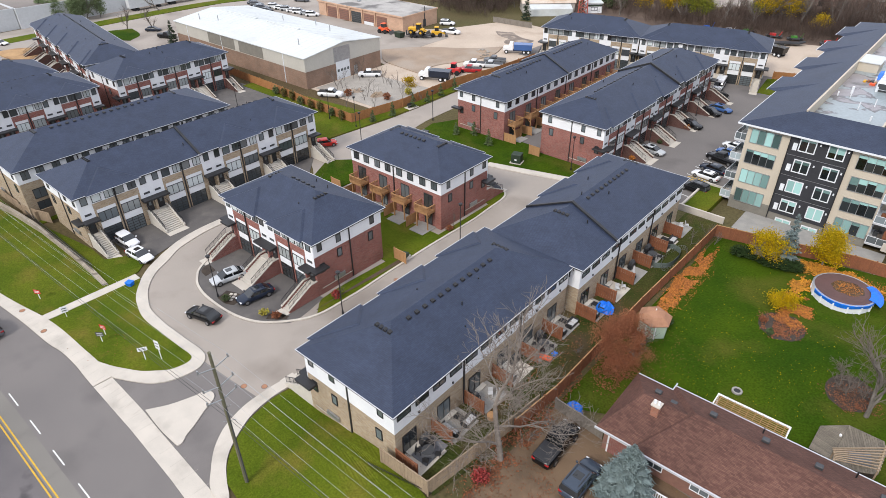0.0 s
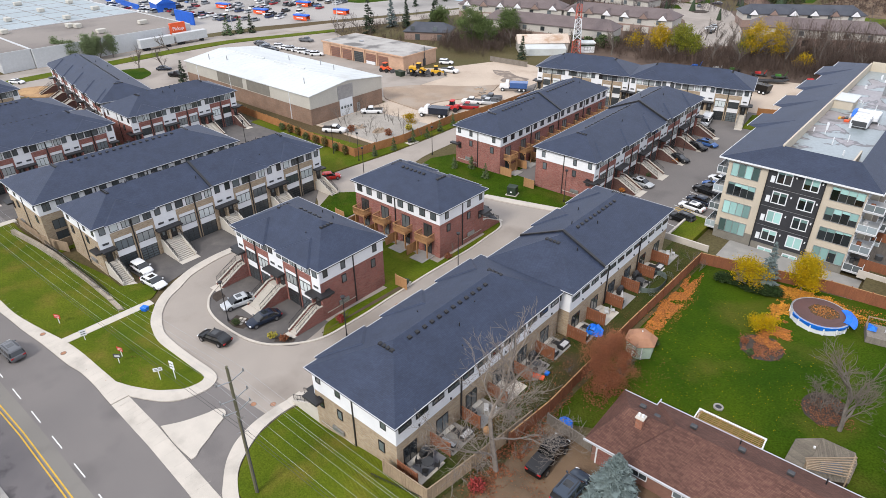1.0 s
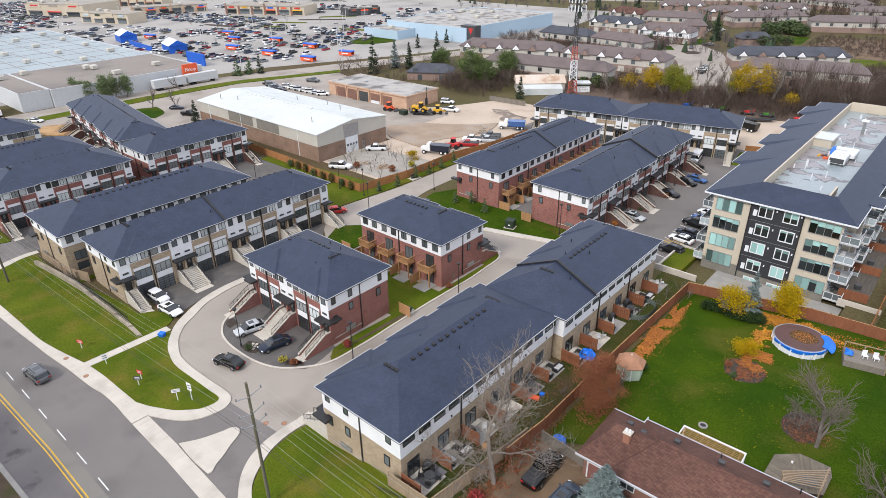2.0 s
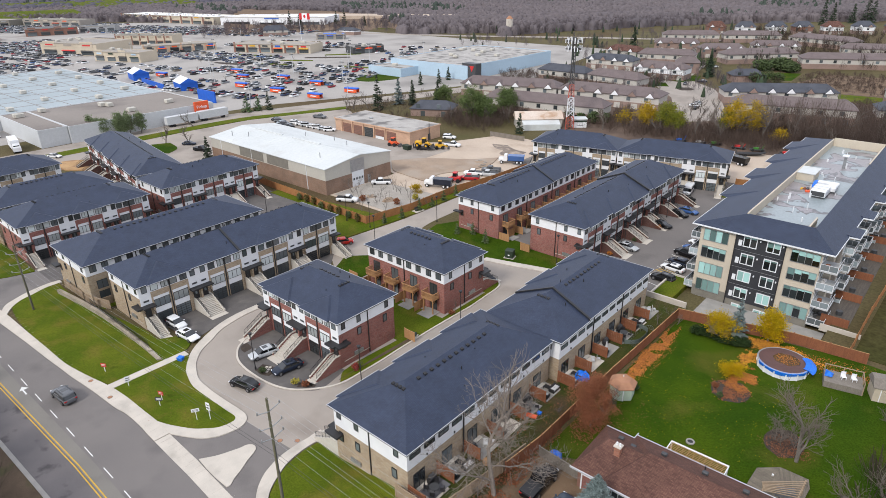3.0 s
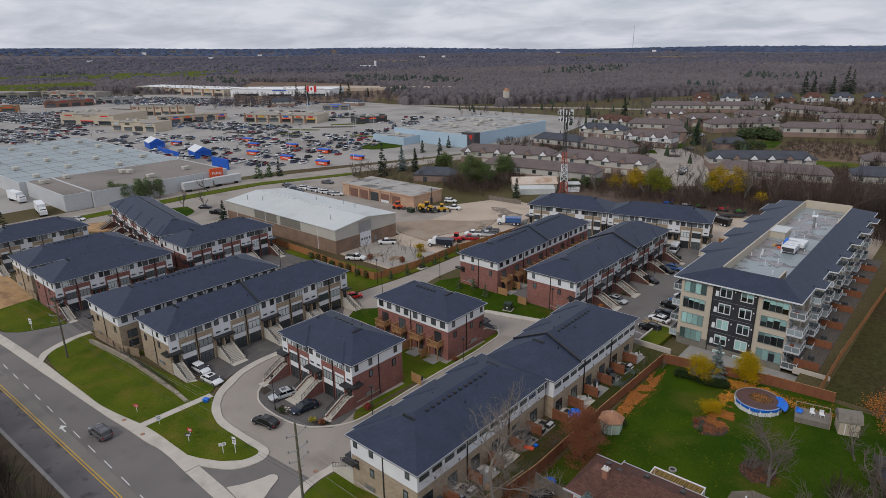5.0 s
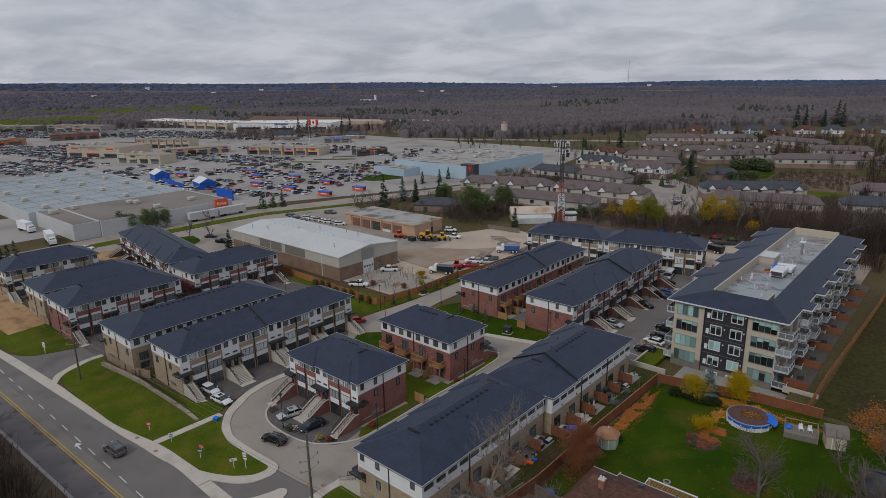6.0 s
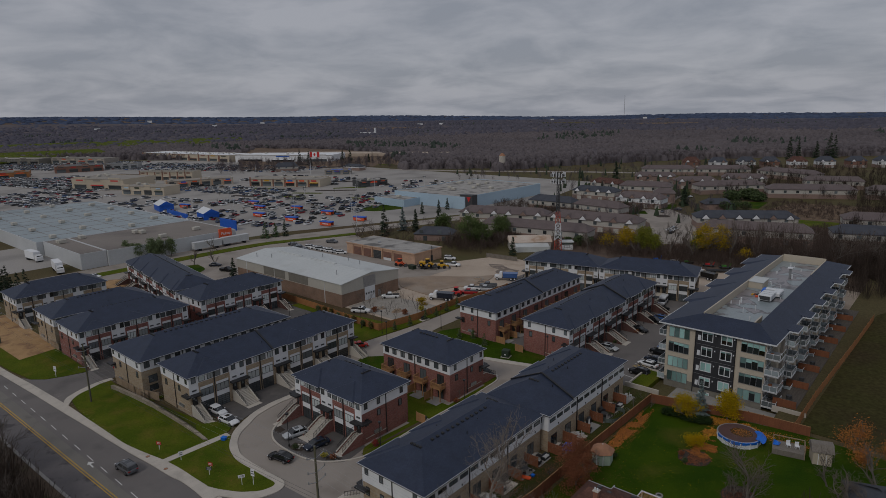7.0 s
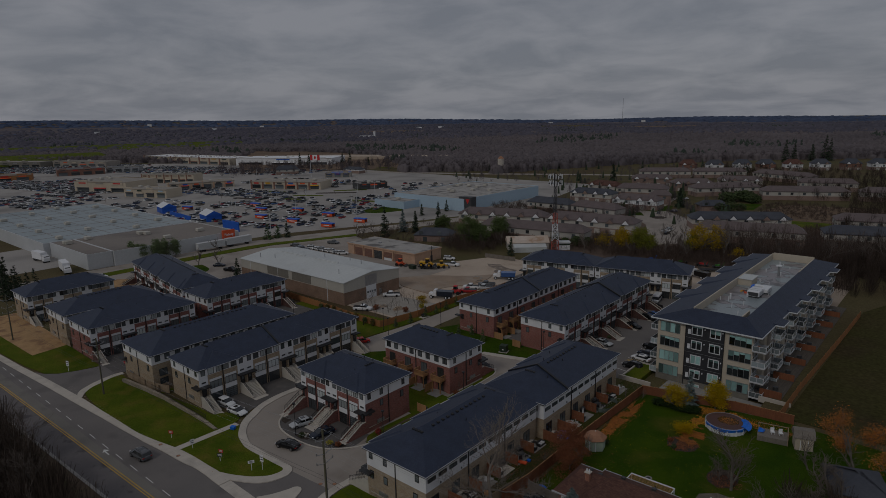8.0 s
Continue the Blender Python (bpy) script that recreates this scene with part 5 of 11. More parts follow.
    # ends
    for xe, rzz, s in ((-0.04, -90, -1), (L + 0.04, 90, 1)):
        if (s < 0 and ends == "last") or (s > 0 and ends == "first"):
            continue
        for yy, z, w, hh in ((0.9, 6.4, 0.75, 1.15), (3.9, 6.3, 0.75, 1.15), (D - 1.6, 6.3, 0.75, 1.15), (1.0, 3.2, 0.75, 1.3), (3.9, 4.2 if split > 5.5 else 3.3, 0.75, 1.2), (D - 2.0, 4.0 if split > 5.5 else 3.1, 0.8, 1.3)):
            window(h, xe + s * 0.02, yy, z, w, hh, rzz, bars=1)
        part("downspout", Geo().box(xe - 0.1 if s < 0 else xe, D * 0.5, 0.1, xe if s < 0 else xe + 0.1, D * 0.5 + 0.14, eave - 0.1), M["black"], h)
        part("sill_course", Geo().box(xe - (0.06 if s < 0 else -0.02), 0.6, 0.9, xe + (0.06 if s > 0 else -0.02), D * 0.5, 1.0), M["concrete"], h)
        part("meter_bank", Geo().box(xe - (0.2 if s < 0 else -0.02), 2.6, 1.2, xe + (0.2 if s > 0 else -0.02), 4.3, 1.75), M["steel"], h)
        if back == "patio" and s < 0:
            continue
        part("side_canopy", Geo().bevel_box(xe - (1.0 if s < 0 else -0.02), -0.9, 4.1, xe + (1.0 if s > 0 else -0.02), 1.4, 4.36, 0.05), M["black"], h)
    # back
    U = P / 2
    nu = round(L / U)
    for k in range(nu if back != "none" else 0):
        m = (k + 0.5) * U
        if back == "patio":
            for s in (-0.25, 0.25):
                window(h, m + s * U, D + 0.08, 6.5, U * 0.36, 0.62, 180, bars=2)
            window(h, m + 0.6, D + 0.03, back_base + 0.15, 1.8, 2.3, 180, bars=2)
            placed("porch_lamp", shared(("porch_lamp",), lambda: Geo().box(-0.07, 0, 0, 0.07, 0.12, 0.25), M["black"]), h, m - 0.7, D + 0.04, 5.4)
        elif back == "balcony":
            for s in (-0.24, 0.24):
                window(h, m + s * U, D + 0.08, 6.3, 1.15, 1.25, 180, bars=2)
            window(h, m + 0.1, D + 0.03, 3.0, 1.7, 2.2, 180, bars=2, pane_mat="glass")
            window(h, m + 0.1, D + 0.03, 0.25, 1.5, 2.1, 180, bars=2)
            balcony(h, m + 0.1, D, 2.95)
            part("patio", Geo().box(m - 1.3, D, -0.2, m + 1.4, D + 3.0, 0.14), M["slab"], h)
            rings = []
            for i in range(17):
                o = 0.015 * (i % 2)
                for y in (D + 0.05 + i * 0.16, D + 0.2 + i * 0.16):
                    rings.append([(m + U / 2 - 0.2 + o, y, 0.1), (m + U / 2 - 0.16 + o, y, 0.1), (m + U / 2 - 0.16 + o, y, 1.78), (m + U / 2 - 0.2 + o, y, 1.78)])
            g = Geo().loft(rings)
            part("privacy_screen", g, M["newwood"], h)
        else:
            for s in (-0.25, 0.22):
                window(h, m + s * U, D + 0.08, 6.3, 1.15, 1.3, 180, bars=2)
            window(h, m, D + 0.03, 2.9, 1.8, 1.6, 180, bars=2)
            window(h, m, D + 0.03, 0.3, 1.8, 2.1, 180, bars=2)
        if k % 2 == 1 and k < nu - 1:
            part("downspout", Geo().box((k + 1) * U - 0.08, D + 0.05, 0.1, (k + 1) * U + 0.08, D + 0.17, eave - 0.1), M["black"], h)
    return h


# make the shared vent mesh exist before its first use
shared(("roof_vent",), lambda: Geo().loft([[(-0.24, -0.2, 0), (0.24, -0.2, 0), (0.24, 0.2, 0), (-0.24, 0.2, 0)], [(-0.2, -0.17, 0.24), (0.2, -0.17, 0.24), (0.2, 0.17, 0.16), (-0.2, 0.17, 0.16)]]), M["black"])
TAN_LABEL = "tan-brick and white townhouse row with dark hip roof"
RED_LABEL = "red-brick and white townhouse row with dark hip roof"
townhouse((-38.9, 52.1), -90, 28.0, 11.9, "tan_brick", 3, "tan-brick and white townhouse row with patios behind", "patio", back_base=1.6, rise=2.95, front="last", ends="last")
townhouse((-37.6, 80.3), -90, 27.8, 11.9, "tan_brick", 3, "tan-brick and white townhouse row backing onto fenced patios", "patio", back_base=1.6, rise=2.95, eave=8.4, front="", joint=20.6, lift=-0.22)
townhouse((-71.7, 36.45), 0, 18.8, 11.2, "red_brick", 2, "red-brick and white townhouse row with three outside stairs", "none", rise=2.9)
townhouse((-51.6, 69.1), 180, 18.7, 10.8, "red_brick", 2, "red-brick and white townhouse row with timber balconies", "balcony", rise=2.9, front="first", ends="first")
townhouse((-86.4, 22.7), 90, 41.2, 11.3, "tan_brick", 4, "long tan-brick townhouse row with garages and outside stairs", "none", joint=18.7, lift=0.12, rise=2.8, ends="first")
townhouse((-115.6, 56.0), -90, 35.6, 14.0, "tan_brick", 4, "tan-brick and white townhouse row seen from behind", "plain", rise=2.8, front="", ends="last")
townhouse((-130.9, 19.0), 90, 26.4, 13.0, "red_brick", 3, "red-brick and white townhouse row with dark hip roof", "none", rise=2.8, ends="first")
townhouse((-160.0, 44.0), -90, 25.0, 13.0, "tan_brick", 3, "tan-brick and white townhouse row with dark hip roof", "plain", rise=2.8, front="", ends="last")
townhouse((-131.9, 49.6), 90, 25.6, 12.2, "red_brick", 3, "red-brick and white townhouse row with dark roof and stairs", "none", rise=2.8)
townhouse((-196.4, 57.4), -8.3, 50.0, 12.0, "red_brick", 5, "long red-brick and white townhouse row with steep stairs", "none", rise=2.8, ends="last")
townhouse((-174.8, 18.5), 90, 23.6, 12.0, "tan_brick", 3, "tan-brick and white townhouse row on the estate's edge", "none", rise=2.8, ends="first")
townhouse((-75.0, 132.6), -90, 42.4, 11.2, "red_brick", 4, "red-brick and white townhouse row with balconies over lawn", "balcony", joint=21.2, lift=-0.15, rise=2.8, front="", ends="last")
townhouse((-43.4, 90.2), 90, 48.2, 12.1, "red_brick", 5, "long red-brick townhouse row with stairs and dark downspouts", "none", joint=28.6, lift=0.3, rise=2.8, ends="first")
townhouse((-88.2, 140.2), 13.4, 24.2, 12.0, "tan_brick", 3, "tan-brick and white townhouse row at the lane's end", "none", rise=2.8)
townhouse((-64.2, 145.6), 13.4, 28.0, 12.0, "tan_brick", 3, "tan-brick and white townhouse row beside the works", "none", rise=2.8)


# ---- block of flats ----
def bay_window(parent, x, y, z, w, h, n, seed, frame_mat="steel", t=0.07):
    """A wide window of several panes, each with its own blind drawn or open."""
    rnd = random.Random(seed)
    fr_geo = lambda: Geo().bars(w, h, t, n, 1, -0.06, 0.1)
    fr = placed("window", shared(("bay", w, h, n, frame_mat), fr_geo, M[frame_mat]), parent, x, y, z)
    pw = (w - t) / n
    drawn = rnd.choice((0, 1, 2))
    for i in range(n):
        c = -w / 2 + t / 2 + pw * (i + 0.5)
        open_part = 0.0 if drawn == 0 and rnd.random() < 0.85 else rnd.choice((0.45, 0.62, 0.8)) if drawn == 1 else rnd.uniform(0.65, 0.9)
        zs = t + (h - 2 * t) * open_part
        if open_part > 0:
            part("pane", Geo().box(c - pw / 2 + 0.02, -0.02, t, c + pw / 2 - 0.02, 0.02, zs), M["glass_dark"], fr)
        part("blind_pane", Geo().box(c - pw / 2 + 0.02, -0.02, zs, c + pw / 2 - 0.02, 0.02, h - t), M["glass_aqua"], fr, "greenish glass with blind drawn")


def flats():
    h = thing("apartment_building", -22.4, 92.7, 0, 0, "five-storey cream and charcoal block of flats with balconies", "apartment building")
    L, D, H, P = 19.7, 75.0, 13.35, 3.16
    # plan with a recess for the balconies at each southern corner
    plan = [(0, 0), (18.7, 0), (18.7, 4.4), (L, 4.4), (L, D), (0, D)]
    part("wall", Geo().prism(plan, 2.0, H), M["cream"], h)
    part("plinth", Geo().prism([(x * 0.999 + 0.01, y + 0.02) for x, y in plan], -2.4, 2.0), M["taupe"], h, "taupe masonry ground floor")
    part("charcoal_panel", Geo().box(5.9, -0.08, 1.2, 13.4, 0.0, H), M["grey_panel"], h, "charcoal cladding between cream bays")
    for z in (4.2, 7.4, 10.5):
        part("panel_joint", Geo().box(5.95, -0.095, z, 13.35, -0.08, z + 0.05), M["steel"], h)
    for x in (5.85, 13.45):
        part("downspout", Geo().box(x - 0.07, -0.17, -1.5, x + 0.07, -0.082, H), M["black"], h)
    for k in range(5):
        z = -2.06 + P * k
        low = k == 0
        bay_window(h, 2.65, -0.04, z + (0.9 if low else 0.2), 4.1, 1.1 if low else 2.15, 4, k * 2)
        bay_window(h, 16.45, -0.04, z + (0.9 if low else 0.2), 4.2, 1.1 if low else 2.1, 4, k * 2 + 1)
        for x in (8.15, 11.75):
            bay_window(h, x, -0.12, z + 0.72, 2.15, 1.95, 2, k * 3 + int(x), "gutter", 0.14)
        if k:
            part("air_vent", Geo().box(6.35, -0.2, z + 0.75, 6.9, -0.08, z + 1.75).box(6.35, -0.26, z + 0.75, 6.9, -0.2, z + 1.15), M["gutter"], h)
            part("wall_lamp", Geo().box(9.6, -0.28, z + 2.1, 9.78, -0.08, z + 2.35), M["gutter"], h)
            part("wall_lamp", Geo().box(13.05, -0.28, z + 2.1, 13.23, -0.08, z + 2.35), M["gutter"], h)
    # balconies: a slab, glass between posts, a rail; open on the wall side given
    def flat_balcony(x0, y0, x1, y1, z, wall):
        b = part("balcony", Geo().box(x0, y0, z - 0.24, x1, y1, z), M["slab_grey"], h, "white balcony slab with glass rail")
        sides = {"s": (x0, y0, x1, y0), "e": (x1, y0, x1, y1), "w": (x0, y0, x0, y1), "n": (x0, y1, x1, y1)}
        for side, (a, c, d, e) in sides.items():
            if side == wall:
                continue
            dx, dy = (1 if d > a else 0), (1 if e > c else 0)
            ox, oy = {"s": (0, 0.05), "n": (0, -0.08), "e": (-0.08, 0), "w": (0.05, 0)}[side]
            part("glass_rail", Geo().box(a + ox + 0.1 * dx, c + oy + 0.1 * dy, z + 0.08, d + ox - 0.1 * dx + 0.03 * dy, e + oy - 0.1 * dy + 0.03 * dx, z + 0.98), M["glass_rail"], b)
            w = round(math.hypot(d - a, e - c), 2)
            placed("rail_frame", shared(("flat_rail", w), lambda: Geo().bars(w, 1.06, 0.055, max(2, round(w / 1.5)), 1, -0.03, 0.03), M["gutter"]), b, (a + d) / 2 + ox + 0.015 * dy, (c + e) / 2 + oy + 0.015 * dx, z, 90 if dy else 0)
        return b
    rnd = random.Random(17)
    for k in range(1, 5):
        z = -2.06 + P * k
        flat_balcony(18.7, -0.3, L + 1.5, 4.3, z, "n")
        flat_balcony(-1.7, 0.6, 0.0, 5.2, z, "e")
        window(h, 18.72, 2.2, z + 0.1, 3.2, 2.2, 90, bars=3, frame_mat="gutter", pane_mat="glass_dark")
        window(h, -0.02, 3.0, z + 0.1, 3.0, 2.2, -90, bars=3, frame_mat="gutter", pane_mat="glass")
        for j in range(6):
            y = 9.2 + j * 10.9
            # a pair of balconies side by side, then a window strip beyond the pier
            flat_balcony(L, y, L + 1.9, y + 4.0, z, "w")
            window(h, L + 0.02, y + 2.0, z + 0.1, 3.0, 2.25, 90, bars=3, frame_mat="gutter", pane_mat="glass_dark")
            window(h, L + 0.02, y + 5.6, z + 0.5, 1.7, 1.7, 90, bars=2, frame_mat="gutter", pane_mat="glass_aqua")
            window(h, L + 0.62, y - 1.7, z + 0.55, 1.3, 1.6, 90, bars=2, frame_mat="gutter", pane_mat="glass")
            window(h, -0.02, y + 2.0, z + 0.5, 2.2, 1.6, -90, bars=3, frame_mat="gutter", pane_mat="glass")
            if j < 5:
                flat_balcony(-1.5, y + 5, 0, y + 9, z, "e")
        # what stands on the corner balconies
        for q in range(2):
            x, y = rnd.uniform(19.2, 20.4), rnd.uniform(0.4, 3.4)
            part("balcony_seat", Geo().bevel_box(x - 0.3, y - 0.3, z, x + 0.3, y + 0.3, z + rnd.uniform(0.5, 0.9), 0.08), M[rnd.choice(("black", "cushion", "charcoal", "cedar"))], h)
    for j in range(7):
        part("east_pier", Geo().box(L, 6.3 + j * 10.9, -0.6, L + 0.6, 8.8 + j * 10.9, H), M["cream" if j % 2 else "pale_wall"], h)
    # sloping shingled roof round a sunken flat roof
    o, ze, zt = 0.7, 13.6, 16.0
    out = [(-o - 0.6, -o), (L + o, -o), (L + o + 0.6, D), (-o - 0.6, D)]
    inn = [(6.2, 3.0), (16.4, 3.0), (16.4, 66), (6.2, 66)]
    g = Geo()
    for i in range(4):
        a, b, c, d = out[i], out[(i + 1) % 4], inn[(i + 1) % 4], inn[i]
        g.poly([(*a, ze), (*b, ze), (*c, zt), (*d, zt)])
        g.poly([(*a, ze - 0.26), (*a, ze), (*b, ze), (*b, ze - 0.26)][::-1])
    g.poly([(*p, ze - 0.26) for p in out[::-1]])
    part("roof", g, M["shingle"], h)
    part("gutter", Geo().box(-o - 0.68, -o - 0.08, ze - 0.22, L + o + 0.08, -o, ze + 0.02).box(-o - 0.68, -o, ze - 0.22, -o - 0.6, D, ze + 0.02), M["gutter"], h)
    part("gutter", Geo().loft([[(L + o + 0.6 * t, y, z) for z in (ze - 0.22, ze + 0.02)] + [(L + o + 0.6 * t + 0.08, y, z) for z in (ze + 0.02, ze - 0.22)] for t, y in ((0, -o), (1, D))]), M["gutter"], h)
    # hipped roof bays over the west projections, thin canopy roofs over the east balconies
    for j in range(4):
        y = 16.5 + j * 14.5
        x0 = -o - 0.55
        part("bay_roof", Geo().faces([(x0, y - 0.5, ze + 0.03), (x0 - 1.6, y + 0.2, ze + 0.03), (x0 - 1.6, y + 8.2, ze + 0.03), (x0, y + 8.9, ze + 0.03), (4.2, y + 2.6, ze + 1.75), (4.2, y + 5.8, ze + 1.75)], [(0, 4, 1), (1, 4, 5, 2), (2, 5, 3), (0, 1, 2, 3)]), M["shingle"], h)
        part("bay_fascia", Geo().box(x0 - 1.68, y + 0.15, ze - 0.14, x0 - 1.6, y + 8.25, ze + 0.05), M["gutter"], h)
    for j in range(6):
        y = 8.9 + j * 10.9
        xe = L + o + 0.6 * (y + o) / (D + o)
        part("canopy_roof", Geo().faces([(xe - 0.1, y, ze - 0.1), (xe + 1.5, y, ze - 0.1), (xe + 1.5, y + 4.6, ze - 0.1), (xe - 0.1, y + 4.6, ze - 0.1), (xe - 0.5, y, ze + 0.32), (xe - 0.5, y + 4.6, ze + 0.32), (xe + 1.5, y, ze + 0.03), (xe + 1.5, y + 4.6, ze + 0.03)], [(6, 7, 5, 4), (0, 1, 6, 4), (2, 3, 5, 7), (0, 3, 2, 1), (1, 2, 7, 6), (3, 0, 4, 5)]), M["shingle"], h)
        part("canopy_fascia", Geo().box(xe + 1.5, y - 0.1, ze - 0.16, xe + 1.58, y + 4.7, ze + 0.05).box(xe - 0.1, y - 0.1, ze - 0.16, xe + 1.5, y - 0.02, ze + 0.05), M["gutter"], h)
    part("parapet", Geo().box(6.1, 2.9, 13.6, 6.35, 66.1, zt + 0.2), M["cream"], h)
    part("parapet", Geo().box(6.35, 65.9, 13.6, 16.5, 66.15, zt + 0.45), M["cream"], h)
    part("parapet", Geo().box(16.25, 48, 13.6, 16.5, 65.9, zt + 0.06), M["cream"], h)
    part("parapet", Geo().box(6.35, 2.9, 13.6, 8.2, 3.1, zt - 0.1), M["cream"], h)
    part("parapet", Geo().box(15.2, 2.9, 13.6, 15.45, 9.0, zt - 0.3), M["cream"], h)
    part("flat_roof", Geo().box(6.35, 3.05, 13.4, 16.35, 65.9, 14.5), M["wet_roof"], h, "wet grey roof membrane with dark puddle stains")
    zr = 14.5
    part("stair_housing", Geo().box(6.35, 33, zr, 9.4, 38, 16.0), M["cream"], h)
    part("housing_roof", Geo().box(6.2, 32.8, 16.0, 9.6, 38.2, 16.15), M["metal_roof"], h)
    unit = part("rooftop_unit", Geo().bevel_box(11.0, 23.0, zr + 0.35, 13.6, 27.6, zr + 1.5, 0.12), M["gutter"], h, "white rooftop air handling unit")
    part("unit_base", Geo().box(11.2, 23.2, zr, 13.4, 27.4, zr + 0.35), M["charcoal"], unit)
    part("unit_grille", Geo().box(11.2, 22.94, zr + 0.45, 13.4, 23.0, zr + 1.3), M["charcoal"], unit)
    for k in range(2):
        part("unit_seam", Geo().box(10.98, 24.4 + k * 1.5, zr + 0.35, 13.62, 24.46 + k * 1.5, zr + 1.53), M["steel"], unit)
    part("unit_duct", Geo().bevel_box(12.7, 27.4, zr + 0.4, 14.3, 31.6, zr + 1.2, 0.15).bevel_box(10.6, 30.4, zr + 0.4, 12.9, 31.6, zr + 1.15, 0.15), M["gutter"], unit)
    part("blue_wrap", Geo().loft([[(9.9, 29.6, zr), (10.6, 29.6, zr), (10.6, 31.6, zr), (9.9, 31.6, zr)], [(10.1, 30.0, zr + 1.0), (10.7, 30.0, zr + 1.1), (10.7, 31.4, zr + 1.1), (10.1, 31.4, zr + 1.0)]]), M["tarp"], h, "blue wrapped duct")
    part("exhaust_stack", Geo().tube((12.1, 47, zr), (12.1, 47, zr + 2.6), 0.28, n=8), M["steel"], h)
    part("exhaust_cap", Geo().bevel_box(11.5, 46.4, zr + 2.6, 12.7, 47.6, zr + 2.85, 0.05), M["gutter"], h)
    rnd = random.Random(5)
    for k in range(18):
        x, y = rnd.uniform(7, 15.8), rnd.uniform(5, 62)
        part("roof_pipe", Geo().tube((x, y, zr), (x, y, zr + rnd.uniform(0.5, 1.2)), rnd.choice((0.08, 0.12, 0.2)), n=6), M["gutter"], h)
    part("orange_crate", Geo().bevel_box(9.7, 25.8, zr, 10.5, 26.4, zr + 0.3, 0.04), M["orange"], h)
    for k in range(5):
        part("stored_pallet", Geo().bevel_box(8.6 + k * 0.5, 26.8 + 0.3 * (k % 2), zr, 9.0 + k * 0.5, 27.8, zr + 0.2 + 0.1 * (k % 3), 0.03), M[("yellow", "cedar", "charcoal", "newwood", "rust_roof")[k]], h)
    # garden terraces at the foot of the east face
    for j in range(7):
        y = 1.0 + j * 10.4
        part("terrace_screen", Geo().box(L + 0.65, y, 0.6, L + 4.6, y + 0.1, 2.9), M["cedar"], h)
        part("terrace", Geo().box(L, y + 0.1, 0.6, L + 4.6, y + 10.3, 1.55), M["terrace_deck"], h)
        part("terrace_table", Geo().tube((L + 2.6, y + 4, 1.55), (L + 2.6, y + 4, 2.25), 0.5, n=10), M["charcoal"], h)
    return h


flats()
# ramp and wall between the long row and the flats
setting("retaining_wall", Geo().box(-27.4, 84.9, -0.3, -20.4, 85.2, 1.9).box(-27.4, 85.2, -0.3, -27.1, 96, 1.2).box(-27.1, 95.8, -0.3, -23.5, 96.0, 1.2), M["concrete"], "pale concrete retaining walls beside the parking", "wall")
setting("planter_bed", Geo().box(-27.1, 85.2, -0.3, -23.6, 95.8, 0.9), M["grass"], "raised bed with grass beside the flats", "planting bed")
sheet_on_ground("flats_path", [(-19.5, 85.4), (-0.8, 85.4), (-0.8, 92.6), (-19.5, 92.6)], 0.07, M["slab"], "grey paved strip below the flats", "path", 1.5)
setting("terrace_wall", Geo().box(-1.6, 91.4, 1.0, 4.0, 91.6, 2.2), M["concrete"], "low concrete terrace wall", "wall")

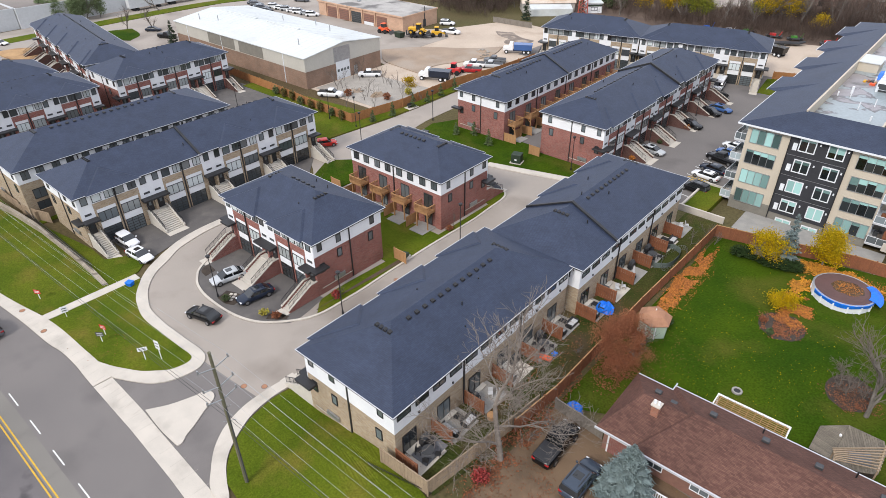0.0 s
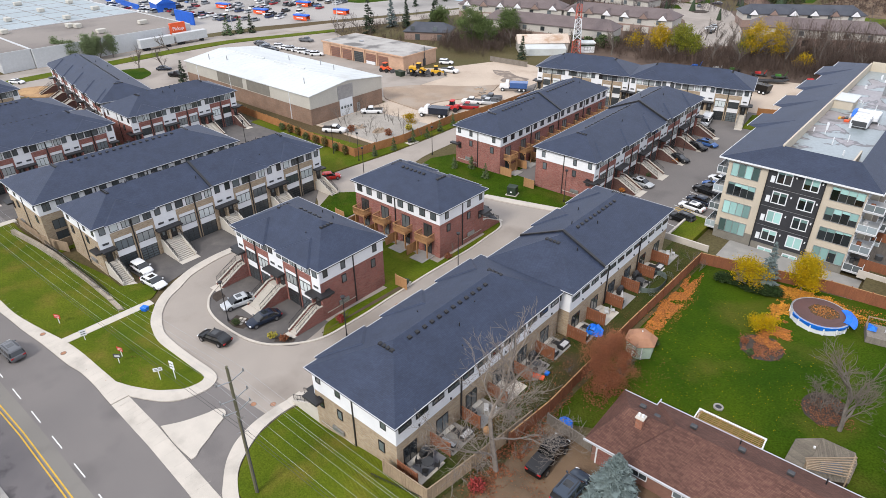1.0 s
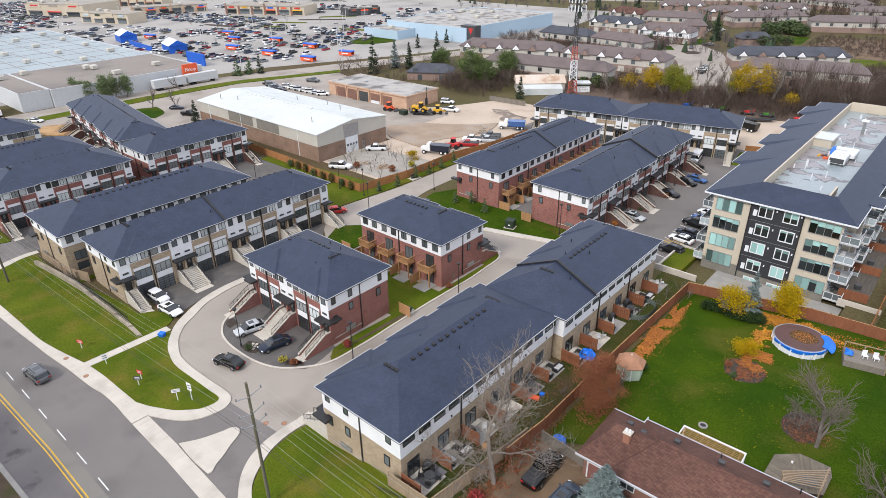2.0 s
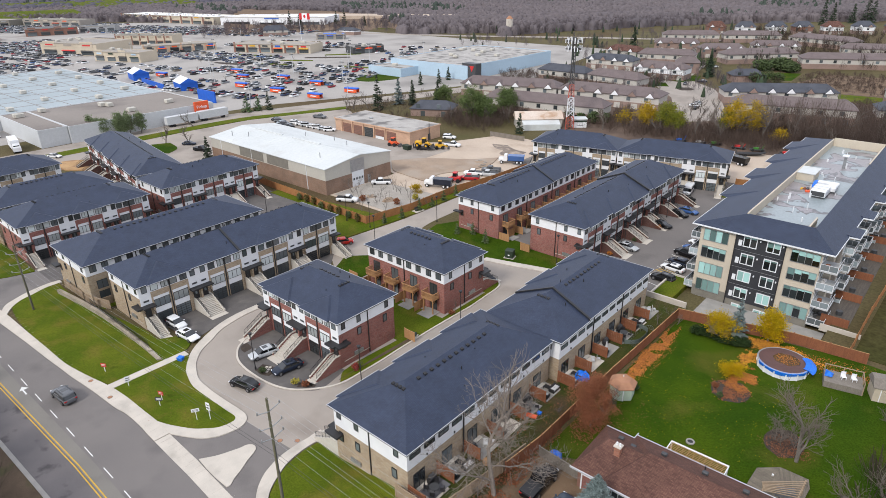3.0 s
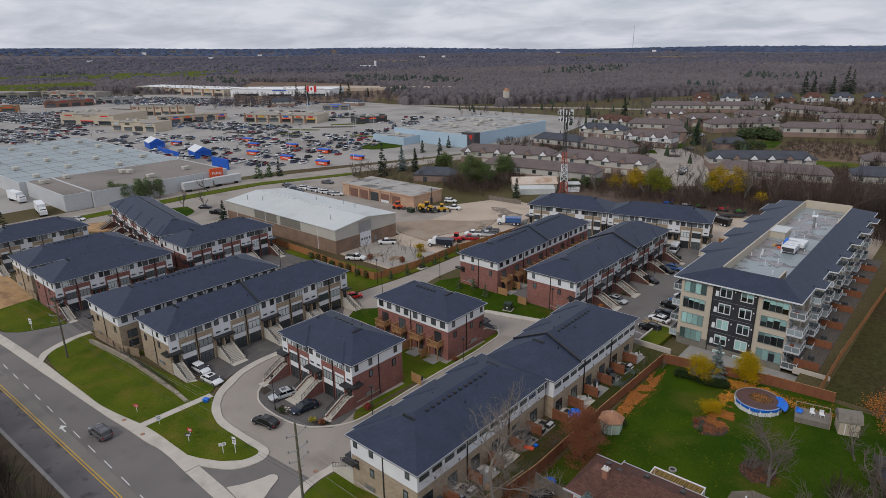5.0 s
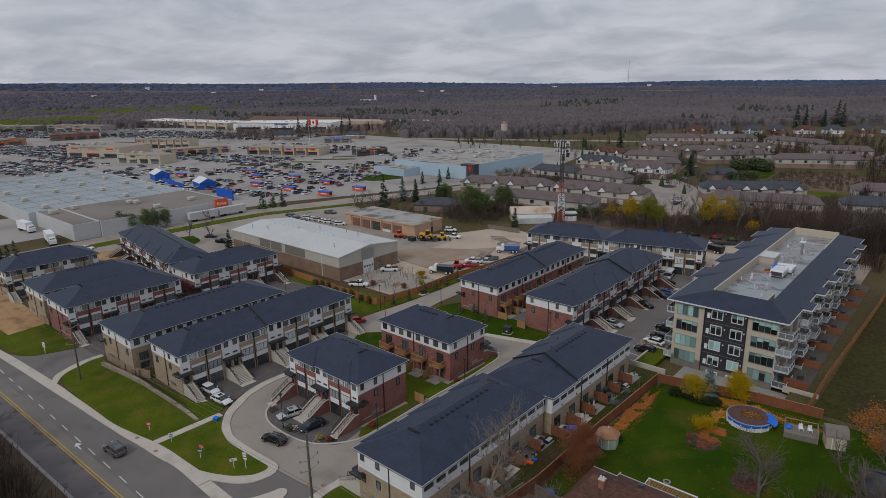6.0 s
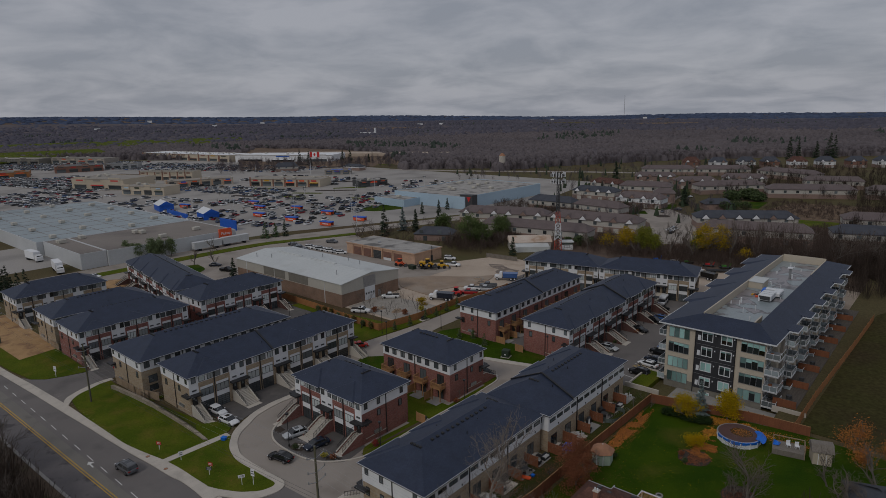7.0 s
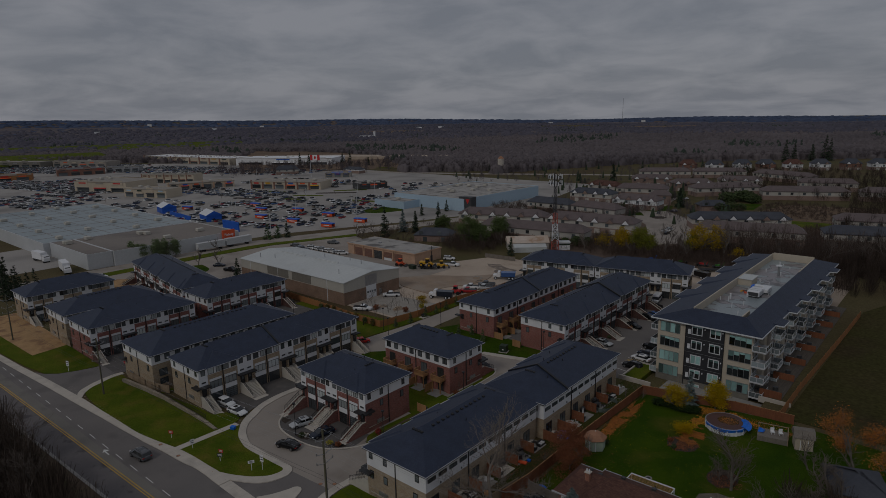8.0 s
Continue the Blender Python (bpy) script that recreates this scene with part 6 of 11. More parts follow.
# ---- warehouse and depot ----
def warehouse():
    h = thing("warehouse", -116.2, 85.2, 0, 0, "long brick warehouse with pale siding and white roof", "warehouse")
    L, D = 56.5, 23.6
    part("brick_base", Geo().box(-L, 0, -0.3, 0, D, 3.9), M["wh_brick"], h)
    zr = 8.4
    g = Geo()
    prof = [(-0.05, 3.9), (D + 0.05, 3.9), (D + 0.05, 7.0), (D / 2, zr), (-0.05, 7.0)]
    g.loft([[(-L - 0.05, y, z) for y, z in prof], [(0.05, y, z) for y, z in prof]])
    part("metal_siding", g, M["metal_wall"], h)
    g = Geo()
    prof = [(-0.35, 6.95), (D / 2, zr + 0.02), (D + 0.35, 6.95), (D + 0.35, 7.12), (D / 2, zr + 0.2), (-0.35, 7.12)]
    g.loft([[(-L - 0.3, y, z) for y, z in prof], [(0.3, y, z) for y, z in prof]])
    part("roof", g, M["metal_roof"], h)
    for k in range(57):
        x = -L + k
        if k % 2 == 0:
            for s in (0, 1):
                q = [(x, -0.36, 7.13), (x + 0.06, -0.36, 7.13), (x + 0.06, D / 2, zr + 0.22), (x, D / 2, zr + 0.22)] if s == 0 else [(x, D / 2, zr + 0.22), (x + 0.06, D / 2, zr + 0.22), (x + 0.06, D + 0.36, 7.13), (x, D + 0.36, 7.13)]
                placed("roof_rib", shared(("roof_rib", s), lambda: Geo().loft([[(a - x, b, c - 0.05) for a, b, c in q], [(a - x, b, c + 0.006) for a, b, c in q]]), M["metal_roof"]), h, x, 0, 0)
    part("ridge_vent", Geo().box(-L + 8, D / 2 - 0.3, zr + 0.1, -L + 22, D / 2 + 0.3, zr + 0.5).box(-L + 27, D / 2 - 0.3, zr + 0.1, -L + 40, D / 2 + 0.3, zr + 0.5), M["metal_roof"], h)
    d = part("loading_door", Geo().box(0.0, 9.0, 0, 0.12, 13.2, 4.2), M["gutter"], h, "white sectional loading door")
    for i in range(4):
        part("door_window", Geo().box(0.12, 9.3 + i * 1.0, 1.8, 0.15, 9.9 + i * 1.0, 2.4), M["glass"], d)
    part("side_door", Geo().box(0.0, 14.6, 0, 0.1, 15.6, 2.2), M["steel"], h)
    part("siding_patch", Geo().box(0.06, 8.6, 4.2, 0.09, 13.6, 7.6), M["steel"], h)
    for x, w in ((-40, 12), (-26, 10)):
        part("stained_siding", Geo().box(x, -0.12, 4.1, x + w, -0.05, 6.8), M["taupe"], h)
    for x in (-L + 6, -34, -8):
        part("downspout", Geo().box(x, -0.14, 0, x + 0.16, 0, 6.9), M["gutter"], h)
    for x, y in ((-50, 4), (-44, 6), (-12, 18), (-20, 20), (-8, 5), (-30, 17)):
        part("flue", Geo().tube((x, y, 7.2), (x, y, 9.2), 0.12, n=6), M["steel"], h)


warehouse()


def depot():
    h = thing("depot", -172.6, 135.4, 0, 0.6, "peach blockwork garage depot with brown roller doors", "garage building")
    L, D, H = 38.2, 15.4, 4.15
    part("wall", Geo().box(0, 0, -0.3, L, D, H), M["peach_block"], h)
    part("roof", Geo().box(-0.3, -0.4, H, L + 0.3, D + 0.3, H + 0.4), M["peach_block"], h)
    part("roof_deck", Geo().box(0, -0.1, H + 0.39, L, D, H + 0.44), M["flat_roof"], h, "mottled grey gravel roof")
    part("roof_hatch", Geo().bevel_box(12, 6, H + 0.44, 13.2, 7, H + 0.9, 0.05), M["steel"], h)
    for k in range(5):
        x = 4.4 + k * 5.7
        dr = part("roller_door", Geo().box(x, -0.12, 0, x + 4.4, 0.0, 3.3), M["glass"] if k == 2 else M["brown_brick"], h)
        for i in range(1, 6):
            part("slat", Geo().box(x, -0.15, i * 0.55, x + 4.4, -0.12, i * 0.55 + 0.06), M["charcoal"], dr)
        if k == 3:
            part("white_panel", Geo().box(x + 0.1, -0.18, 0.0, x + 4.3, -0.15, 1.0), M["gutter"], dr)
        part("pier", Geo().box(x - 0.9, -0.35, 0, x - 0.4, 0.0, H), M["peach_block"], h)
    part("side_door", Geo().box(L, 9, 0, L + 0.08, 10.2, 2.2), M["charcoal"], h)
    part("flue", Geo().tube((L + 0.2, 9.5, 0.0), (L + 0.2, 9.5, H + 1.8), 0.12, n=6), M["charcoal"], h)


depot()
tin = thing("tin_shed", -120.8, 178.4, 0, 42, "long shed with rust-streaked tin roof", "shed")
part("wall", Geo().box(0, 0, -0.3, 17, 8, 3.2), M["far_wall"], tin)
part("roof", Geo().loft([[(-0.4, y, z) for y, z in ((-0.4, 3.1), (8.4, 3.1), (4, 5.4))], [(17.4, y, z) for y, z in ((-0.4, 3.1), (8.4, 3.1), (4, 5.4))]]), M["rust_roof"], tin)
part("lean_to", Geo().loft([[(2, -4.2, -0.3), (2, -0.1, -0.3), (2, -0.1, 2.9), (2, -4.2, 2.1)], [(15.6, -4.2, -0.3), (15.6, -0.1, -0.3), (15.6, -0.1, 2.9), (15.6, -4.2, 2.1)]]), M["metal_roof"], tin, "white metal lean-to")
gh = thing("site_hut", -104.6, 191.5, 0, 40, "small white site hut with green trim", "hut")
part("wall", Geo().box(0, 0, -0.2, 5, 4, 3.0), M["white"], gh)
part("roof", Geo().bevel_box(-0.3, -0.3, 3.0, 5.3, 4.3, 3.3, 0.05), M["metal_roof"], gh)
part("band", Geo().box(-0.06, -0.06, 2.1, 5.06, -0.01, 2.7), M["green_box"], gh, "green band under the eave")
part("window", Geo().bars(2.2, 1.1, 0.1, 2, 1, -0.08, -0.02), M["charcoal"], gh).location = (2.5, 0, 0.8)

# ---- bungalow and its garden ----
def bungalow():
    z = 1.5
    h = thing("bungalow", -14.2, 37.2, z, 1.0, "brick bungalow with brown shingle roof and white eaves", "house")
    part("wall", Geo().box(0.3, 0.4, -0.5, 25.2, 8.2, 2.75), M["brown_brick"], h)
    part("garage_wing", Geo().box(0.3, 0.2, -0.5, 3.2, 7.4, 2.7), M["brown_brick"], h)
    g = Geo().hip(3.2, -0.6, 27.0, 8.7, 3.0, 5.5, (True, False), 0.18, 3.2)
    part("roof", g, M["brown_shingle"], h)
    g = Geo().hip(-0.35, -0.35, 9.0, 8.1, 2.95, 5.1, (True, True), 0.18, 2.2)
    part("wing_roof", g, M["brown_shingle"], h)
    part("eaves_gutter", Geo().box(3.2, -0.75, 2.82, 27, -0.6, 3.02).box(3.2, 8.7, 2.82, 27, 8.82, 3.02).box(-0.45, -0.48, 2.77, 3.3, -0.35, 2.97).box(-0.3, 8.1, 2.77, 3.2, 8.22, 2.97).box(3.1, 8.2, 2.82, 3.2, 9.2, 3.02), M["eave"], h, "off-white eaves gutter")
    c = part("chimney", Geo().box(3.1, 2.5, 3.4, 3.75, 3.15, 5.6), M["chimney_brick"], h, "orange-red brick chimney")
    part("chimney_cap", Geo().bevel_box(3.0, 2.4, 5.6, 3.85, 3.25, 5.72, 0.03), M["concrete"], c)
    for x in (3.24, 3.6):
        part("flue_pot", Geo().tube((x, 2.82, 5.72), (x, 2.82, 6.05), 0.12, 0.1, 10), M["gutter"], c)
    for x, y in ((2.3, 5.3), (3.9, 4.9), (7.2, 5.2), (11.5, 5.2), (15.5, 5.2), (20, 5.2), (24, 5.2)):
        zz = 3.0 + 2.5 * (1 - abs(y - 4.25) / 4.85) if x > 4 else 4.4
        part("roof_vent", Geo().bevel_box(x, y, zz - 0.1, x + 0.6, y + 0.45, zz + 0.18, 0.05), M["charcoal"], h)
    for x, y in ((11.3, 7.4), (18.4, 7.6)):
        part("vent_pipe", Geo().tube((x, y, 3.5), (x, y, 4.3), 0.07, n=6), M["black"], h)
    part("garage_door", Geo().box(0.9, 0.1, -0.2, 3.0, 0.2, 2.1), M["red_brick"], h)
    part("door_trim", Geo().box(0.75, 0.05, -0.2, 0.9, 0.2, 2.3).box(0.9, 0.05, 2.1, 3.0, 0.2, 2.3), M["white"], h)
    for x in (5.0, 9.0, 13.5, 18.0):
        window(h, x, 0.36, 0.9, 1.6, 1.3, bars=2, frame_mat="gutter")
    # porch railing along the front
    rail = part("porch_rail", Geo().box(5.4, -1.75, 0.85, 14, -1.65, 0.95).box(5.4, -1.75, 0.1, 14, -1.65, 0.18), M["white"], h, "white porch railing")
    for k in range(44):
        placed("baluster", shared(("baluster",), lambda: Geo().box(-0.035, -0.03, 0.18, 0.035, 0.03, 0.85), M["white"]), rail, 5.5 + k * 0.195, -1.7, 0)
    part("porch_floor", Geo().box(5.2, -1.8, -0.5, 14.2, 0.4, 0.05), M["greywood"], h)
    # trellis canopy over the back eaves
    tr = part("trellis", Geo().box(6.6, 8.85, 2.95, 6.7, 10.3, 3.05).box(12.9, 8.85, 2.95, 13.0, 10.3, 3.05).box(6.6, 10.2, 2.95, 13.0, 10.35, 3.07), M["white"], h, "slatted trellis canopy on the back eaves")
    for k in range(5):
        part("slat", Geo().box(6.7, 8.95 + k * 0.26, 2.98, 12.9, 9.0 + k * 0.26, 3.03), M["newwood"], tr)
    for k in range(10):
        part("cross_slat", Geo().box(6.95 + k * 0.62, 8.85, 3.03, 7.0 + k * 0.62, 10.2, 3.07), M["newwood"], tr)
    for x in (6.7, 12.9):
        part("trellis_post", Geo().box(x - 0.06, 10.2, -0.5, x + 0.06, 10.32, 2.95), M["white"], h)


bungalow()


def garden_shed(name, x, y, rz, wall, roof, label, w=3.0, d=3.0, hz=2.0, hexagon=False):
    s = thing(name, x, y, 1.52, rz, label, "shed")
    if hexagon:
        ring = lambda r, z: [(r * math.cos(math.pi / 3 * k + math.pi / 6), r * math.sin(math.pi / 3 * k + math.pi / 6), z) for k in range(6)]
        part("wall", Geo().loft([ring(w * 0.5, 0), ring(w * 0.5, hz)]), wall, s)
        part("roof", Geo().loft([ring(w * 0.5 + 0.1, hz - 0.12), ring(w * 0.5 + 0.28, hz - 0.14), ring(w * 0.5 + 0.28, hz - 0.06), ring(w * 0.34, hz + 0.62), ring(0.06, hz + 0.95)]), roof, s)
        part("corner_trim", Geo().tube((0, 0, hz + 0.9), (0, 0, hz + 1.15), 0.09, 0.03, 6), M["white"], s)
        dr = part("door", Geo().box(-0.45, -w * 0.433 - 0.06, 0.05, 0.45, -w * 0.433 + 0.04, 1.75), wall, s)
        part("door_trim", Geo().box(-0.55, -w * 0.433 - 0.08, 0.0, -0.45, -w * 0.433, 1.85).box(0.45, -w * 0.433 - 0.08, 0, 0.55, -w * 0.433, 1.85), M["white"], dr)
        return s
    part("wall", Geo().box(-w / 2, -d / 2, 0, w / 2, d / 2, hz), wall, s)
    part("roof", Geo().loft([[(sx * (w / 2 + 0.25), -d / 2 - 0.25, hz - 0.1), (sx * (w / 2 + 0.25), d / 2 + 0.25, hz - 0.1), (sx * (w / 2 + 0.25), d / 4, hz + 0.95), (sx * (w / 2 + 0.25), -d / 4, hz + 0.95)][::1] for sx in (-1, 1)]), roof, s)
    dr = part("door", Geo().box(-0.5, -d / 2 - 0.05, 0.05, 0.5, -d / 2, 1.8), wall, s)
    part("door_trim", Geo().box(-0.6, -d / 2 - 0.07, 0.0, -0.5, -d / 2, 1.9).box(0.5, -d / 2 - 0.07, 0, 0.6, -d / 2, 1.9), M["white"], dr)
    window(s, w / 2 + 0.02, 0.3, 0.9, 0.7, 0.6, 90, bars=2, frame_mat="white")
    return s


M["mint"] = mat("pale_green_paint", (0.42, 0.50, 0.40), (0.36, 0.44, 0.36), scale=1.0, rough=0.7, fine=8, grain=0.1)
M["salmon"] = mat("faded_salmon_shingles", (0.38, 0.20, 0.12), (0.30, 0.15, 0.09), scale=1.0, rough=0.9, fine=10, grain=0.15)
garden_shed("garden_shed", -17.6, 55.6, 12, M["mint"], M["salmon"], "pale green six-sided garden shed with salmon roof", 3.4, 3.4, 2.0, True)
garden_shed("playhouse", 8.8, 77.0, 20, M["beige"], M["greywood"], "beige playhouse with grey roof beside the fence", 2.6, 2.6, 2.3)


def clipped(poly, u, lo, hi):
    """The piece of a convex outline between two lines across direction u."""
    for sign, lim in ((1, lo), (-1, -hi)):
        out = []
        for p, q in zip(poly, poly[1:] + poly[:1]):
            dp, dq = sign * (p[0] * u[0] + p[1] * u[1]) - lim, sign * (q[0] * u[0] + q[1] * u[1]) - lim
            if dp >= 0:
                out.append(p)
            if dp * dq < 0:
                f = dp / (dp - dq)
                out.append((p[0] + (q[0] - p[0]) * f, p[1] + (q[1] - p[1]) * f))
        poly = out
    return poly


def garden_deck():
    g = thing("garden_deck", 2.6, 51.3, 1.95, 0, "weathered grey-brown timber garden deck with a pergola", "deck")
    left = [(-2.2, -2.4), (-0.4, -2.5), (-0.1, 2.8), (-2.1, 1.0)]
    right = [(-0.38, -2.5), (1.7, -2.4), (3.1, -1.6), (3.2, 1.4), (2.8, 2.8), (-0.08, 2.8)]
    part("deck_frame", Geo().prism([(-2.15, -2.35), (1.65, -2.35), (3.05, -1.55), (3.1, 1.4), (2.7, 2.7), (-0.15, 2.7), (-2.05, 0.95)], -0.8, 0.2), M["mulch"], g, "dark frame under the boards")
    for poly, a in ((left, 78), (right, 20)):
        u = (math.cos(radians(a)), math.sin(radians(a)))
        d = [p[0] * u[0] + p[1] * u[1] for p in poly]
        lo = min(d)
        while lo < max(d) - 0.05:
            piece = clipped(poly, u, lo + 0.008, min(lo + 0.2, max(d)) - 0.008)
            if len(piece) > 2:
                part("plank", Geo().prism(piece, 0.2, 0.25), M["deck_wood"], g)
            lo += 0.2
    part("lamp_cap", Geo().bevel_box(-0.5, 0.8, 0.25, -0.3, 1.0, 0.45, 0.03), M["white"], g)
    for k in range(8):
        x = k * 0.32
        part("pergola_slat", Geo().loft([[(-0.7 + x * 0.2, -3.4 - k * 0.16, z), (-0.65 + x * 0.2, -3.46 - k * 0.16, z), (2.95 - x * 0.02, -0.36 - k * 0.42, z), (2.9 - x * 0.02, -0.3 - k * 0.42, z)] for z in (2.36, 2.44)]), M["oldwood"], g)
    part("pergola_beam", Geo().box(2.7, -3.5, 2.24, 2.82, -0.1, 2.36), M["oldwood"], g)
    part("pergola_beam", Geo().loft([[(-0.55, -3.2, z), (-0.45, -3.2, z), (-0.2, -4.7, z), (-0.3, -4.7, z)] for z in (2.24, 2.36)]), M["oldwood"], g)
    for x, y in ((2.76, -0.2), (2.76, -3.4), (-0.48, -3.3), (-0.28, -4.6)):
        part("pergola_post", Geo().box(x - 0.06, y - 0.06, -0.7, x + 0.06, y + 0.06, 2.24), M["oldwood"], g)
    b = thing("garden_bench", 4.0, 50.0, 2.2, 30, "bench under a grey cover beneath the pergola", "bench")
    part("cover", Geo().loft([[(-1.0, -0.35, 0), (1.0, -0.35, 0), (1.0, 0.4, 0), (-1.0, 0.4, 0)], [(-0.95, -0.3, 0.5), (0.95, -0.3, 0.45), (0.95, 0.1, 0.5), (-0.95, 0.1, 0.5)], [(-0.9, 0.05, 0.9), (0.9, 0.05, 0.85), (0.9, 0.3, 0.9), (-0.9, 0.3, 0.9)]]), M["slate"], b)


garden_deck()


def pool():
    p = thing("swimming_pool", -3.0, 76.0, 1.52, 8, "round above-ground pool with brown leaf-filled cover", "swimming pool")
    n = 28
    ring = lambda r, z: [(r * math.cos(2 * math.pi * i / n), r * math.sin(2 * math.pi * i / n), z) for i in range(n)]
    part("pool_wall", Geo().loft([ring(3.3, 0), ring(3.3, 1.2)]), M["gutter"], p, "white ribbed pool wall")
    part("rim", Geo().loft([ring(3.3, 1.1), ring(3.42, 1.2), ring(3.25, 1.27), ring(3.15, 1.2)]), M["steel"], p)
    part("blue_skirt", Geo().loft([[(r * math.cos(a), r * math.sin(a), z) for r, z in ((3.36, 0.72 + 0.1 * math.sin(5 * a)), (3.44, 1.2), (3.2, 1.26), (3.3, 1.1))] for a in (radians(-150 + 9 * i) for i in range(20))]), M["tarp"], p, "blue tarpaulin edge hanging over the wall")
    part("water_pool", Geo().loft([[(0.35 + (1.75 + 0.2 * math.sin(3.1 * i)) * math.cos(2 * math.pi * i / 18), 0.35 + (1.5 + 0.15 * math.sin(2.3 * i)) * math.sin(2 * math.pi * i / 18), z) for i in range(18)] for z in (1.05, 1.232)]), M["puddle"], p, "dark leaf-filled puddle on the cover")
    part("cover", Geo().loft([ring(3.28, 1.22), ring(3.0, 1.27), ring(1.6, 1.12), ring(0.4, 1.02)]), M["pool_cover"], p, "brown sagging winter cover")
    lv, rl = Geo(), random.Random(41)
    for _ in range(260):
        a, q = rl.uniform(0, 6.283), 1.5 * math.sqrt(rl.random()) * rl.uniform(0.6, 1.1)
        c, u = Vector((0.35 + 1.1 * q * math.cos(a), 0.35 + q * math.sin(a), 1.245)), Vector((rl.uniform(-1, 1), rl.uniform(-1, 1), 0)).normalized() * 0.085
        lv.poly([c - u, c + Vector((u.y, -u.x, 0.01)) * 0.7, c + u, c + Vector((-u.y, u.x, 0.0)) * 0.7])
    part("wet_leaves", lv, M["orange_leaf"], p, "wet orange leaves lying on the cover")
    part("tarp_flap", Geo().loft([[(r * math.cos(a), r * math.sin(a), z + 0.05 * math.sin(9 * a)) for r, z in ((2.75, 1.33), (3.5, 1.36), (4.15, 1.02), (4.1, 0.97), (3.45, 1.3), (2.75, 1.29))] for a in (radians(-22 + 6 * i) for i in range(11))]), M["tarp"], p, "blue tarpaulin lapped over the rim")
    for i in range(14):
        a = 2 * math.pi * i / 14
        placed("rib", shared(("pool_rib",), lambda: Geo().box(-0.05, -0.08, 0, 0.08, 0.08, 1.15), M["white"]), p, 3.32 * math.cos(a), 3.32 * math.sin(a), 0, math.degrees(a))
    dk = thing("pool_deck", 2.6, 76.8, 1.52, 12, "grey timber pool deck with blue tarpaulin", "deck")
    part("deck", Geo().box(-0.6, -2.0, 0, 4.0, 1.2, 0.95), M["greywood"], dk)
    part("deck_rail", Geo().box(-0.6, 1.1, 1.8, 4.0, 1.2, 1.9).box(3.9, -2.0, 1.8, 4.0, 1.1, 1.9), M["oldwood"], dk)
    for x, y in ((-0.5, 1.15), (1.7, 1.15), (3.95, 1.15), (3.95, -0.5), (3.95, -1.95)):
        part("rail_post", Geo().box(x - 0.06, y - 0.06, 0, x + 0.06, y + 0.06, 1.8), M["oldwood"], dk)
    t = thing("tarpaulin", 2.2, 76.0, 2.48, 10, "crumpled bright blue tarpaulin on the pool deck", "tarpaulin")
    part("sheet", Geo().faces([(0, 0, 0.05), (0.9, -0.2, 0.2), (1.1, 1.1, 0.1), (0.1, 1.3, 0.35), (0.5, 0.5, 0.6)], [(0, 1, 4), (1, 2, 4), (2, 3, 4), (3, 0, 4), (3, 2, 1, 0)]), M["tarp"], t)
    for k in range(2):
        s = thing("sun_chair", 4.3 + k * 1.2, 76.8 + k * 0.3, 2.48, 30, "white plastic chair on the pool deck", "chair", "chairs on the pool deck")
        part("seat", Geo().box(-0.3, -0.3, 0.35, 0.3, 0.3, 0.42), M["white"], s)
        part("backrest", Geo().box(-0.3, 0.25, 0.42, 0.3, 0.32, 1.0), M["white"], s)
        for dx in (-0.26, 0.26):
            for dy in (-0.26, 0.26):
                part("leg", Geo().box(dx - 0.03, dy - 0.03, 0, dx + 0.03, dy + 0.03, 0.35), M["white"], s)


pool()
fp = thing("fire_pit", -7.0, 52.3, 1.56, 0, "round stone fire pit on the lawn", "fire pit")
for k in range(12):
    a = 2 * math.pi * k / 12
    placed("stone", shared(("pit_stone",), lambda: Geo().bevel_box(-0.12, -0.09, 0, 0.12, 0.09, 0.22, 0.03), M["slab"]), fp, 0.42 * math.cos(a), 0.42 * math.sin(a), 0, math.degrees(a) + 90)
part("ash_bowl", Geo().loft([[(0.33 * math.cos(2 * math.pi * i / 12), 0.33 * math.sin(2 * math.pi * i / 12), z) for i in range(12)] for z in (0, 0.12)]), M["black"], fp)


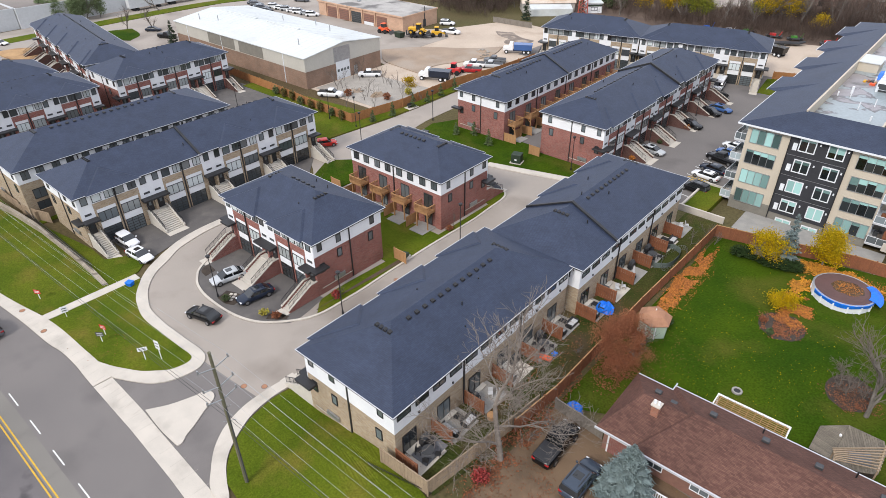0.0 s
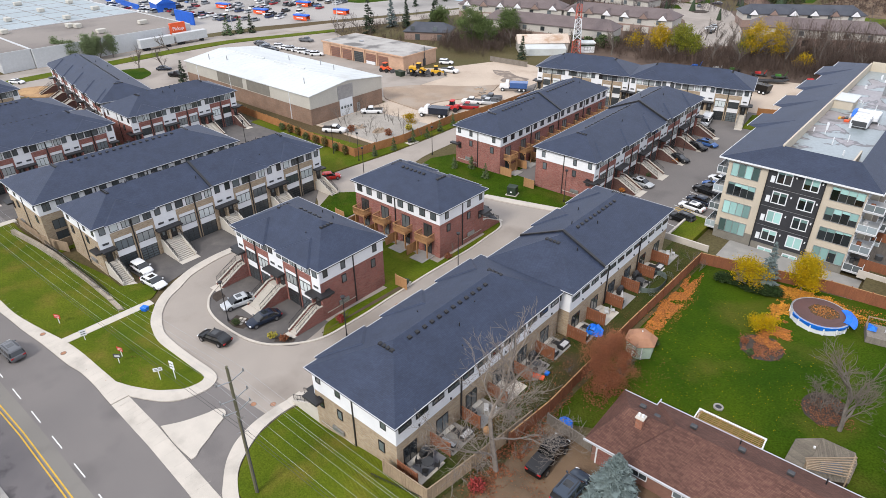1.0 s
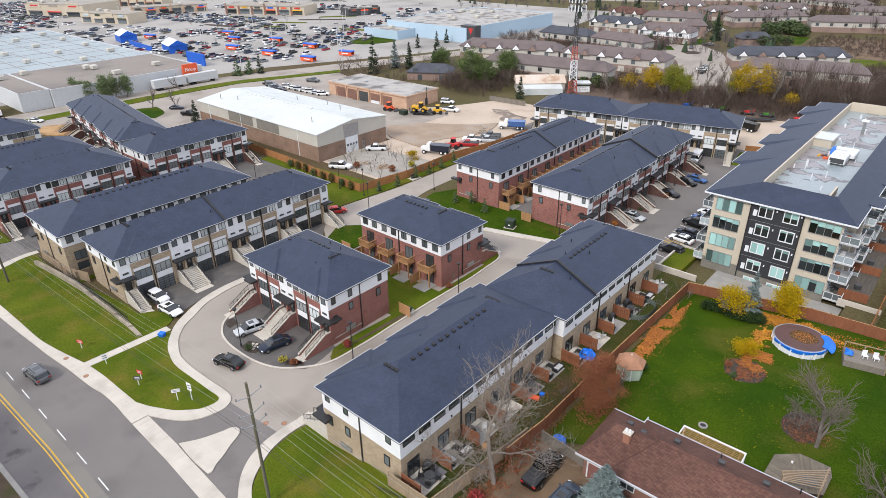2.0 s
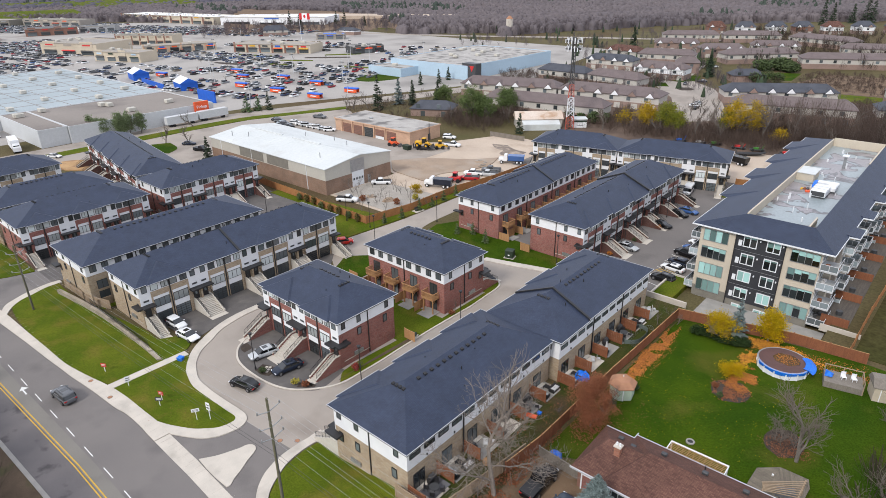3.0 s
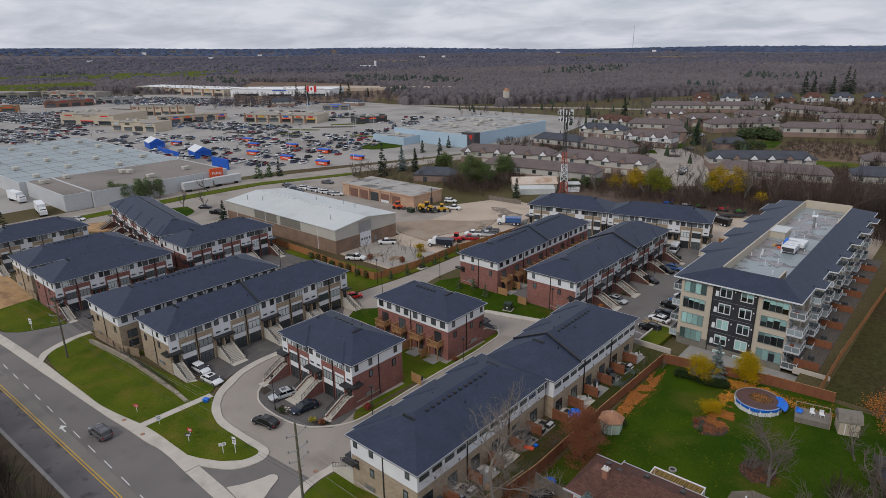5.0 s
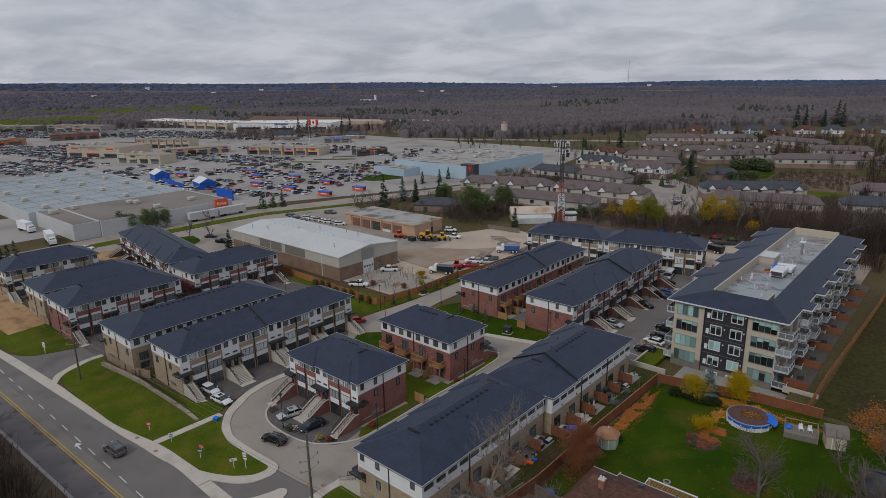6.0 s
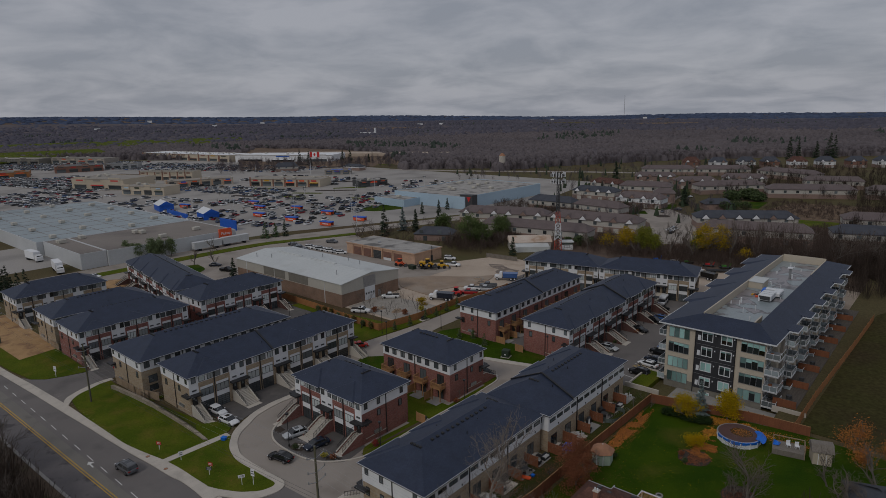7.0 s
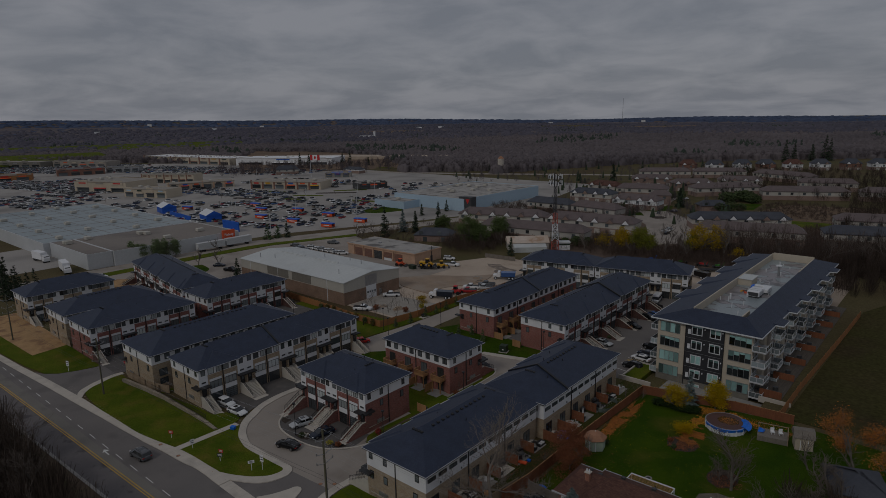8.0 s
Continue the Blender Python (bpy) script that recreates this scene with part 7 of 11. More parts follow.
# ---- fences ----
def fence(line, h, material, label, category="fence", panel=2.4, posts=True, board=0.15):
    """A boarded fence; each panel and post is a part of its own, set on the ground."""
    f = thing("fence", line[0][0], line[0][1], ground_z(*line[0]), 0, label, category)
    ox, oy, oz = line[0][0], line[0][1], ground_z(*line[0])
    for (xa, ya), (xb, yb) in zip(line, line[1:]):
        d = math.hypot(xb - xa, yb - ya)
        n = max(1, round(d / panel))
        w = round(d / n, 2)
        rz = math.degrees(math.atan2(yb - ya, xb - xa))
        def boards():
            # boards stepped in and out, with a cap rail, as one skin
            k = max(1, int(w / board))
            rings = []
            for i in range(k):
                o, top = 0.02 * (i % 2), h - 0.02 - 0.02 * ((i * 7) % 3)
                for x in (i * w / k, (i + 1) * w / k - 0.008):
                    rings.append([(x, -0.02 + o, 0.05), (x, 0.012 + o, 0.05), (x, 0.012 + o, top), (x, -0.02 + o, top)])
            return Geo().loft(rings)
        for i in range(n):
            px, py = xa + (xb - xa) * i / n, ya + (yb - ya) * i / n
            z = ground_z(px, py)
            pn = placed("panel", shared(("fence_panel", w, h, material), boards, M[material]), f, px - ox, py - oy, z - oz, rz)
            if material != "orange_fence":
                placed("cap_rail", shared(("fence_cap", w, h, material), lambda: Geo().box(0, -0.06, h - 0.02, w, 0.06, h + 0.03), M["newwood"] if material == "cedar" else M[material]), pn, 0, 0, 0)
            if posts and (material != "orange_fence" or i % 2 == 0):
                placed("post", shared(("fence_post", h, material), lambda: Geo().box(-0.07, -0.07, -0.3, 0.07, 0.07, h + 0.12), M[material]), f, px - ox, py - oy, z - oz, rz)
    return f


fence([(-28.0, 23.2), (-22.6, 23.4), (-22.2, 26.4), (-21.3, 33.6), (-20.9, 37.6)], 1.9, "oldwood", "weathered pale timber fence round the corner patio")
fence([(-20.9, 33.6), (-20.3, 40), (-20.3, 58), (-19.8, 79.8)], 1.85, "cedar", "brown stained timber fence along the gardens")
fence([(-19.6, 38.6), (-14.3, 38.2)], 1.5, "greywood", "grey weathered picket fence beside the gravel yard", board=0.18)
fence([(-19.8, 79.8), (-10.4, 81.8), (-3.6, 83.6), (6.0, 84.3)], 1.85, "cedar", "brown stained timber fence below the flats")
fence([(3.6, 84.4), (3.8, 100), (4.6, 120), (5.4, 140), (6, 160)], 1.85, "orange_fence", "orange-brown timber fence beside the field", board=0.3)
fence([(-140, 79.9), (-121.8, 79.4), (-107.5, 78.4), (-93.0, 78.0), (-91.0, 90.8), (-91.4, 108), (-89.0, 121), (-88.2, 137)], 2.0, "orange_fence", "new orange-brown timber fence round the works yard", board=0.3)
fence([(-36.5, 160), (-28.5, 163), (-20, 163.5)], 1.9, "orange_fence", "orange-brown timber fence behind the lane", board=0.3)
fence([(-104.0, 20.0), (-100.5, 20.9), (-97.9, 21.8)], 1.8, "oldwood", "pale timber fence across the side yard")
fence([(-150, 18.6), (-145, 18.8)], 1.8, "oldwood", "pale timber fence beside the red-brick row")
fence([(-107.5, 164), (-121.4, 163)], 1.6, "greywood", "old grey board fence at the yard's edge", board=0.3)
for x0, x1, y0, y1 in ((-113.6, -105.6, 19.9, 20.2), (-107.0, -107.0, 20.3, 23.0), (-100.2, -100.2, 20.6, 23.2)):
    fence([(x0, y0), (x1, y1)], 1.6, "oldwood", "pale timber fence round the side yard")
for x, y, rz in ((-51.6, 48.6, 0), (-74.5, 57.0, 0), (-56.8, 88.6, 0), (-62.6, 92.5, 90)):
    fence([(x, y), (x + (2.2 if rz == 0 else 0), y + (2.2 if rz else 0))], 1.8, "newwood", "short fresh timber fence panel beside the house")
# stone retaining wall with black railing along the front lawn
setting("lawn_retaining_wall", Geo().loft([[(x - 0.2, y - 0.3, 0), (x + 0.2, y + 0.3, 0), (x + 0.2, y + 0.3, h), (x - 0.2, y - 0.3, h)] for x, y, h in ((-111.6, 18.2, 0.9), (-104.0, 19.1, 0.9), (-95.7, 19.8, 0.85), (-86.0, 20.0, 0.7), (-79.8, 19.95, 0.45), (-75.9, 19.8, 0.2))]), M["wall_stone"], "low pale stone retaining wall along the lawn", "wall")
rf = thing("railing_fence", -101.6, 19.7, 0.2, 0.6, "black metal railing above the retaining wall", "railing")
part("top_rail", Geo().box(0, 0.1, 1.55, 22, 0.15, 1.6).box(0, 0.1, 0.75, 22, 0.15, 0.8), M["black"], rf)
for k in range(74):
    placed("picket", shared(("rail_picket",), lambda: Geo().box(-0.015, 0.11, 0.1, 0.015, 0.14, 1.58), M["black"]), rf, k * 0.3, 0, 0)
rf2 = thing("railing_fence", -28.7, 22.2, 0.9, 12, "black metal railing outside the corner fence", "railing")
part("top_rail", Geo().box(0, 0, 0.95, 6.5, 0.05, 1.0).box(0, 0, 0.15, 6.5, 0.05, 0.2), M["black"], rf2)
for k in range(44):
    placed("picket", shared(("rail_picket2",), lambda: Geo().box(-0.012, 0.01, 0, 0.012, 0.04, 0.98), M["black"]), rf2, k * 0.15, 0, 0)
setting("corner_retaining_wall", Geo().loft([[(x, y - 0.25, 0), (x, y + 0.25, 0), (x, y + 0.25, h), (x, y - 0.25, h)] for x, y, h in ((-29.2, 21.9, 1.1), (-22.2, 23.0, 1.3))]), M["concrete"], "low stone wall outside the corner fence", "wall")


# ---- patios behind the long rows ----
def chair(x, y, z, rz, material="black", label="black metal patio chair"):
    c = thing("patio_chair", x, y, z, rz, label, "chair", "patio chairs")
    placed("seat", shared(("pc_seat", material), lambda: Geo().box(-0.25, -0.25, 0.4, 0.25, 0.25, 0.45), M[material]), c, 0, 0, 0)
    placed("backrest", shared(("pc_back", material), lambda: Geo().box(-0.25, 0.22, 0.45, 0.25, 0.27, 0.95), M[material]), c, 0, 0, 0)
    for dx in (-0.22, 0.22):
        for dy in (-0.22, 0.22):
            placed("leg", shared(("pc_leg", material), lambda: Geo().box(-0.025, -0.025, 0, 0.025, 0.025, 0.4), M[material]), c, dx, dy, 0)
    return c


def sofa(x, y, z, rz, w=1.9, cushion="cushion", label="dark wicker sofa with pale cushions"):
    s = thing("patio_sofa", x, y, z, rz, label, "sofa", "patio sofas")
    part("base", Geo().bevel_box(-w / 2, -0.4, 0, w / 2, 0.4, 0.32, 0.04), M["black"], s)
    part("backrest", Geo().bevel_box(-w / 2, 0.28, 0.3, w / 2, 0.42, 0.75, 0.04), M["black"], s)
    for k in range(2):
        part("cushion", Geo().bevel_box(-w / 2 + 0.05 + k * w / 2, -0.38, 0.32, k * w / 2 - 0.03, 0.26, 0.47, 0.04), M[cushion], s)
    for sx in (-1, 1):
        part("armrest", Geo().bevel_box(sx * w / 2 - 0.08, -0.4, 0.3, sx * w / 2 + 0.08, 0.4, 0.6, 0.03), M["black"], s)


def grill(x, y, z, rz=0):
    g = thing("barbecue", x, y, z, rz, "covered black barbecue on the patio", "barbecue", "barbecues")
    part("body", Geo().bevel_box(-0.6, -0.3, 0.1, 0.6, 0.3, 0.85, 0.06), M["black"], g)
    part("lid", Geo().loft([[(-0.4, -0.28, 0.85), (0.4, -0.28, 0.85), (0.4, 0.28, 0.85), (-0.4, 0.28, 0.85)], [(-0.38, -0.15, 1.15), (0.38, -0.15, 1.15), (0.38, 0.2, 1.15), (-0.38, 0.2, 1.15)]]), M["charcoal"], g)


def patio_unit(x_wall, y0, y1, seed):
    rnd = random.Random(seed)
    z = 1.5
    setting("patio_slab", Geo().box(x_wall, y0 + 0.25, z - 0.3, x_wall + 2.7, y1 - 0.9, z + 0.14), M["slab"] if seed % 3 else M["concrete"], "pale concrete patio slab behind the house", "patio")
    sc = thing("privacy_screen", x_wall, y0, z, 0, "red-stained timber privacy screen between patios", "screen", "patio screens")
    for i in range(17):
        placed("board", shared(("screen_board",), lambda: Geo().box(0, -0.015, 0.05, 0.13, 0.015, 1.75), M["cedar"]), sc, 0.05 + i * 0.147, 0.02 * (i % 2), 0)
    placed("rail", shared(("screen_rail",), lambda: Geo().box(0, -0.06, 1.75, 2.6, 0.06, 1.83).box(0, -0.05, 0.3, 2.6, -0.02, 0.4), M["cedar"]), sc, 0, 0, 0)
    for px in (0.05, 2.55):
        placed("post", shared(("screen_post",), lambda: Geo().box(-0.06, -0.06, -0.2, 0.06, 0.06, 1.9), M["cedar"]), sc, px, 0, 0)
    zz = z + 0.15
    kind = seed % 4
    ym = (y0 + y1) / 2
    stp = thing("door_step", x_wall + 0.01, ym - 0.2, zz, 0, "pale concrete door step on the patio", "step", "door steps")
    part("block", Geo().box(0, -1.0, 0, 0.55, 1.0, 0.22), M["stair"], stp)
    if kind == 0:
        t = thing("patio_table", x_wall + 1.7, ym, zz, 0, "round black glass patio table", "table", "patio tables")
        part("tabletop", Geo().tube((0, 0, 0.70), (0, 0, 0.74), 0.6, n=14), M["charcoal"], t)
        part("pedestal", Geo().tube((0, 0, 0), (0, 0, 0.7), 0.08, n=6), M["black"], t)
        for k in range(4):
            a = k * math.pi / 2 + 0.5
            chair(x_wall + 1.7 + 0.9 * math.cos(a), ym + 0.9 * math.sin(a), zz, math.degrees(a) - 90)
        grill(x_wall + 0.6, y1 - 1.5, zz, 90)
    elif kind == 1:
        sofa(x_wall + 1.5, y0 + 0.9, zz, 180)
        sofa(x_wall + 2.1, ym + 0.6, zz, 90, 1.5)
        lt = thing("low_table", x_wall + 1.2, ym + 0.3, zz, 0, "low dark wooden patio table", "table", "patio tables")
        part("tabletop", Geo().bevel_box(-0.5, -0.35, 0.32, 0.5, 0.35, 0.38, 0.02), M["black"], lt)
        for dx in (-0.42, 0.42):
            for dy in (-0.28, 0.28):
                part("leg", Geo().box(dx - 0.03, dy - 0.03, 0, dx + 0.03, dy + 0.03, 0.32), M["black"], lt)
    elif kind == 2:
        grill(x_wall + 0.8, y0 + 0.8, zz)
        chair(x_wall + 1.6, ym, zz, 40, "cushion", "pale grey metal patio chair")
        chair(x_wall + 2.0, ym + 0.9, zz, 120, "cushion", "pale grey metal patio chair")
    else:
        sofa(x_wall + 1.4, y0 + 0.8, zz, 180, 1.7)
        grill(x_wall + 0.7, y1 - 1.6, zz, 90)


for k in range(6):
    patio_unit(-27.0, 24.1 + k * 4.667, 24.1 + (k + 1) * 4.667, k)
for k in range(6):
    patio_unit(-25.7, 52.5 + k * 4.733, 52.5 + (k + 1) * 4.733, k + 5)
rug = thing("patio_rug", -25.6, 27.2, 1.65, 0, "blue-grey paving inlay on the corner patio", "rug")
part("rug_sheet", Geo().bevel_box(-0.9, -1.8, 0, 1.0, 1.2, 0.02, 0.005), M["slate"], rug)
bt = thing("tarpaulin", -23.4, 55.4, 1.62, 20, "crumpled blue tarpaulin over garden furniture", "tarpaulin")
g = Geo()
rr = random.Random(3)
ring = lambda r, z: [(r * math.cos(a) * rr.uniform(0.8, 1.2), r * math.sin(a) * rr.uniform(0.8, 1.2), z * rr.uniform(0.7, 1.2)) for a in (2 * math.pi * i / 11 for i in range(11))]
part("sheet", g.loft([ring(1.1, 0.05), ring(0.9, 0.5), ring(0.6, 0.8), ring(0.15, 0.9)]), M["tarp"], bt)
bt2 = thing("tarpaulin", -18.2, 39.8, 1.55, 60, "bright blue tarpaulin beside the picket fence", "tarpaulin")
part("sheet", Geo().loft([ring(0.9, 0.05), ring(0.7, 0.35), ring(0.2, 0.55)]), M["tarp"], bt2)
op = thing("orange_toy", -24.2, 43.8, 1.65, 15, "orange plastic sled on the patio", "toy")
part("shell", Geo().loft([[(-0.6, -0.3, 0), (0.6, -0.3, 0), (0.6, 0.3, 0), (-0.6, 0.3, 0)], [(-0.7, -0.35, 0.22), (0.75, -0.35, 0.22), (0.75, 0.35, 0.22), (-0.7, 0.35, 0.22)]]), M["orange"], op)
bb = thing("blue_bin", -23.7, 44.9, 1.55, 0, "small blue bin beside the patio", "bin")
part("tub", Geo().loft([[(-0.2, -0.2, 0), (0.2, -0.2, 0), (0.2, 0.2, 0), (-0.2, 0.2, 0)], [(-0.27, -0.27, 0.4), (0.27, -0.27, 0.4), (0.27, 0.27, 0.4), (-0.27, 0.27, 0.4)]]), M["tarp"], bb)
ws = thing("wooden_slice", -23.6, 33.6, 1.6, 0, "sawn log standing on the grass", "log")
part("log", Geo().tube((0, 0, 0), (0, 0, 0.45), 0.45, n=14), M["newwood"], ws)
um = thing("closed_parasol", -23.6, 62.5, 1.6, 0, "closed grey patio parasol", "parasol")
part("pole", Geo().tube((0, 0, 0), (0, 0, 2.5), 0.04, n=6), M["steel"], um)
part("canopy", Geo().tube((0, 0, 0.9), (0, 0, 2.4), 0.28, 0.08, 8), M["cushion"], um)
part("base", Geo().tube((0, 0, 0), (0, 0, 0.12), 0.35, n=10), M["charcoal"], um)
# oval wire run on the grass
wr = thing("wire_pen", -21.6, 70.5, 1.58, 0, "oval wire mesh pet pen on the grass", "pen")
n = 26
for k in range(n):
    a, b = 2 * math.pi * k / n, 2 * math.pi * (k + 1) / n
    part("mesh_panel", Geo().faces([(1.1 * math.cos(a), 3.2 * math.sin(a), 0), (1.1 * math.cos(b), 3.2 * math.sin(b), 0), (1.1 * math.cos(b), 3.2 * math.sin(b), 0.04), (1.1 * math.cos(a), 3.2 * math.sin(a), 0.04), (1.1 * math.cos(a), 3.2 * math.sin(a), 0.66), (1.1 * math.cos(b), 3.2 * math.sin(b), 0.66), (1.1 * math.cos(b), 3.2 * math.sin(b), 0.7), (1.1 * math.cos(a), 3.2 * math.sin(a), 0.7)], [(0, 1, 2, 3), (4, 5, 6, 7)]).tube((1.1 * math.cos(a), 3.2 * math.sin(a), 0), (1.1 * math.cos(a), 3.2 * math.sin(a), 0.7), 0.02, n=3).tube((1.1 * math.cos(a), 3.2 * math.sin(a), 0), (1.1 * math.cos(b), 3.2 * math.sin(b), 0.7), 0.012, n=3), M["steel"], wr)


for k, (x, y, rz) in enumerate(((-103.6, 21.6, 20), (-104.8, 22.2, 200), (-102.6, 22.4, 100))):
    chair(x, y, 0.07, rz, "cushion", "pale grey garden chair in the side yard")
# neighbour's garage beyond the thicket
nh = thing("neighbour_garage", 17.6, 66.5, 1.4, 20, "small neighbouring garage with grey shingle roof", "garage")
part("wall", Geo().box(-3.2, -3.6, -0.2, 3.2, 3.6, 2.5), M["wh_brick"], nh)
part("roof", Geo().hip(-3.7, -4.1, 3.7, 4.1, 2.5, 4.3, (True, True)), M["far_dark_roof"], nh)
part("door", Geo().box(-1.3, -3.68, 0, 1.3, -3.6, 2.1), M["gutter"], nh)


# ---- trees, hedges, leaves ----
def grow(g_thick, g_thin, p, d, length, r, level, rnd, spread, droop, thin_at, tips):
    """A limb that bends on its way, throws side branches and ends in a fork; the last ones are twigs."""
    segs = 3 if level > 1 else 2
    for k in range(segs):
        d = (d + Vector((rnd.gauss(0, 1), rnd.gauss(0, 1), rnd.gauss(0.25, 0.6) - droop)) * 0.2).normalized()
        q = p + d * length / segs
        ra, rb = r * (1 - 0.28 * k / segs), r * (1 - 0.28 * (k + 1) / segs)
        (g_thick if r > thin_at else g_thin).tube(p, q, max(ra, 0.013), max(rb, 0.011), 6 if r > 0.1 else 4 if r > 0.04 else 3, cap=False)
        p = q
        if level and k < segs - 1:
            side = Vector((rnd.gauss(0, 1), rnd.gauss(0, 1), rnd.gauss(0.1, 0.5) - droop)).normalized()
            nd = (d + side * spread * rnd.uniform(1.0, 1.7)).normalized()
            grow(g_thick, g_thin, p, nd, length * rnd.uniform(0.5, 0.75), rb * rnd.uniform(0.45, 0.6), level - 1, rnd, spread, droop, thin_at, tips)
    if level == 0:
        tips.append(p)
        return
    for k in range(2):
        side = Vector((rnd.gauss(0, 1), rnd.gauss(0, 1), rnd.gauss(0.15, 0.5) - droop)).normalized()
        nd = (d + side * spread * (0.45 if k == 0 else 0.9)).normalized()
        grow(g_thick, g_thin, p, nd, length * rnd.uniform(0.6, 0.85), r * (0.68 if k == 0 else 0.52), level - 1, rnd, spread, droop, thin_at, tips)


def bare_tree(x, y, h, seed, label, levels=6, spread=0.62, r=0.22, twig="twig", trunk_mat="bark", lean=(0, 0), droop=0.0, name="bare_tree", z=None):
    rnd = random.Random(seed)
    t = thing(name, x, y, (ground_z(x, y) - 0.1) if z is None else z, 0, label, "tree", "bare trees")
    a, b, tips = Geo(), Geo(), []
    grow(a, b, Vector((0, 0, 0)), Vector((lean[0], lean[1], 1)).normalized(), h * 0.30, r, max(2, round(levels * 0.66)), rnd, min(spread, 1.0), droop, r * 0.3, tips)
    part("trunk", a, M[trunk_mat], t)
    part("crown", b, M[twig], t)
    return t, tips


def leaf_quads(g, centres, n, size, blob, rnd, flat_z=0.7):
    for _ in range(n):
        c = rnd.choice(centres)
        o = Vector((rnd.gauss(0, blob), rnd.gauss(0, blob), rnd.gauss(0, blob * flat_z)))
        u = Vector((rnd.uniform(-1, 1), rnd.uniform(-1, 1), rnd.uniform(-0.7, 0.7))).normalized() * size * rnd.uniform(0.6, 1.3)
        v = u.orthogonal().normalized() * u.length * 0.6
        p = c + o
        g.poly([p - u, p + v, p + u, p - v])


def leafy_tree(x, y, h, seed, leaf, label, n=2200, size=0.16, blob=0.5, levels=4, spread=0.75, r=0.14, name="leafy_tree", z=None, shape=None, clumps=70):
    rnd = random.Random(seed)
    t = thing(name, x, y, (ground_z(x, y) - 0.1) if z is None else z, 0, label, "tree", "leafy trees")
    a, b, tips = Geo(), Geo(), []
    grow(a, a, Vector((0, 0, 0)), Vector((0, 0, 1)), h * 0.28, r, max(2, round(levels * 0.66)), rnd, spread, 0.0, 0.0, tips)
    part("trunk", a, M["bark"], t)
    if shape:
        # a crown of ragged clumps filling an upright egg
        rx, rz, zc = shape
        tips = []
        for _ in range(clumps):
            d = Vector((rnd.gauss(0, 1), rnd.gauss(0, 1), rnd.gauss(0, 1))).normalized() * rnd.uniform(0.45, 1.0)
            taper = 1.0 - 0.5 * max(0.0, d.z)
            tips.append(Vector((d.x * rx * taper * rnd.uniform(0.85, 1.15), d.y * rx * taper * rnd.uniform(0.85, 1.15), zc + d.z * rz)))
    leaf_quads(b, tips, n, size, blob, rnd)
    part("crown", b, M[leaf], t)
    return t


def conifer(x, y, h, rad, seed, leaf, label, n_whorls=16, per=11, size=0.22, name="conifer", z=None, group="conifers", tufts=14):
    rnd = random.Random(seed)
    t = thing(name, x, y, (ground_z(x, y) - 0.1) if z is None else z, 0, label, "tree", group)
    part("trunk", Geo().tube((0, 0, 0), (0, 0, h * 0.97), 0.02 * h, 0.02, 6), M["bark"], t)
    g = Geo()
    for w in range(n_whorls):
        f = w / (n_whorls - 1)
        zc = h * (0.06 + 0.92 * f)
        rr = rad * (1 - f) ** 0.85 + 0.1
        for k in range(max(4, int(per * (1 - 0.6 * f)))):
            a = rnd.uniform(0, 2 * math.pi)
            l = rr * rnd.uniform(0.75, 1.12)
            d = Vector((math.cos(a), math.sin(a), -0.28 + 0.35 * f + rnd.uniform(-0.1, 0.1)))
            s = Vector((-math.sin(a), math.cos(a), 0))
            base = Vector((0, 0, zc + rnd.uniform(-0.4, 0.4) * h / n_whorls))
            tip = base + d * l
            m = base + d * l * 0.55
            wd = l * 0.26
            g.poly([base, m + s * wd, tip, m - s * wd])
            for _ in range(tufts):
                p = base + d * l * rnd.uniform(0.3, 1.02) + s * rnd.uniform(-1, 1) * wd + Vector((0, 0, rnd.uniform(-0.1, 0.12) * l))
                e = Vector((rnd.uniform(-1, 1), rnd.uniform(-1, 1), rnd.uniform(-0.4, 0.8))).normalized() * size * rnd.uniform(0.7, 1.4)
                q = e.orthogonal().normalized() * e.length * 0.35
                g.poly([p - e, p + q, p + e])
    part("crown", g, M[leaf], t)
    return t


def litter(name, cx, cy, rx, ry, n, leaf, label, seed, size=0.1, lift=0.1):
    """Leaves lying on the ground in an oval patch."""
    rnd = random.Random(seed)
    g = Geo()
    for _ in range(n):
        a, q = rnd.uniform(0, 2 * math.pi), math.sqrt(rnd.random()) * rnd.uniform(0.7, 1.05)
        q *= 1.0 + 0.75 * noise.noise((cx + 1.4 * math.cos(a), cy + 1.4 * math.sin(a), seed * 1.7)) + 0.25 * noise.noise((4.5 * math.cos(a), 4.5 * math.sin(a), seed))
        x, y = cx + rx * q * math.cos(a), cy + ry * q * math.sin(a)
        if noise.noise((x * 0.55, y * 0.55, seed)) < -0.32:
            continue
        z = ground_z(x, y) + lift + rnd.uniform(0, 0.06)
        u = Vector((rnd.uniform(-1, 1), rnd.uniform(-1, 1), rnd.uniform(-0.3, 0.3))).normalized() * size * rnd.uniform(0.6, 1.4)
        v = Vector((-u.y, u.x, rnd.uniform(-0.05, 0.05))) * 0.7
        p = Vector((x, y, z))
        g.poly([p - u, p - v, p + u, p + v])
    return tagged(part(name, g, M[leaf]), label, "leaves", "", "stuff")


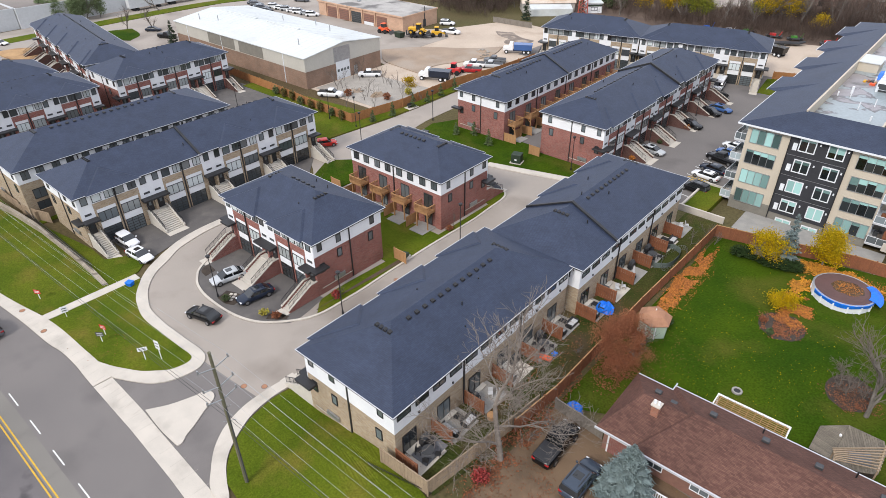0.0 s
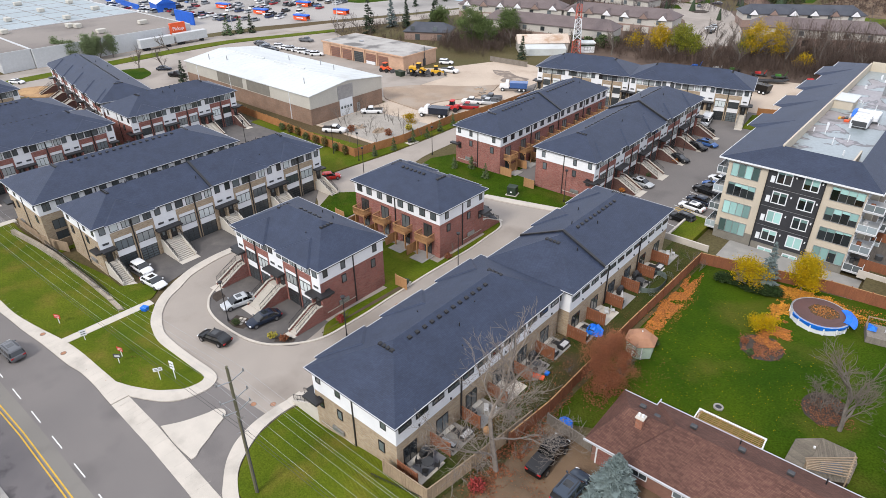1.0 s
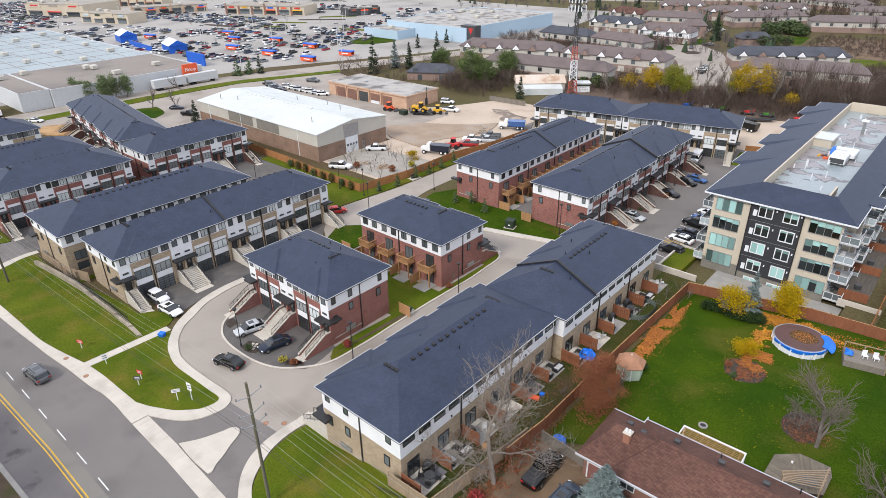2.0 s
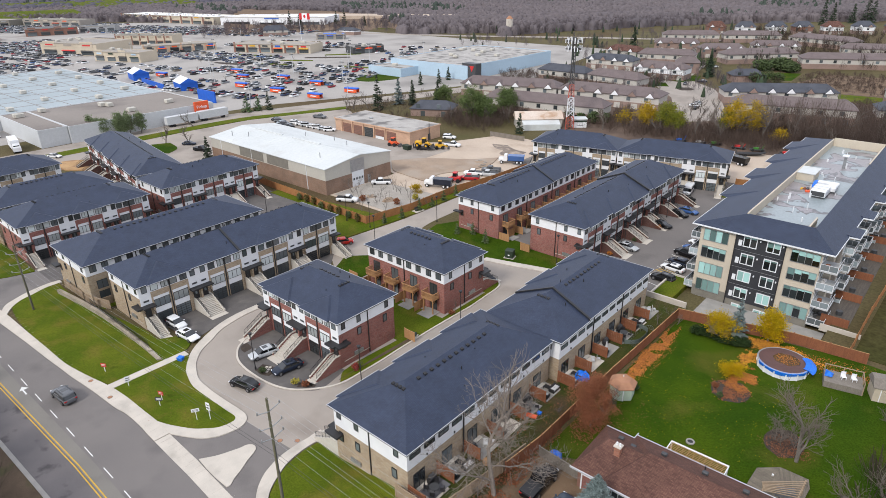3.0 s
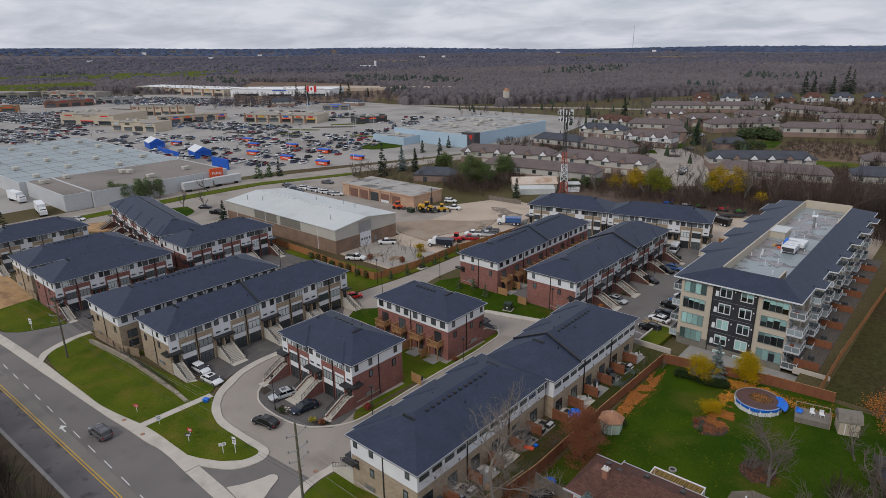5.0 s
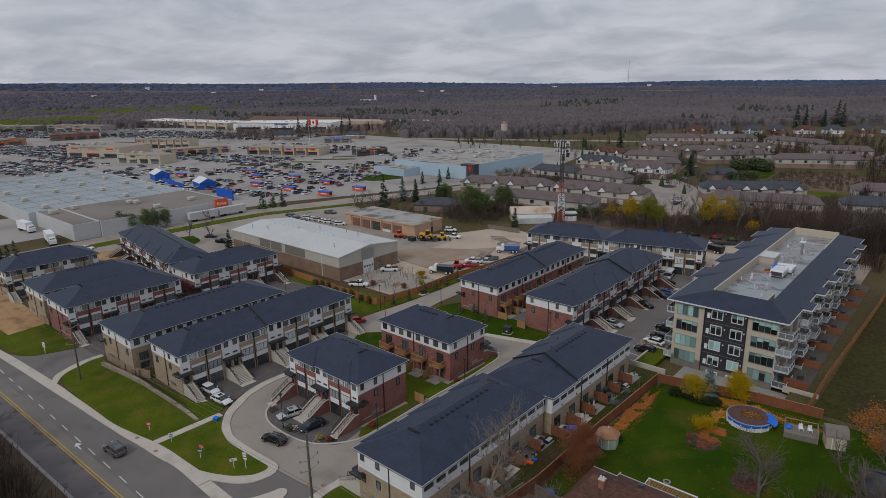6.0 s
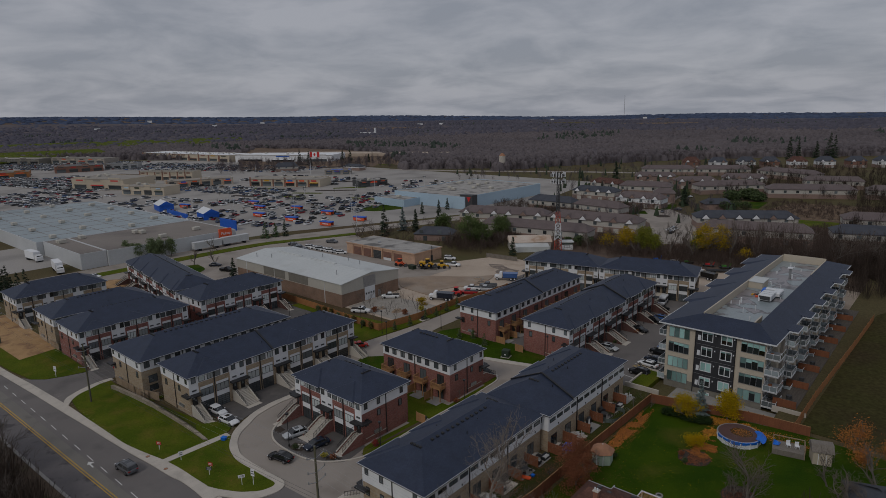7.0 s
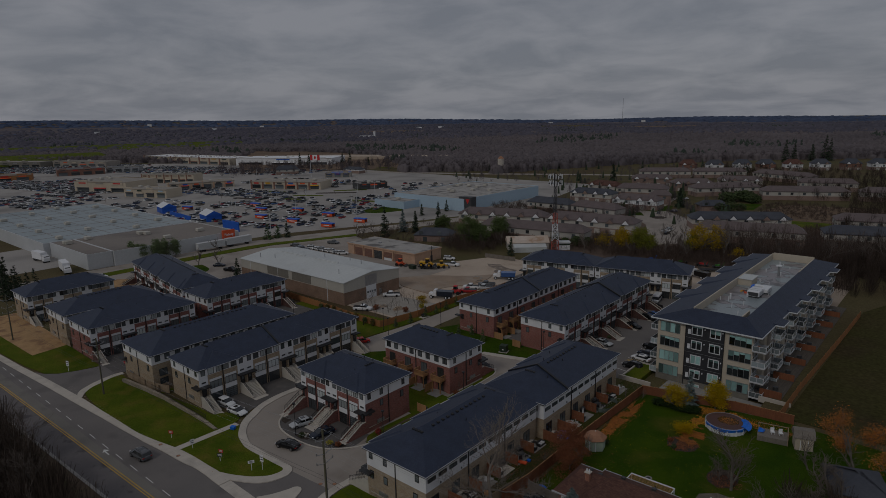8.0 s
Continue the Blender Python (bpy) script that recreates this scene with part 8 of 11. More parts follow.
def bush(x, y, r, h, seed, leaf, label, n=900, size=0.12, name="shrub", z=None):
    rnd = random.Random(seed)
    t = thing(name, x, y, (ground_z(x, y) + 0.0) if z is None else z, 0, label, "shrub", "shrubs")
    g, s = Geo(), Geo()
    for _ in range(9):
        a = rnd.uniform(0, 2 * math.pi)
        s.tube((0, 0, -0.1), (r * 0.7 * math.cos(a), r * 0.7 * math.sin(a), h * rnd.uniform(0.5, 0.9)), 0.03, 0.01, 4)
    for _ in range(n):
        d = Vector((rnd.gauss(0, 1), rnd.gauss(0, 1), rnd.gauss(0, 1))).normalized() * (rnd.random() ** 0.35) * rnd.uniform(0.75, 1.1)
        p = Vector((d.x * r, d.y * r, h * 0.52 + d.z * h * 0.5))
        u = Vector((rnd.uniform(-1, 1), rnd.uniform(-1, 1), rnd.uniform(-0.8, 0.8))).normalized() * size * rnd.uniform(0.6, 1.4)
        v = u.orthogonal().normalized() * u.length * 0.6
        g.poly([p - u, p + v, p + u, p - v])
    part("stems", s, M["bark"], t)
    part("foliage", g, M[leaf], t)
    return t


M["pale_twig"] = mat("pale_grey_bark", (0.225, 0.19, 0.16), (0.16, 0.135, 0.115), scale=3, rough=0.95, fine=20, grain=0.25)
# the garden behind the bungalow and the strip behind the long row
bare_tree(-20.0, 30.3, 18.5, 11, "tall bare tree with pale branching crown beside the fence", 9.2, 0.9, 0.27, "pale_twig", "pale_twig")
bare_tree(3.5, 57.0, 10.5, 4, "big bare grey tree with leaf mould at its foot", 8, 0.75, 0.24)
for k, (x, y, h) in enumerate(((0.6, 59.6, 3.4), (1.4, 58.8, 3.0), (0.4, 61.4, 3.4), (2.0, 60.6, 3.6), (2.8, 59.2, 2.8))):
    bare_tree(x, y, h, 460 + k, "low tangled brown brush in the garden bed", 6, 1.0, 0.06, name="bare_brush")
sheet_on_ground("shrub_bed", [(1.6 + 2.2 * math.cos(2 * math.pi * k / 16), 59.4 + 2.9 * math.sin(2 * math.pi * k / 16)) for k in range(16)], 0.08, M["mulch"], "dark leaf-strewn bed under the brush", "planting bed", 0.8)
bare_tree(15, 64, 7.5, 33, "bare tree behind the garden", 6, 0.75, 0.2)
bare_tree(11, 70, 7, 35, "bare rust-tinged tree beside the playhouse", 6, 0.8, 0.16)
bare_tree(17, 72, 9, 36, "bare tree beside the field", 6, 0.75, 0.2)
bare_tree(12.5, 55.0, 6.5, 38, "bare bushy tree beside the gazebo", 6, 0.85, 0.16)
for k, (x, y, h) in enumerate(((10.6, 51.5, 6.5), (13.2, 57.0, 7.0), (15.0, 53.0, 6.5), (16.8, 60.5, 7.5), (13.6, 65.0, 6.5))):
    bare_tree(x, y, h, 430 + k, "bare grey-brown tree in the garden thicket", 7, 0.8, 0.16, name="thicket_tree")
for k, (x, y, h) in enumerate(((-21.6, 34.5, 4.0), (-19.3, 33.6, 3.6), (-21.4, 39, 3.2), (-21.9, 47, 2.6), (-18.8, 36.2, 3.2), (-21.5, 75.5, 3.6), (-20.9, 79.0, 4.0), (-19.0, 77.6, 3.4), (-21.2, 29, 2.6))):
    bare_tree(x, y, h, 50 + k, "low bare brush along the fence", 5, 0.95, 0.06, name="bare_brush")
leafy_tree(-17.6, 47.0, 7.6, 3, "rust_leaf", "rust-brown leaved tree beside the fence", 26000, 0.062, 0.34, 6, 0.5, shape=(3.0, 4.1, 4.3), clumps=190)
leafy_tree(-12.4, 77.6, 5.6, 6, "yellow_leaf", "small tree with bright yellow leaves below the flats", 4200, 0.09, 0.42, 6, 0.7, shape=(2.5, 1.9, 3.2), clumps=45)
leafy_tree(-6.6, 81.6, 5.2, 8, "yellow_leaf", "vivid yellow tree beside the pool", 9000, 0.09, 0.45, 5, 0.6, shape=(2.2, 2.5, 3.4))
leafy_tree(-7.3, 69.8, 3.8, 10, "yellow_leaf", "thin yellow-leaved sapling over orange leaves", 3400, 0.085, 0.4, 5, 0.8, 0.07)
conifer(-10.6, 79.4, 7.2, 1.9, 12, "spruce_leaf", "narrow blue-grey spruce below the flats", 18, 11, 0.2)
conifer(-10.0, 34.1, 6.6, 2.9, 14, "spruce_leaf", "broad blue spruce beside the bungalow", 26, 20, 0.17, tufts=26)
for k in range(8):
    bush(-15.6 + k * 0.95, 77.6 + 0.1 * k + 0.3 * math.sin(k) - 0.4, 1.2, 1.35, 70 + k, "hedge_leaf", "dark green spreading hedge shrub", 1000, 0.12, "hedge_shrub")
for k, (x, y, r) in enumerate(((-16.8, 57.8, 0.7), (-18.6, 53.4, 0.6), (-17.4, 52.8, 0.5), (-8.6, 65.2, 0.5), (-7.4, 63.4, 0.45))):
    bush(x, y, r, 0.8, 90 + k, "rust_leaf" if k % 2 else "green_leaf", "small autumn shrub in a bed", 260, 0.1)
bush(-20.2, 27.6, 0.9, 1.0, 101, "red_leaf", "low red-leaved shrub beside the fence", 420, 0.1)
bush(13.5, 50, 1.8, 2.6, 103, "willow_leaf", "yellow-green shrub in the garden corner", 1300, 0.14)
sheet_on_ground("planting_bed", [(-6.7 + (2.45 + 0.15 * math.sin(3 * k)) * math.cos(2 * math.pi * k / 20), 65.6 + (2.7 + 0.15 * math.sin(2.1 * k)) * math.sin(2 * math.pi * k / 20)) for k in range(20)], 0.09, M["mulch"], "mulched bed strewn with orange leaves", "planting bed", 0.8)
litter("leaf_litter", -6.6, 70.0, 2.0, 3.0, 4200, "orange_leaf", "orange leaves fallen round the sapling", 1)
litter("leaf_litter", -4.6, 79.9, 5.0, 1.7, 3000, "gold_leaf", "golden leaves below the yellow tree", 23)
litter("leaf_litter", -7.4, 75.4, 1.3, 3.0, 1500, "gold_leaf", "golden leaves strewn towards the hedge", 31)
litter("leaf_litter", -6.7, 65.4, 2.2, 2.6, 1300, "rust_leaf", "brown leaves fallen on the bed", 15)
litter("leaf_litter", -6.4, 67.4, 1.9, 1.6, 900, "orange_leaf", "orange leaves fallen on the bed", 16)
litter("leaf_litter", -4.4, 80.6, 6.0, 1.9, 4600, "gold_leaf", "thick orange and yellow leaves along the fence", 2)
litter("leaf_litter", -18.6, 67.0, 1.3, 9.0, 6000, "orange_leaf", "orange leaves drifted against the fence", 3)
litter("leaf_litter", -8.5, 58, 10.5, 17.0, 700, "yellow_leaf", "yellow leaves scattered on the lawn", 4, 0.045)
litter("leaf_litter", -17.6, 47, 2.6, 3.2, 900, "rust_leaf", "rust leaves under the tree", 5)
litter("leaf_litter", 2.2, 58.6, 2.6, 2.6, 1300, "rust_leaf", "brown leaf mould under the bare tree", 6, 0.06)
litter("leaf_litter", -20.2, 33, 1.6, 9, 2200, "rust_leaf", "brown leaves under the brush", 7)
litter("leaf_litter", -15.5, 50, 4.0, 8.0, 500, "rust_leaf", "rust leaves blown over the lawn", 9, 0.06)
litter("leaf_litter", -18.0, 66, 1.9, 9.0, 1200, "orange_leaf", "scattered orange leaves beside the drift", 10, 0.06)
litter("leaf_litter", 2.0, 80, 8.0, 2.6, 1500, "orange_leaf", "orange leaves round the pool", 11, 0.08)
litter("leaf_litter", -16, 27, 6.0, 6.0, 1500, "rust_leaf", "brown leaves on the gravel", 12, 0.06)
litter("leaf_litter", -24, 44, 2.6, 17.0, 1500, "rust_leaf", "brown leaves on the patio strip", 13, 0.06)
litter("leaf_litter", -65, 16, 7, 4, 160, "rust_leaf", "few leaves scattered on the small lawn", 8, 0.05, 0.13)

# young conifers along the works fence, shrubs beside the houses
for k, (x, y) in enumerate(((-118.9, 78.3), (-115.9, 78.3), (-112.8, 78.2), (-109.1, 77.6), (-105.5, 77.5), (-102.4, 77.5), (-98.8, 77.6), (-95.5, 77.4))):
    bush(x, y, 0.75, 2.0 + 0.3 * (k % 3), 120 + k, "olive_leaf" if k % 3 else "young_green", "upright olive-brown young cedar along the fence", 620, 0.1, "young_cedar", 0.08)
for k, (x, y) in enumerate(((-90.2, 81.2), (-89.4, 86.2), (-89.4, 92.4), (-89.2, 96.8), (-89.4, 101.4), (-89.6, 106.5), (-72.8, 87.0), (-69.9, 88.9), (-64.8, 86.9))):
    conifer(x, y, 2.3 + 0.4 * (k % 3), 0.85, 130 + k, "young_green", "young green evergreen on the grass", 10, 10, 0.16, "young_conifer", 0.08, "young evergreens", 9)
for k, (x, y, r, leaf) in enumerate(((-118.5, 87.2, 1.2, "green_leaf"), (-97.0, 92.0, 1.0, "rust_leaf"), (-95.6, 97.4, 0.9, "willow_leaf"), (-105.5, 88.2, 0.9, "rust_leaf"))):
    bush(x, y, r, 1.7, 750 + k, leaf, "wild autumn shrub inside the yard fence", 420, 0.14, "yard_shrub", 0.0)
pen = thing("mesh_pen", -22.4, 70.2, ground_z(-22.4, 70.2), 0, "curved green wire-mesh pen on the grass", "pen")
ring_pts = [(-1.5, -2.4), (-0.4, -3.0), (0.9, -1.9), (1.2, 0.3), (0.8, 2.2), (-0.3, 2.8), (-1.5, 2.0)]
part("mesh_wall", Geo().loft([[(x, y, 0.0), (x * 0.985, y * 0.985, 0.0), (x * 0.985, y * 0.985, 0.85), (x, y, 0.85)] for x, y in rounded(ring_pts, False)]), M["pen_mesh"], pen)
for k, (x, y, leaf) in enumerate(((-51.2, 37.6, "rust_leaf"), (-55.0, 29.6, "willow_leaf"), (-53.4, 30.2, "rust_leaf"), (-50.6, 59.0, "rust_leaf"), (-61.0, 28.2, "green_leaf"), (-70.9, 33.8, "willow_leaf"), (-41.2, 98, "orange_leaf"), (-40.6, 108, "green_leaf"), (-39.5, 118, "orange_leaf"))):
    bush(x, y, 0.65, 0.9, 140 + k, leaf, "small garden shrub beside the driveway", 320, 0.1, z=0.1)
for k, (x, y, h) in enumerate(((-50.9, 37.9, 3.2), (-50.6, 60.0, 3.0), (-72.5, 49.5, 3.4), (-89.6, 95.5, 3.2), (-89.8, 80.5, 3.0), (-66, 53, 2.6), (-75.8, 55.0, 3.0))):
    bare_tree(x, y, h, 160 + k, "slender staked sapling beside the house", 4, 0.45, 0.035, name="sapling", z=0.05)
bush(-50.7, 37.4, 0.5, 1.5, 171, "red_leaf", "upright red shrub by the brick wall", 300, 0.09, z=0.1)
# brush and saplings in the storage ground
for k in range(16):
    rnd = random.Random(900 + k)
    bare_tree(rnd.uniform(-115, -94), rnd.uniform(82, 101), rnd.uniform(4.5, 7), 180 + k, "thin bare sapling in the storage yard", 5, 0.5, 0.06, name="young_tree", z=0)
leafy_tree(-99.8, 101.8, 3.4, 201, "amber_leaf", "small yellow shrub tree beside the yard fence", 1500, 0.12, 0.45, 5, 0.8, 0.08, z=0)
# rough trees south of the road
for k, (x, y, h) in enumerate(((-96, -8.5, 11), (-92, -7.5, 12), (-87, -8.5, 12), (-82, -8.0, 12), (-77, -9.5, 11), (-72, -10.0, 12), (-67, -11.5, 11), (-90, -12, 12), (-84, -13, 12), (-76, -14, 12), (-70, -15, 11), (-102, -9, 11), (-62, -14, 10))):
    bare_tree(x, y, h, 220 + k, "bare scrubby tree south of the road", 8, 0.7, 0.2, name="roadside_tree", z=0)
setting("south_verge", Geo().prism([(-420, -60), (120, -60), (120, -1.45), (-50, -1.45), (-60, -1.85), (-75, -2.45), (-88, -3.05), (-110, -3.95), (-140, -5.05), (-420, -15.85)], -0.3, 0.07), M["earth"], "brown weedy verge south of the road", "verge")

# trees round the warehouse, the works and the back street
for k, (x, y, h) in enumerate(((-185.8, 169.5, 14.5), (-188, 184.1, 11), (-181.3, 186, 10.5), (-174.4, 194.8, 9))):
    conifer(x, y, h, h * (0.2, 0.25, 0.22, 0.34)[k], 240 + k, ("pine_leaf", "spruce_leaf", "pine_leaf", "pine_leaf")[k], "tall blue-grey spruce behind the depot" if k == 1 else "tall dark spruce behind the depot", 15, 11, 0.5, "tall_spruce", 0, "tall spruces", 9)
for k, (x, y, h) in enumerate(((-174.0, 88.1 - 4, 7.0), (-115.0, 172.1, 7.2), (-223.7, 140.9, 7.6), (-214.8, 227, 6.4), (-209.9, 235.6, 7), (-213.5, 247.4, 6.5), (-212.8, 258.3, 7.5), (-157.6, 257, 7.8), (-122.3, 279.9, 6.6))):
    conifer(x, y, h, h * 0.24, 260 + k, "pine_leaf", "dark conical evergreen near the road", 12, 10, 0.4, "evergreen", 0, "evergreens", 8)
for k, (x, y, h) in enumerate(((-227.2, 132.5, 6.9), (-226.5, 137.4, 6.3))):
    conifer(x, y, h, h * 0.4, 255 + k, "pine_mid", "young green pine beside the back street", 10, 11, 0.4, "pine", 0, "pines", 8)
for k, (x, y, h) in enumerate(((-234.6, 72.7, 8.0), (-230.8, 75.7, 7.5), (-229.1, 80.5, 9.0), (-226.4, 82.5, 9.0), (-226.1, 86.7, 8.5), (-232.8, 74.0, 7.0), (-227.6, 80.0, 7.5))):
    leafy_tree(x, y, h, 270 + k, "soft_pine", "soft green pine beside the store wall", 3000, 0.2, 0.5, 5, 0.6, 0.16, name="store_pine", z=0, shape=(2.1, h * 0.46, h * 0.54), clumps=60)
for k, (x, y, h) in enumerate(((-204, 85, 8), (-196, 89, 8), (-220, 104, 8), (-196.2, 161.2, 8), (-196.1, 164.5, 8), (-193.1, 170.1, 9), (-190, 176, 8), (-160, 190, 10), (-148, 178, 9), (-146, 170, 8), (-133, 178, 9), (-128, 184, 9), (-112, 198, 8), (-77.4, 244.8, 8), (-71, 244.1, 8), (-79, 238, 8), (-73, 232, 8))):
    bare_tree(x, y, h, 280 + k, "bare grey street tree beside the road", 6, 0.6, 0.22, name="street_tree", z=0)
for k, (x, y, h, leaf, w, n) in enumerate(((-82.5, 204.5, 10.5, "amber_leaf", 3.6, 4200), (-75.5, 206, 11, "lime_leaf", 4.4, 6500), (-71.5, 205, 8.5, "lime_leaf", 3.4, 3600), (-54.5, 214, 14, "amber_leaf", 4.6, 3800), (-49.5, 216, 13, "amber_leaf", 4.2, 3200), (-57.5, 215, 9, "lime_leaf", 3.2, 2200), (-39.6, 212, 5.2, "amber_leaf", 2.2, 1500), (-91, 205, 7, "amber_leaf", 3.0, 900))):
    leafy_tree(x, y, h, 300 + k, leaf, "large yellowing willow behind the works", n, 0.19, 0.75, 6, 0.75, 0.3, z=0, shape=(w, h * 0.40, h * 0.56), clumps=80)
for k, (x, y, h, w) in enumerate(((-140.2, 177, 14.5, 5.0), (-135.5, 179, 10.5, 3.8), (-137.6, 195.3, 11.7, 4.0), (-172, 196, 8, 3.4))):
    leafy_tree(x, y, h, 330 + k, "broad_green", "large green tree behind the works yard", 7500, 0.22, 0.85, 5, 0.7, 0.32, z=0, shape=(w, h * 0.42, h * 0.56))
for k, (x, y, r) in enumerate(((-122.8, 203.2, 2.6), (-118, 203.4, 2.4), (-113, 204, 2.6), (-108, 204, 2.2), (-102.4, 203, 3.0), (-99, 206, 2.6), (-123.6, 364, 4), (-118, 366, 4), (-79, 336, 4), (-84, 333, 3.4), (-74, 338, 3.4))):
    bush(x, y, r, r * 1.5, 340 + k, "green_leaf", "dark cedar shrub beside the far terrace", 700, 0.34, "cedar_shrub", 0)
rnd = random.Random(77)
for k in range(46):
    x = -98 + k * 2.6 + rnd.uniform(-1.5, 1.5)
    y = 197 + 0.22 * (x + 98) + rnd.uniform(-6, 22)
    if -92 < x < -66 and y > 216:
        continue
    bare_tree(x, y, rnd.uniform(10, 19) if x > -50 else rnd.uniform(7, 12), 320 + k, "tall bare woodland tree behind the works", 6, 0.5, 0.27, name="woodland_tree", z=0)
for k in range(14):
    x = 12 + k * 3.5 + rnd.uniform(-1.5, 1.5)
    bare_tree(x, 172 + rnd.uniform(-4, 20), rnd.uniform(8, 13), 380 + k, "bare tree behind the flats", 5, 0.45, 0.16, name="woodland_tree", z=0.5)
for k, (x, y, h) in enumerate(((12.5, 83.0, 7), (15.5, 78.5, 7), (18, 84, 6), (20.5, 75, 6))):
    leafy_tree(x, y, h, 400 + k, "orange_leaf", "orange-brown tree at the field's edge", 1500, 0.1, 0.6, 5, 0.75, 0.14)
for k in range(12):
    rr = random.Random(500 + k)
    conifer(-198 - k * 3.3, 24 + rr.uniform(-3, 5), rr.uniform(7, 11), 2.2, 510 + k, "pine_leaf", "dark evergreen at the estate's edge", 10, 9, 0.5, "evergreen", 0, "evergreens", 7)


# ---- vehicles ----
def rounded_paint(me):
    """Smooth shading over gentle edges."""
    me.polygons.foreach_set("use_smooth", [True] * len(me.polygons))
    me.set_sharp_from_angle(angle=radians(38))
    return me


def car(x, y, rz, colour, label, kind="sedan", z=0.02, group="parked cars"):
    """A car along local x, nose towards +x; body, glasshouse, wheels, lamps."""
    dims = dict(sedan=(4.7, 1.82, 0.92, 1.42), suv=(4.7, 1.9, 1.05, 1.72), hatch=(4.2, 1.78, 0.95, 1.5), pickup=(5.7, 2.0, 1.12, 1.85), van=(5.6, 2.0, 1.2, 2.35))
    L, W, zb, zt = dims[kind]
    c = thing("car" if kind not in ("pickup", "van") else "pickup_truck" if kind == "pickup" else "van", x, y, z, rz, label, "car" if kind not in ("pickup", "van") else "truck" if kind == "pickup" else "van", group)
    pm = CAR_PAINT[colour]
    def ring(xx, zlow, zhigh, w):
        h = w / 2
        half = [(h * 0.86, zlow), (h * 0.97, zlow + 0.12), (h, lerp(zlow, zhigh, 0.5)), (h * 0.98, zhigh - 0.16), (h * 0.90, zhigh - 0.05), (h * 0.72, zhigh), (h * 0.35, zhigh + 0.025)]
        return [(xx, -yy, zz) for yy, zz in half] + [(xx, yy, zz) for yy, zz in half[::-1]]
    hood = {"sedan": 0.80, "hatch": 0.84, "suv": 0.97, "pickup": 1.08, "van": 1.12}[kind]
    def lerp(p, q, t):
        return p + (q - p) * t
    def body():
        r, q = -L / 2, L / 2
        return Geo().loft([ring(r, 0.42, zb - 0.22, W * 0.70), ring(r + 0.07, 0.33, zb - 0.10, W * 0.84), ring(r + 0.2, 0.26, zb - 0.04, W * 0.93), ring(r + 0.5, 0.22, zb - 0.01, W * 0.98), ring(-L * 0.24, 0.2, zb, W), ring(L * 0.12, 0.2, zb, W),
                           ring(L * 0.24, 0.2, hood + 0.07, W), ring(L * 0.36, 0.21, hood, W * 0.985), ring(q - 0.32, 0.24, hood - 0.09, W * 0.93), ring(q - 0.12, 0.29, hood - 0.17, W * 0.83), ring(q, 0.38, hood - 0.30, W * 0.66)])
    xs = {"sedan": (-0.41, -0.25, 0.07, 0.25), "hatch": (-0.47, -0.38, 0.06, 0.24), "suv": (-0.48, -0.42, 0.08, 0.24), "pickup": (-0.10, -0.06, 0.14, 0.27), "van": (-0.49, -0.48, 0.26, 0.40)}[kind]
    a, b, d, e = (v * L for v in xs)
    def cab_ring(zz, x0, x1, w):
        h = w / 2
        return [(x0 + 0.1, -h, zz), (x1 - 0.1, -h, zz), (x1, -h + 0.15, zz), (x1, h - 0.15, zz), (x1 - 0.1, h, zz), (x0 + 0.1, h, zz), (x0, h - 0.15, zz), (x0, -h + 0.15, zz)]
    t = 0.9
    if kind == "van":
        lower = lambda: Geo().loft([cab_ring(zb - 0.03, a, e, W * 0.98), cab_ring(zb + 0.62, lerp(a, b, 0.5), lerp(e, d, 0.5), W * 0.95)])
    else:
        lower = lambda: Geo().loft([cab_ring(zb - 0.03, a, e, W * 0.93), cab_ring(lerp(zb, zt, t), lerp(a, b, t), lerp(e, d, t), W * 0.78)])
    roofg = lambda: Geo().loft([cab_ring(lerp(zb, zt, 0.70) if kind != "van" else zb + 0.6, lerp(a, b, 0.74) - 0.03, lerp(e, d, 0.86), W * 0.835 if kind != "van" else W * 0.95), cab_ring(lerp(zb, zt, 0.9) if kind != "van" else zt - 0.1, b - 0.05, d + 0.02, W * 0.79 if kind != "van" else W * 0.92), cab_ring(zt - 0.02, b + 0.12, d - 0.1, W * 0.68), cab_ring(zt + 0.01, b + 0.4, d - 0.35, W * 0.4)])
    bd = placed("body", rounded_paint(shared(("car_body", kind, colour), body, pm)), c, 0, 0, 0)
    placed("glasshouse", shared(("car_windows", kind), lower, M["car_glass"]), c, 0, 0, 0)
    placed("roof", rounded_paint(shared(("car_roof", kind, colour), roofg, pm)), c, 0, 0, 0)
    for s in (-1, 1):
        if math.hypot(x, y) > 125:
            for wx in (-0.30, 0.31):
                placed("wheel", shared(("far_tyre",), lambda: Geo().tube((0, -0.11, 0), (0, 0.11, 0), 0.36, n=10), M["rubber"]), c, wx * L, s * (W / 2 - 0.08), 0.36)
            continue
        if math.hypot(x, y) < 92:
            placed("pillar", shared(("car_pillar", kind, colour, s), lambda: Geo().loft([[(lerp(a, e, 0.48) + i, s * (W * 0.465 + 0.01), zb - 0.02), (lerp(a, e, 0.48) + i, s * (W * 0.465 - 0.05), zb - 0.02), (lerp(a, e, 0.48) + i, s * (W * 0.395 - 0.05), lerp(zb, zt, 0.88)), (lerp(a, e, 0.48) + i, s * (W * 0.395 + 0.012), lerp(zb, zt, 0.88))] for i in (-0.06, 0.06)]), pm), c, 0, 0, 0)
            placed("mirror", shared(("car_mirror", colour), lambda: Geo().bevel_box(-0.08, -0.1, 0, 0.08, 0.1, 0.14, 0.03), pm), c, L * 0.2, s * (W / 2 + 0.08), zb)
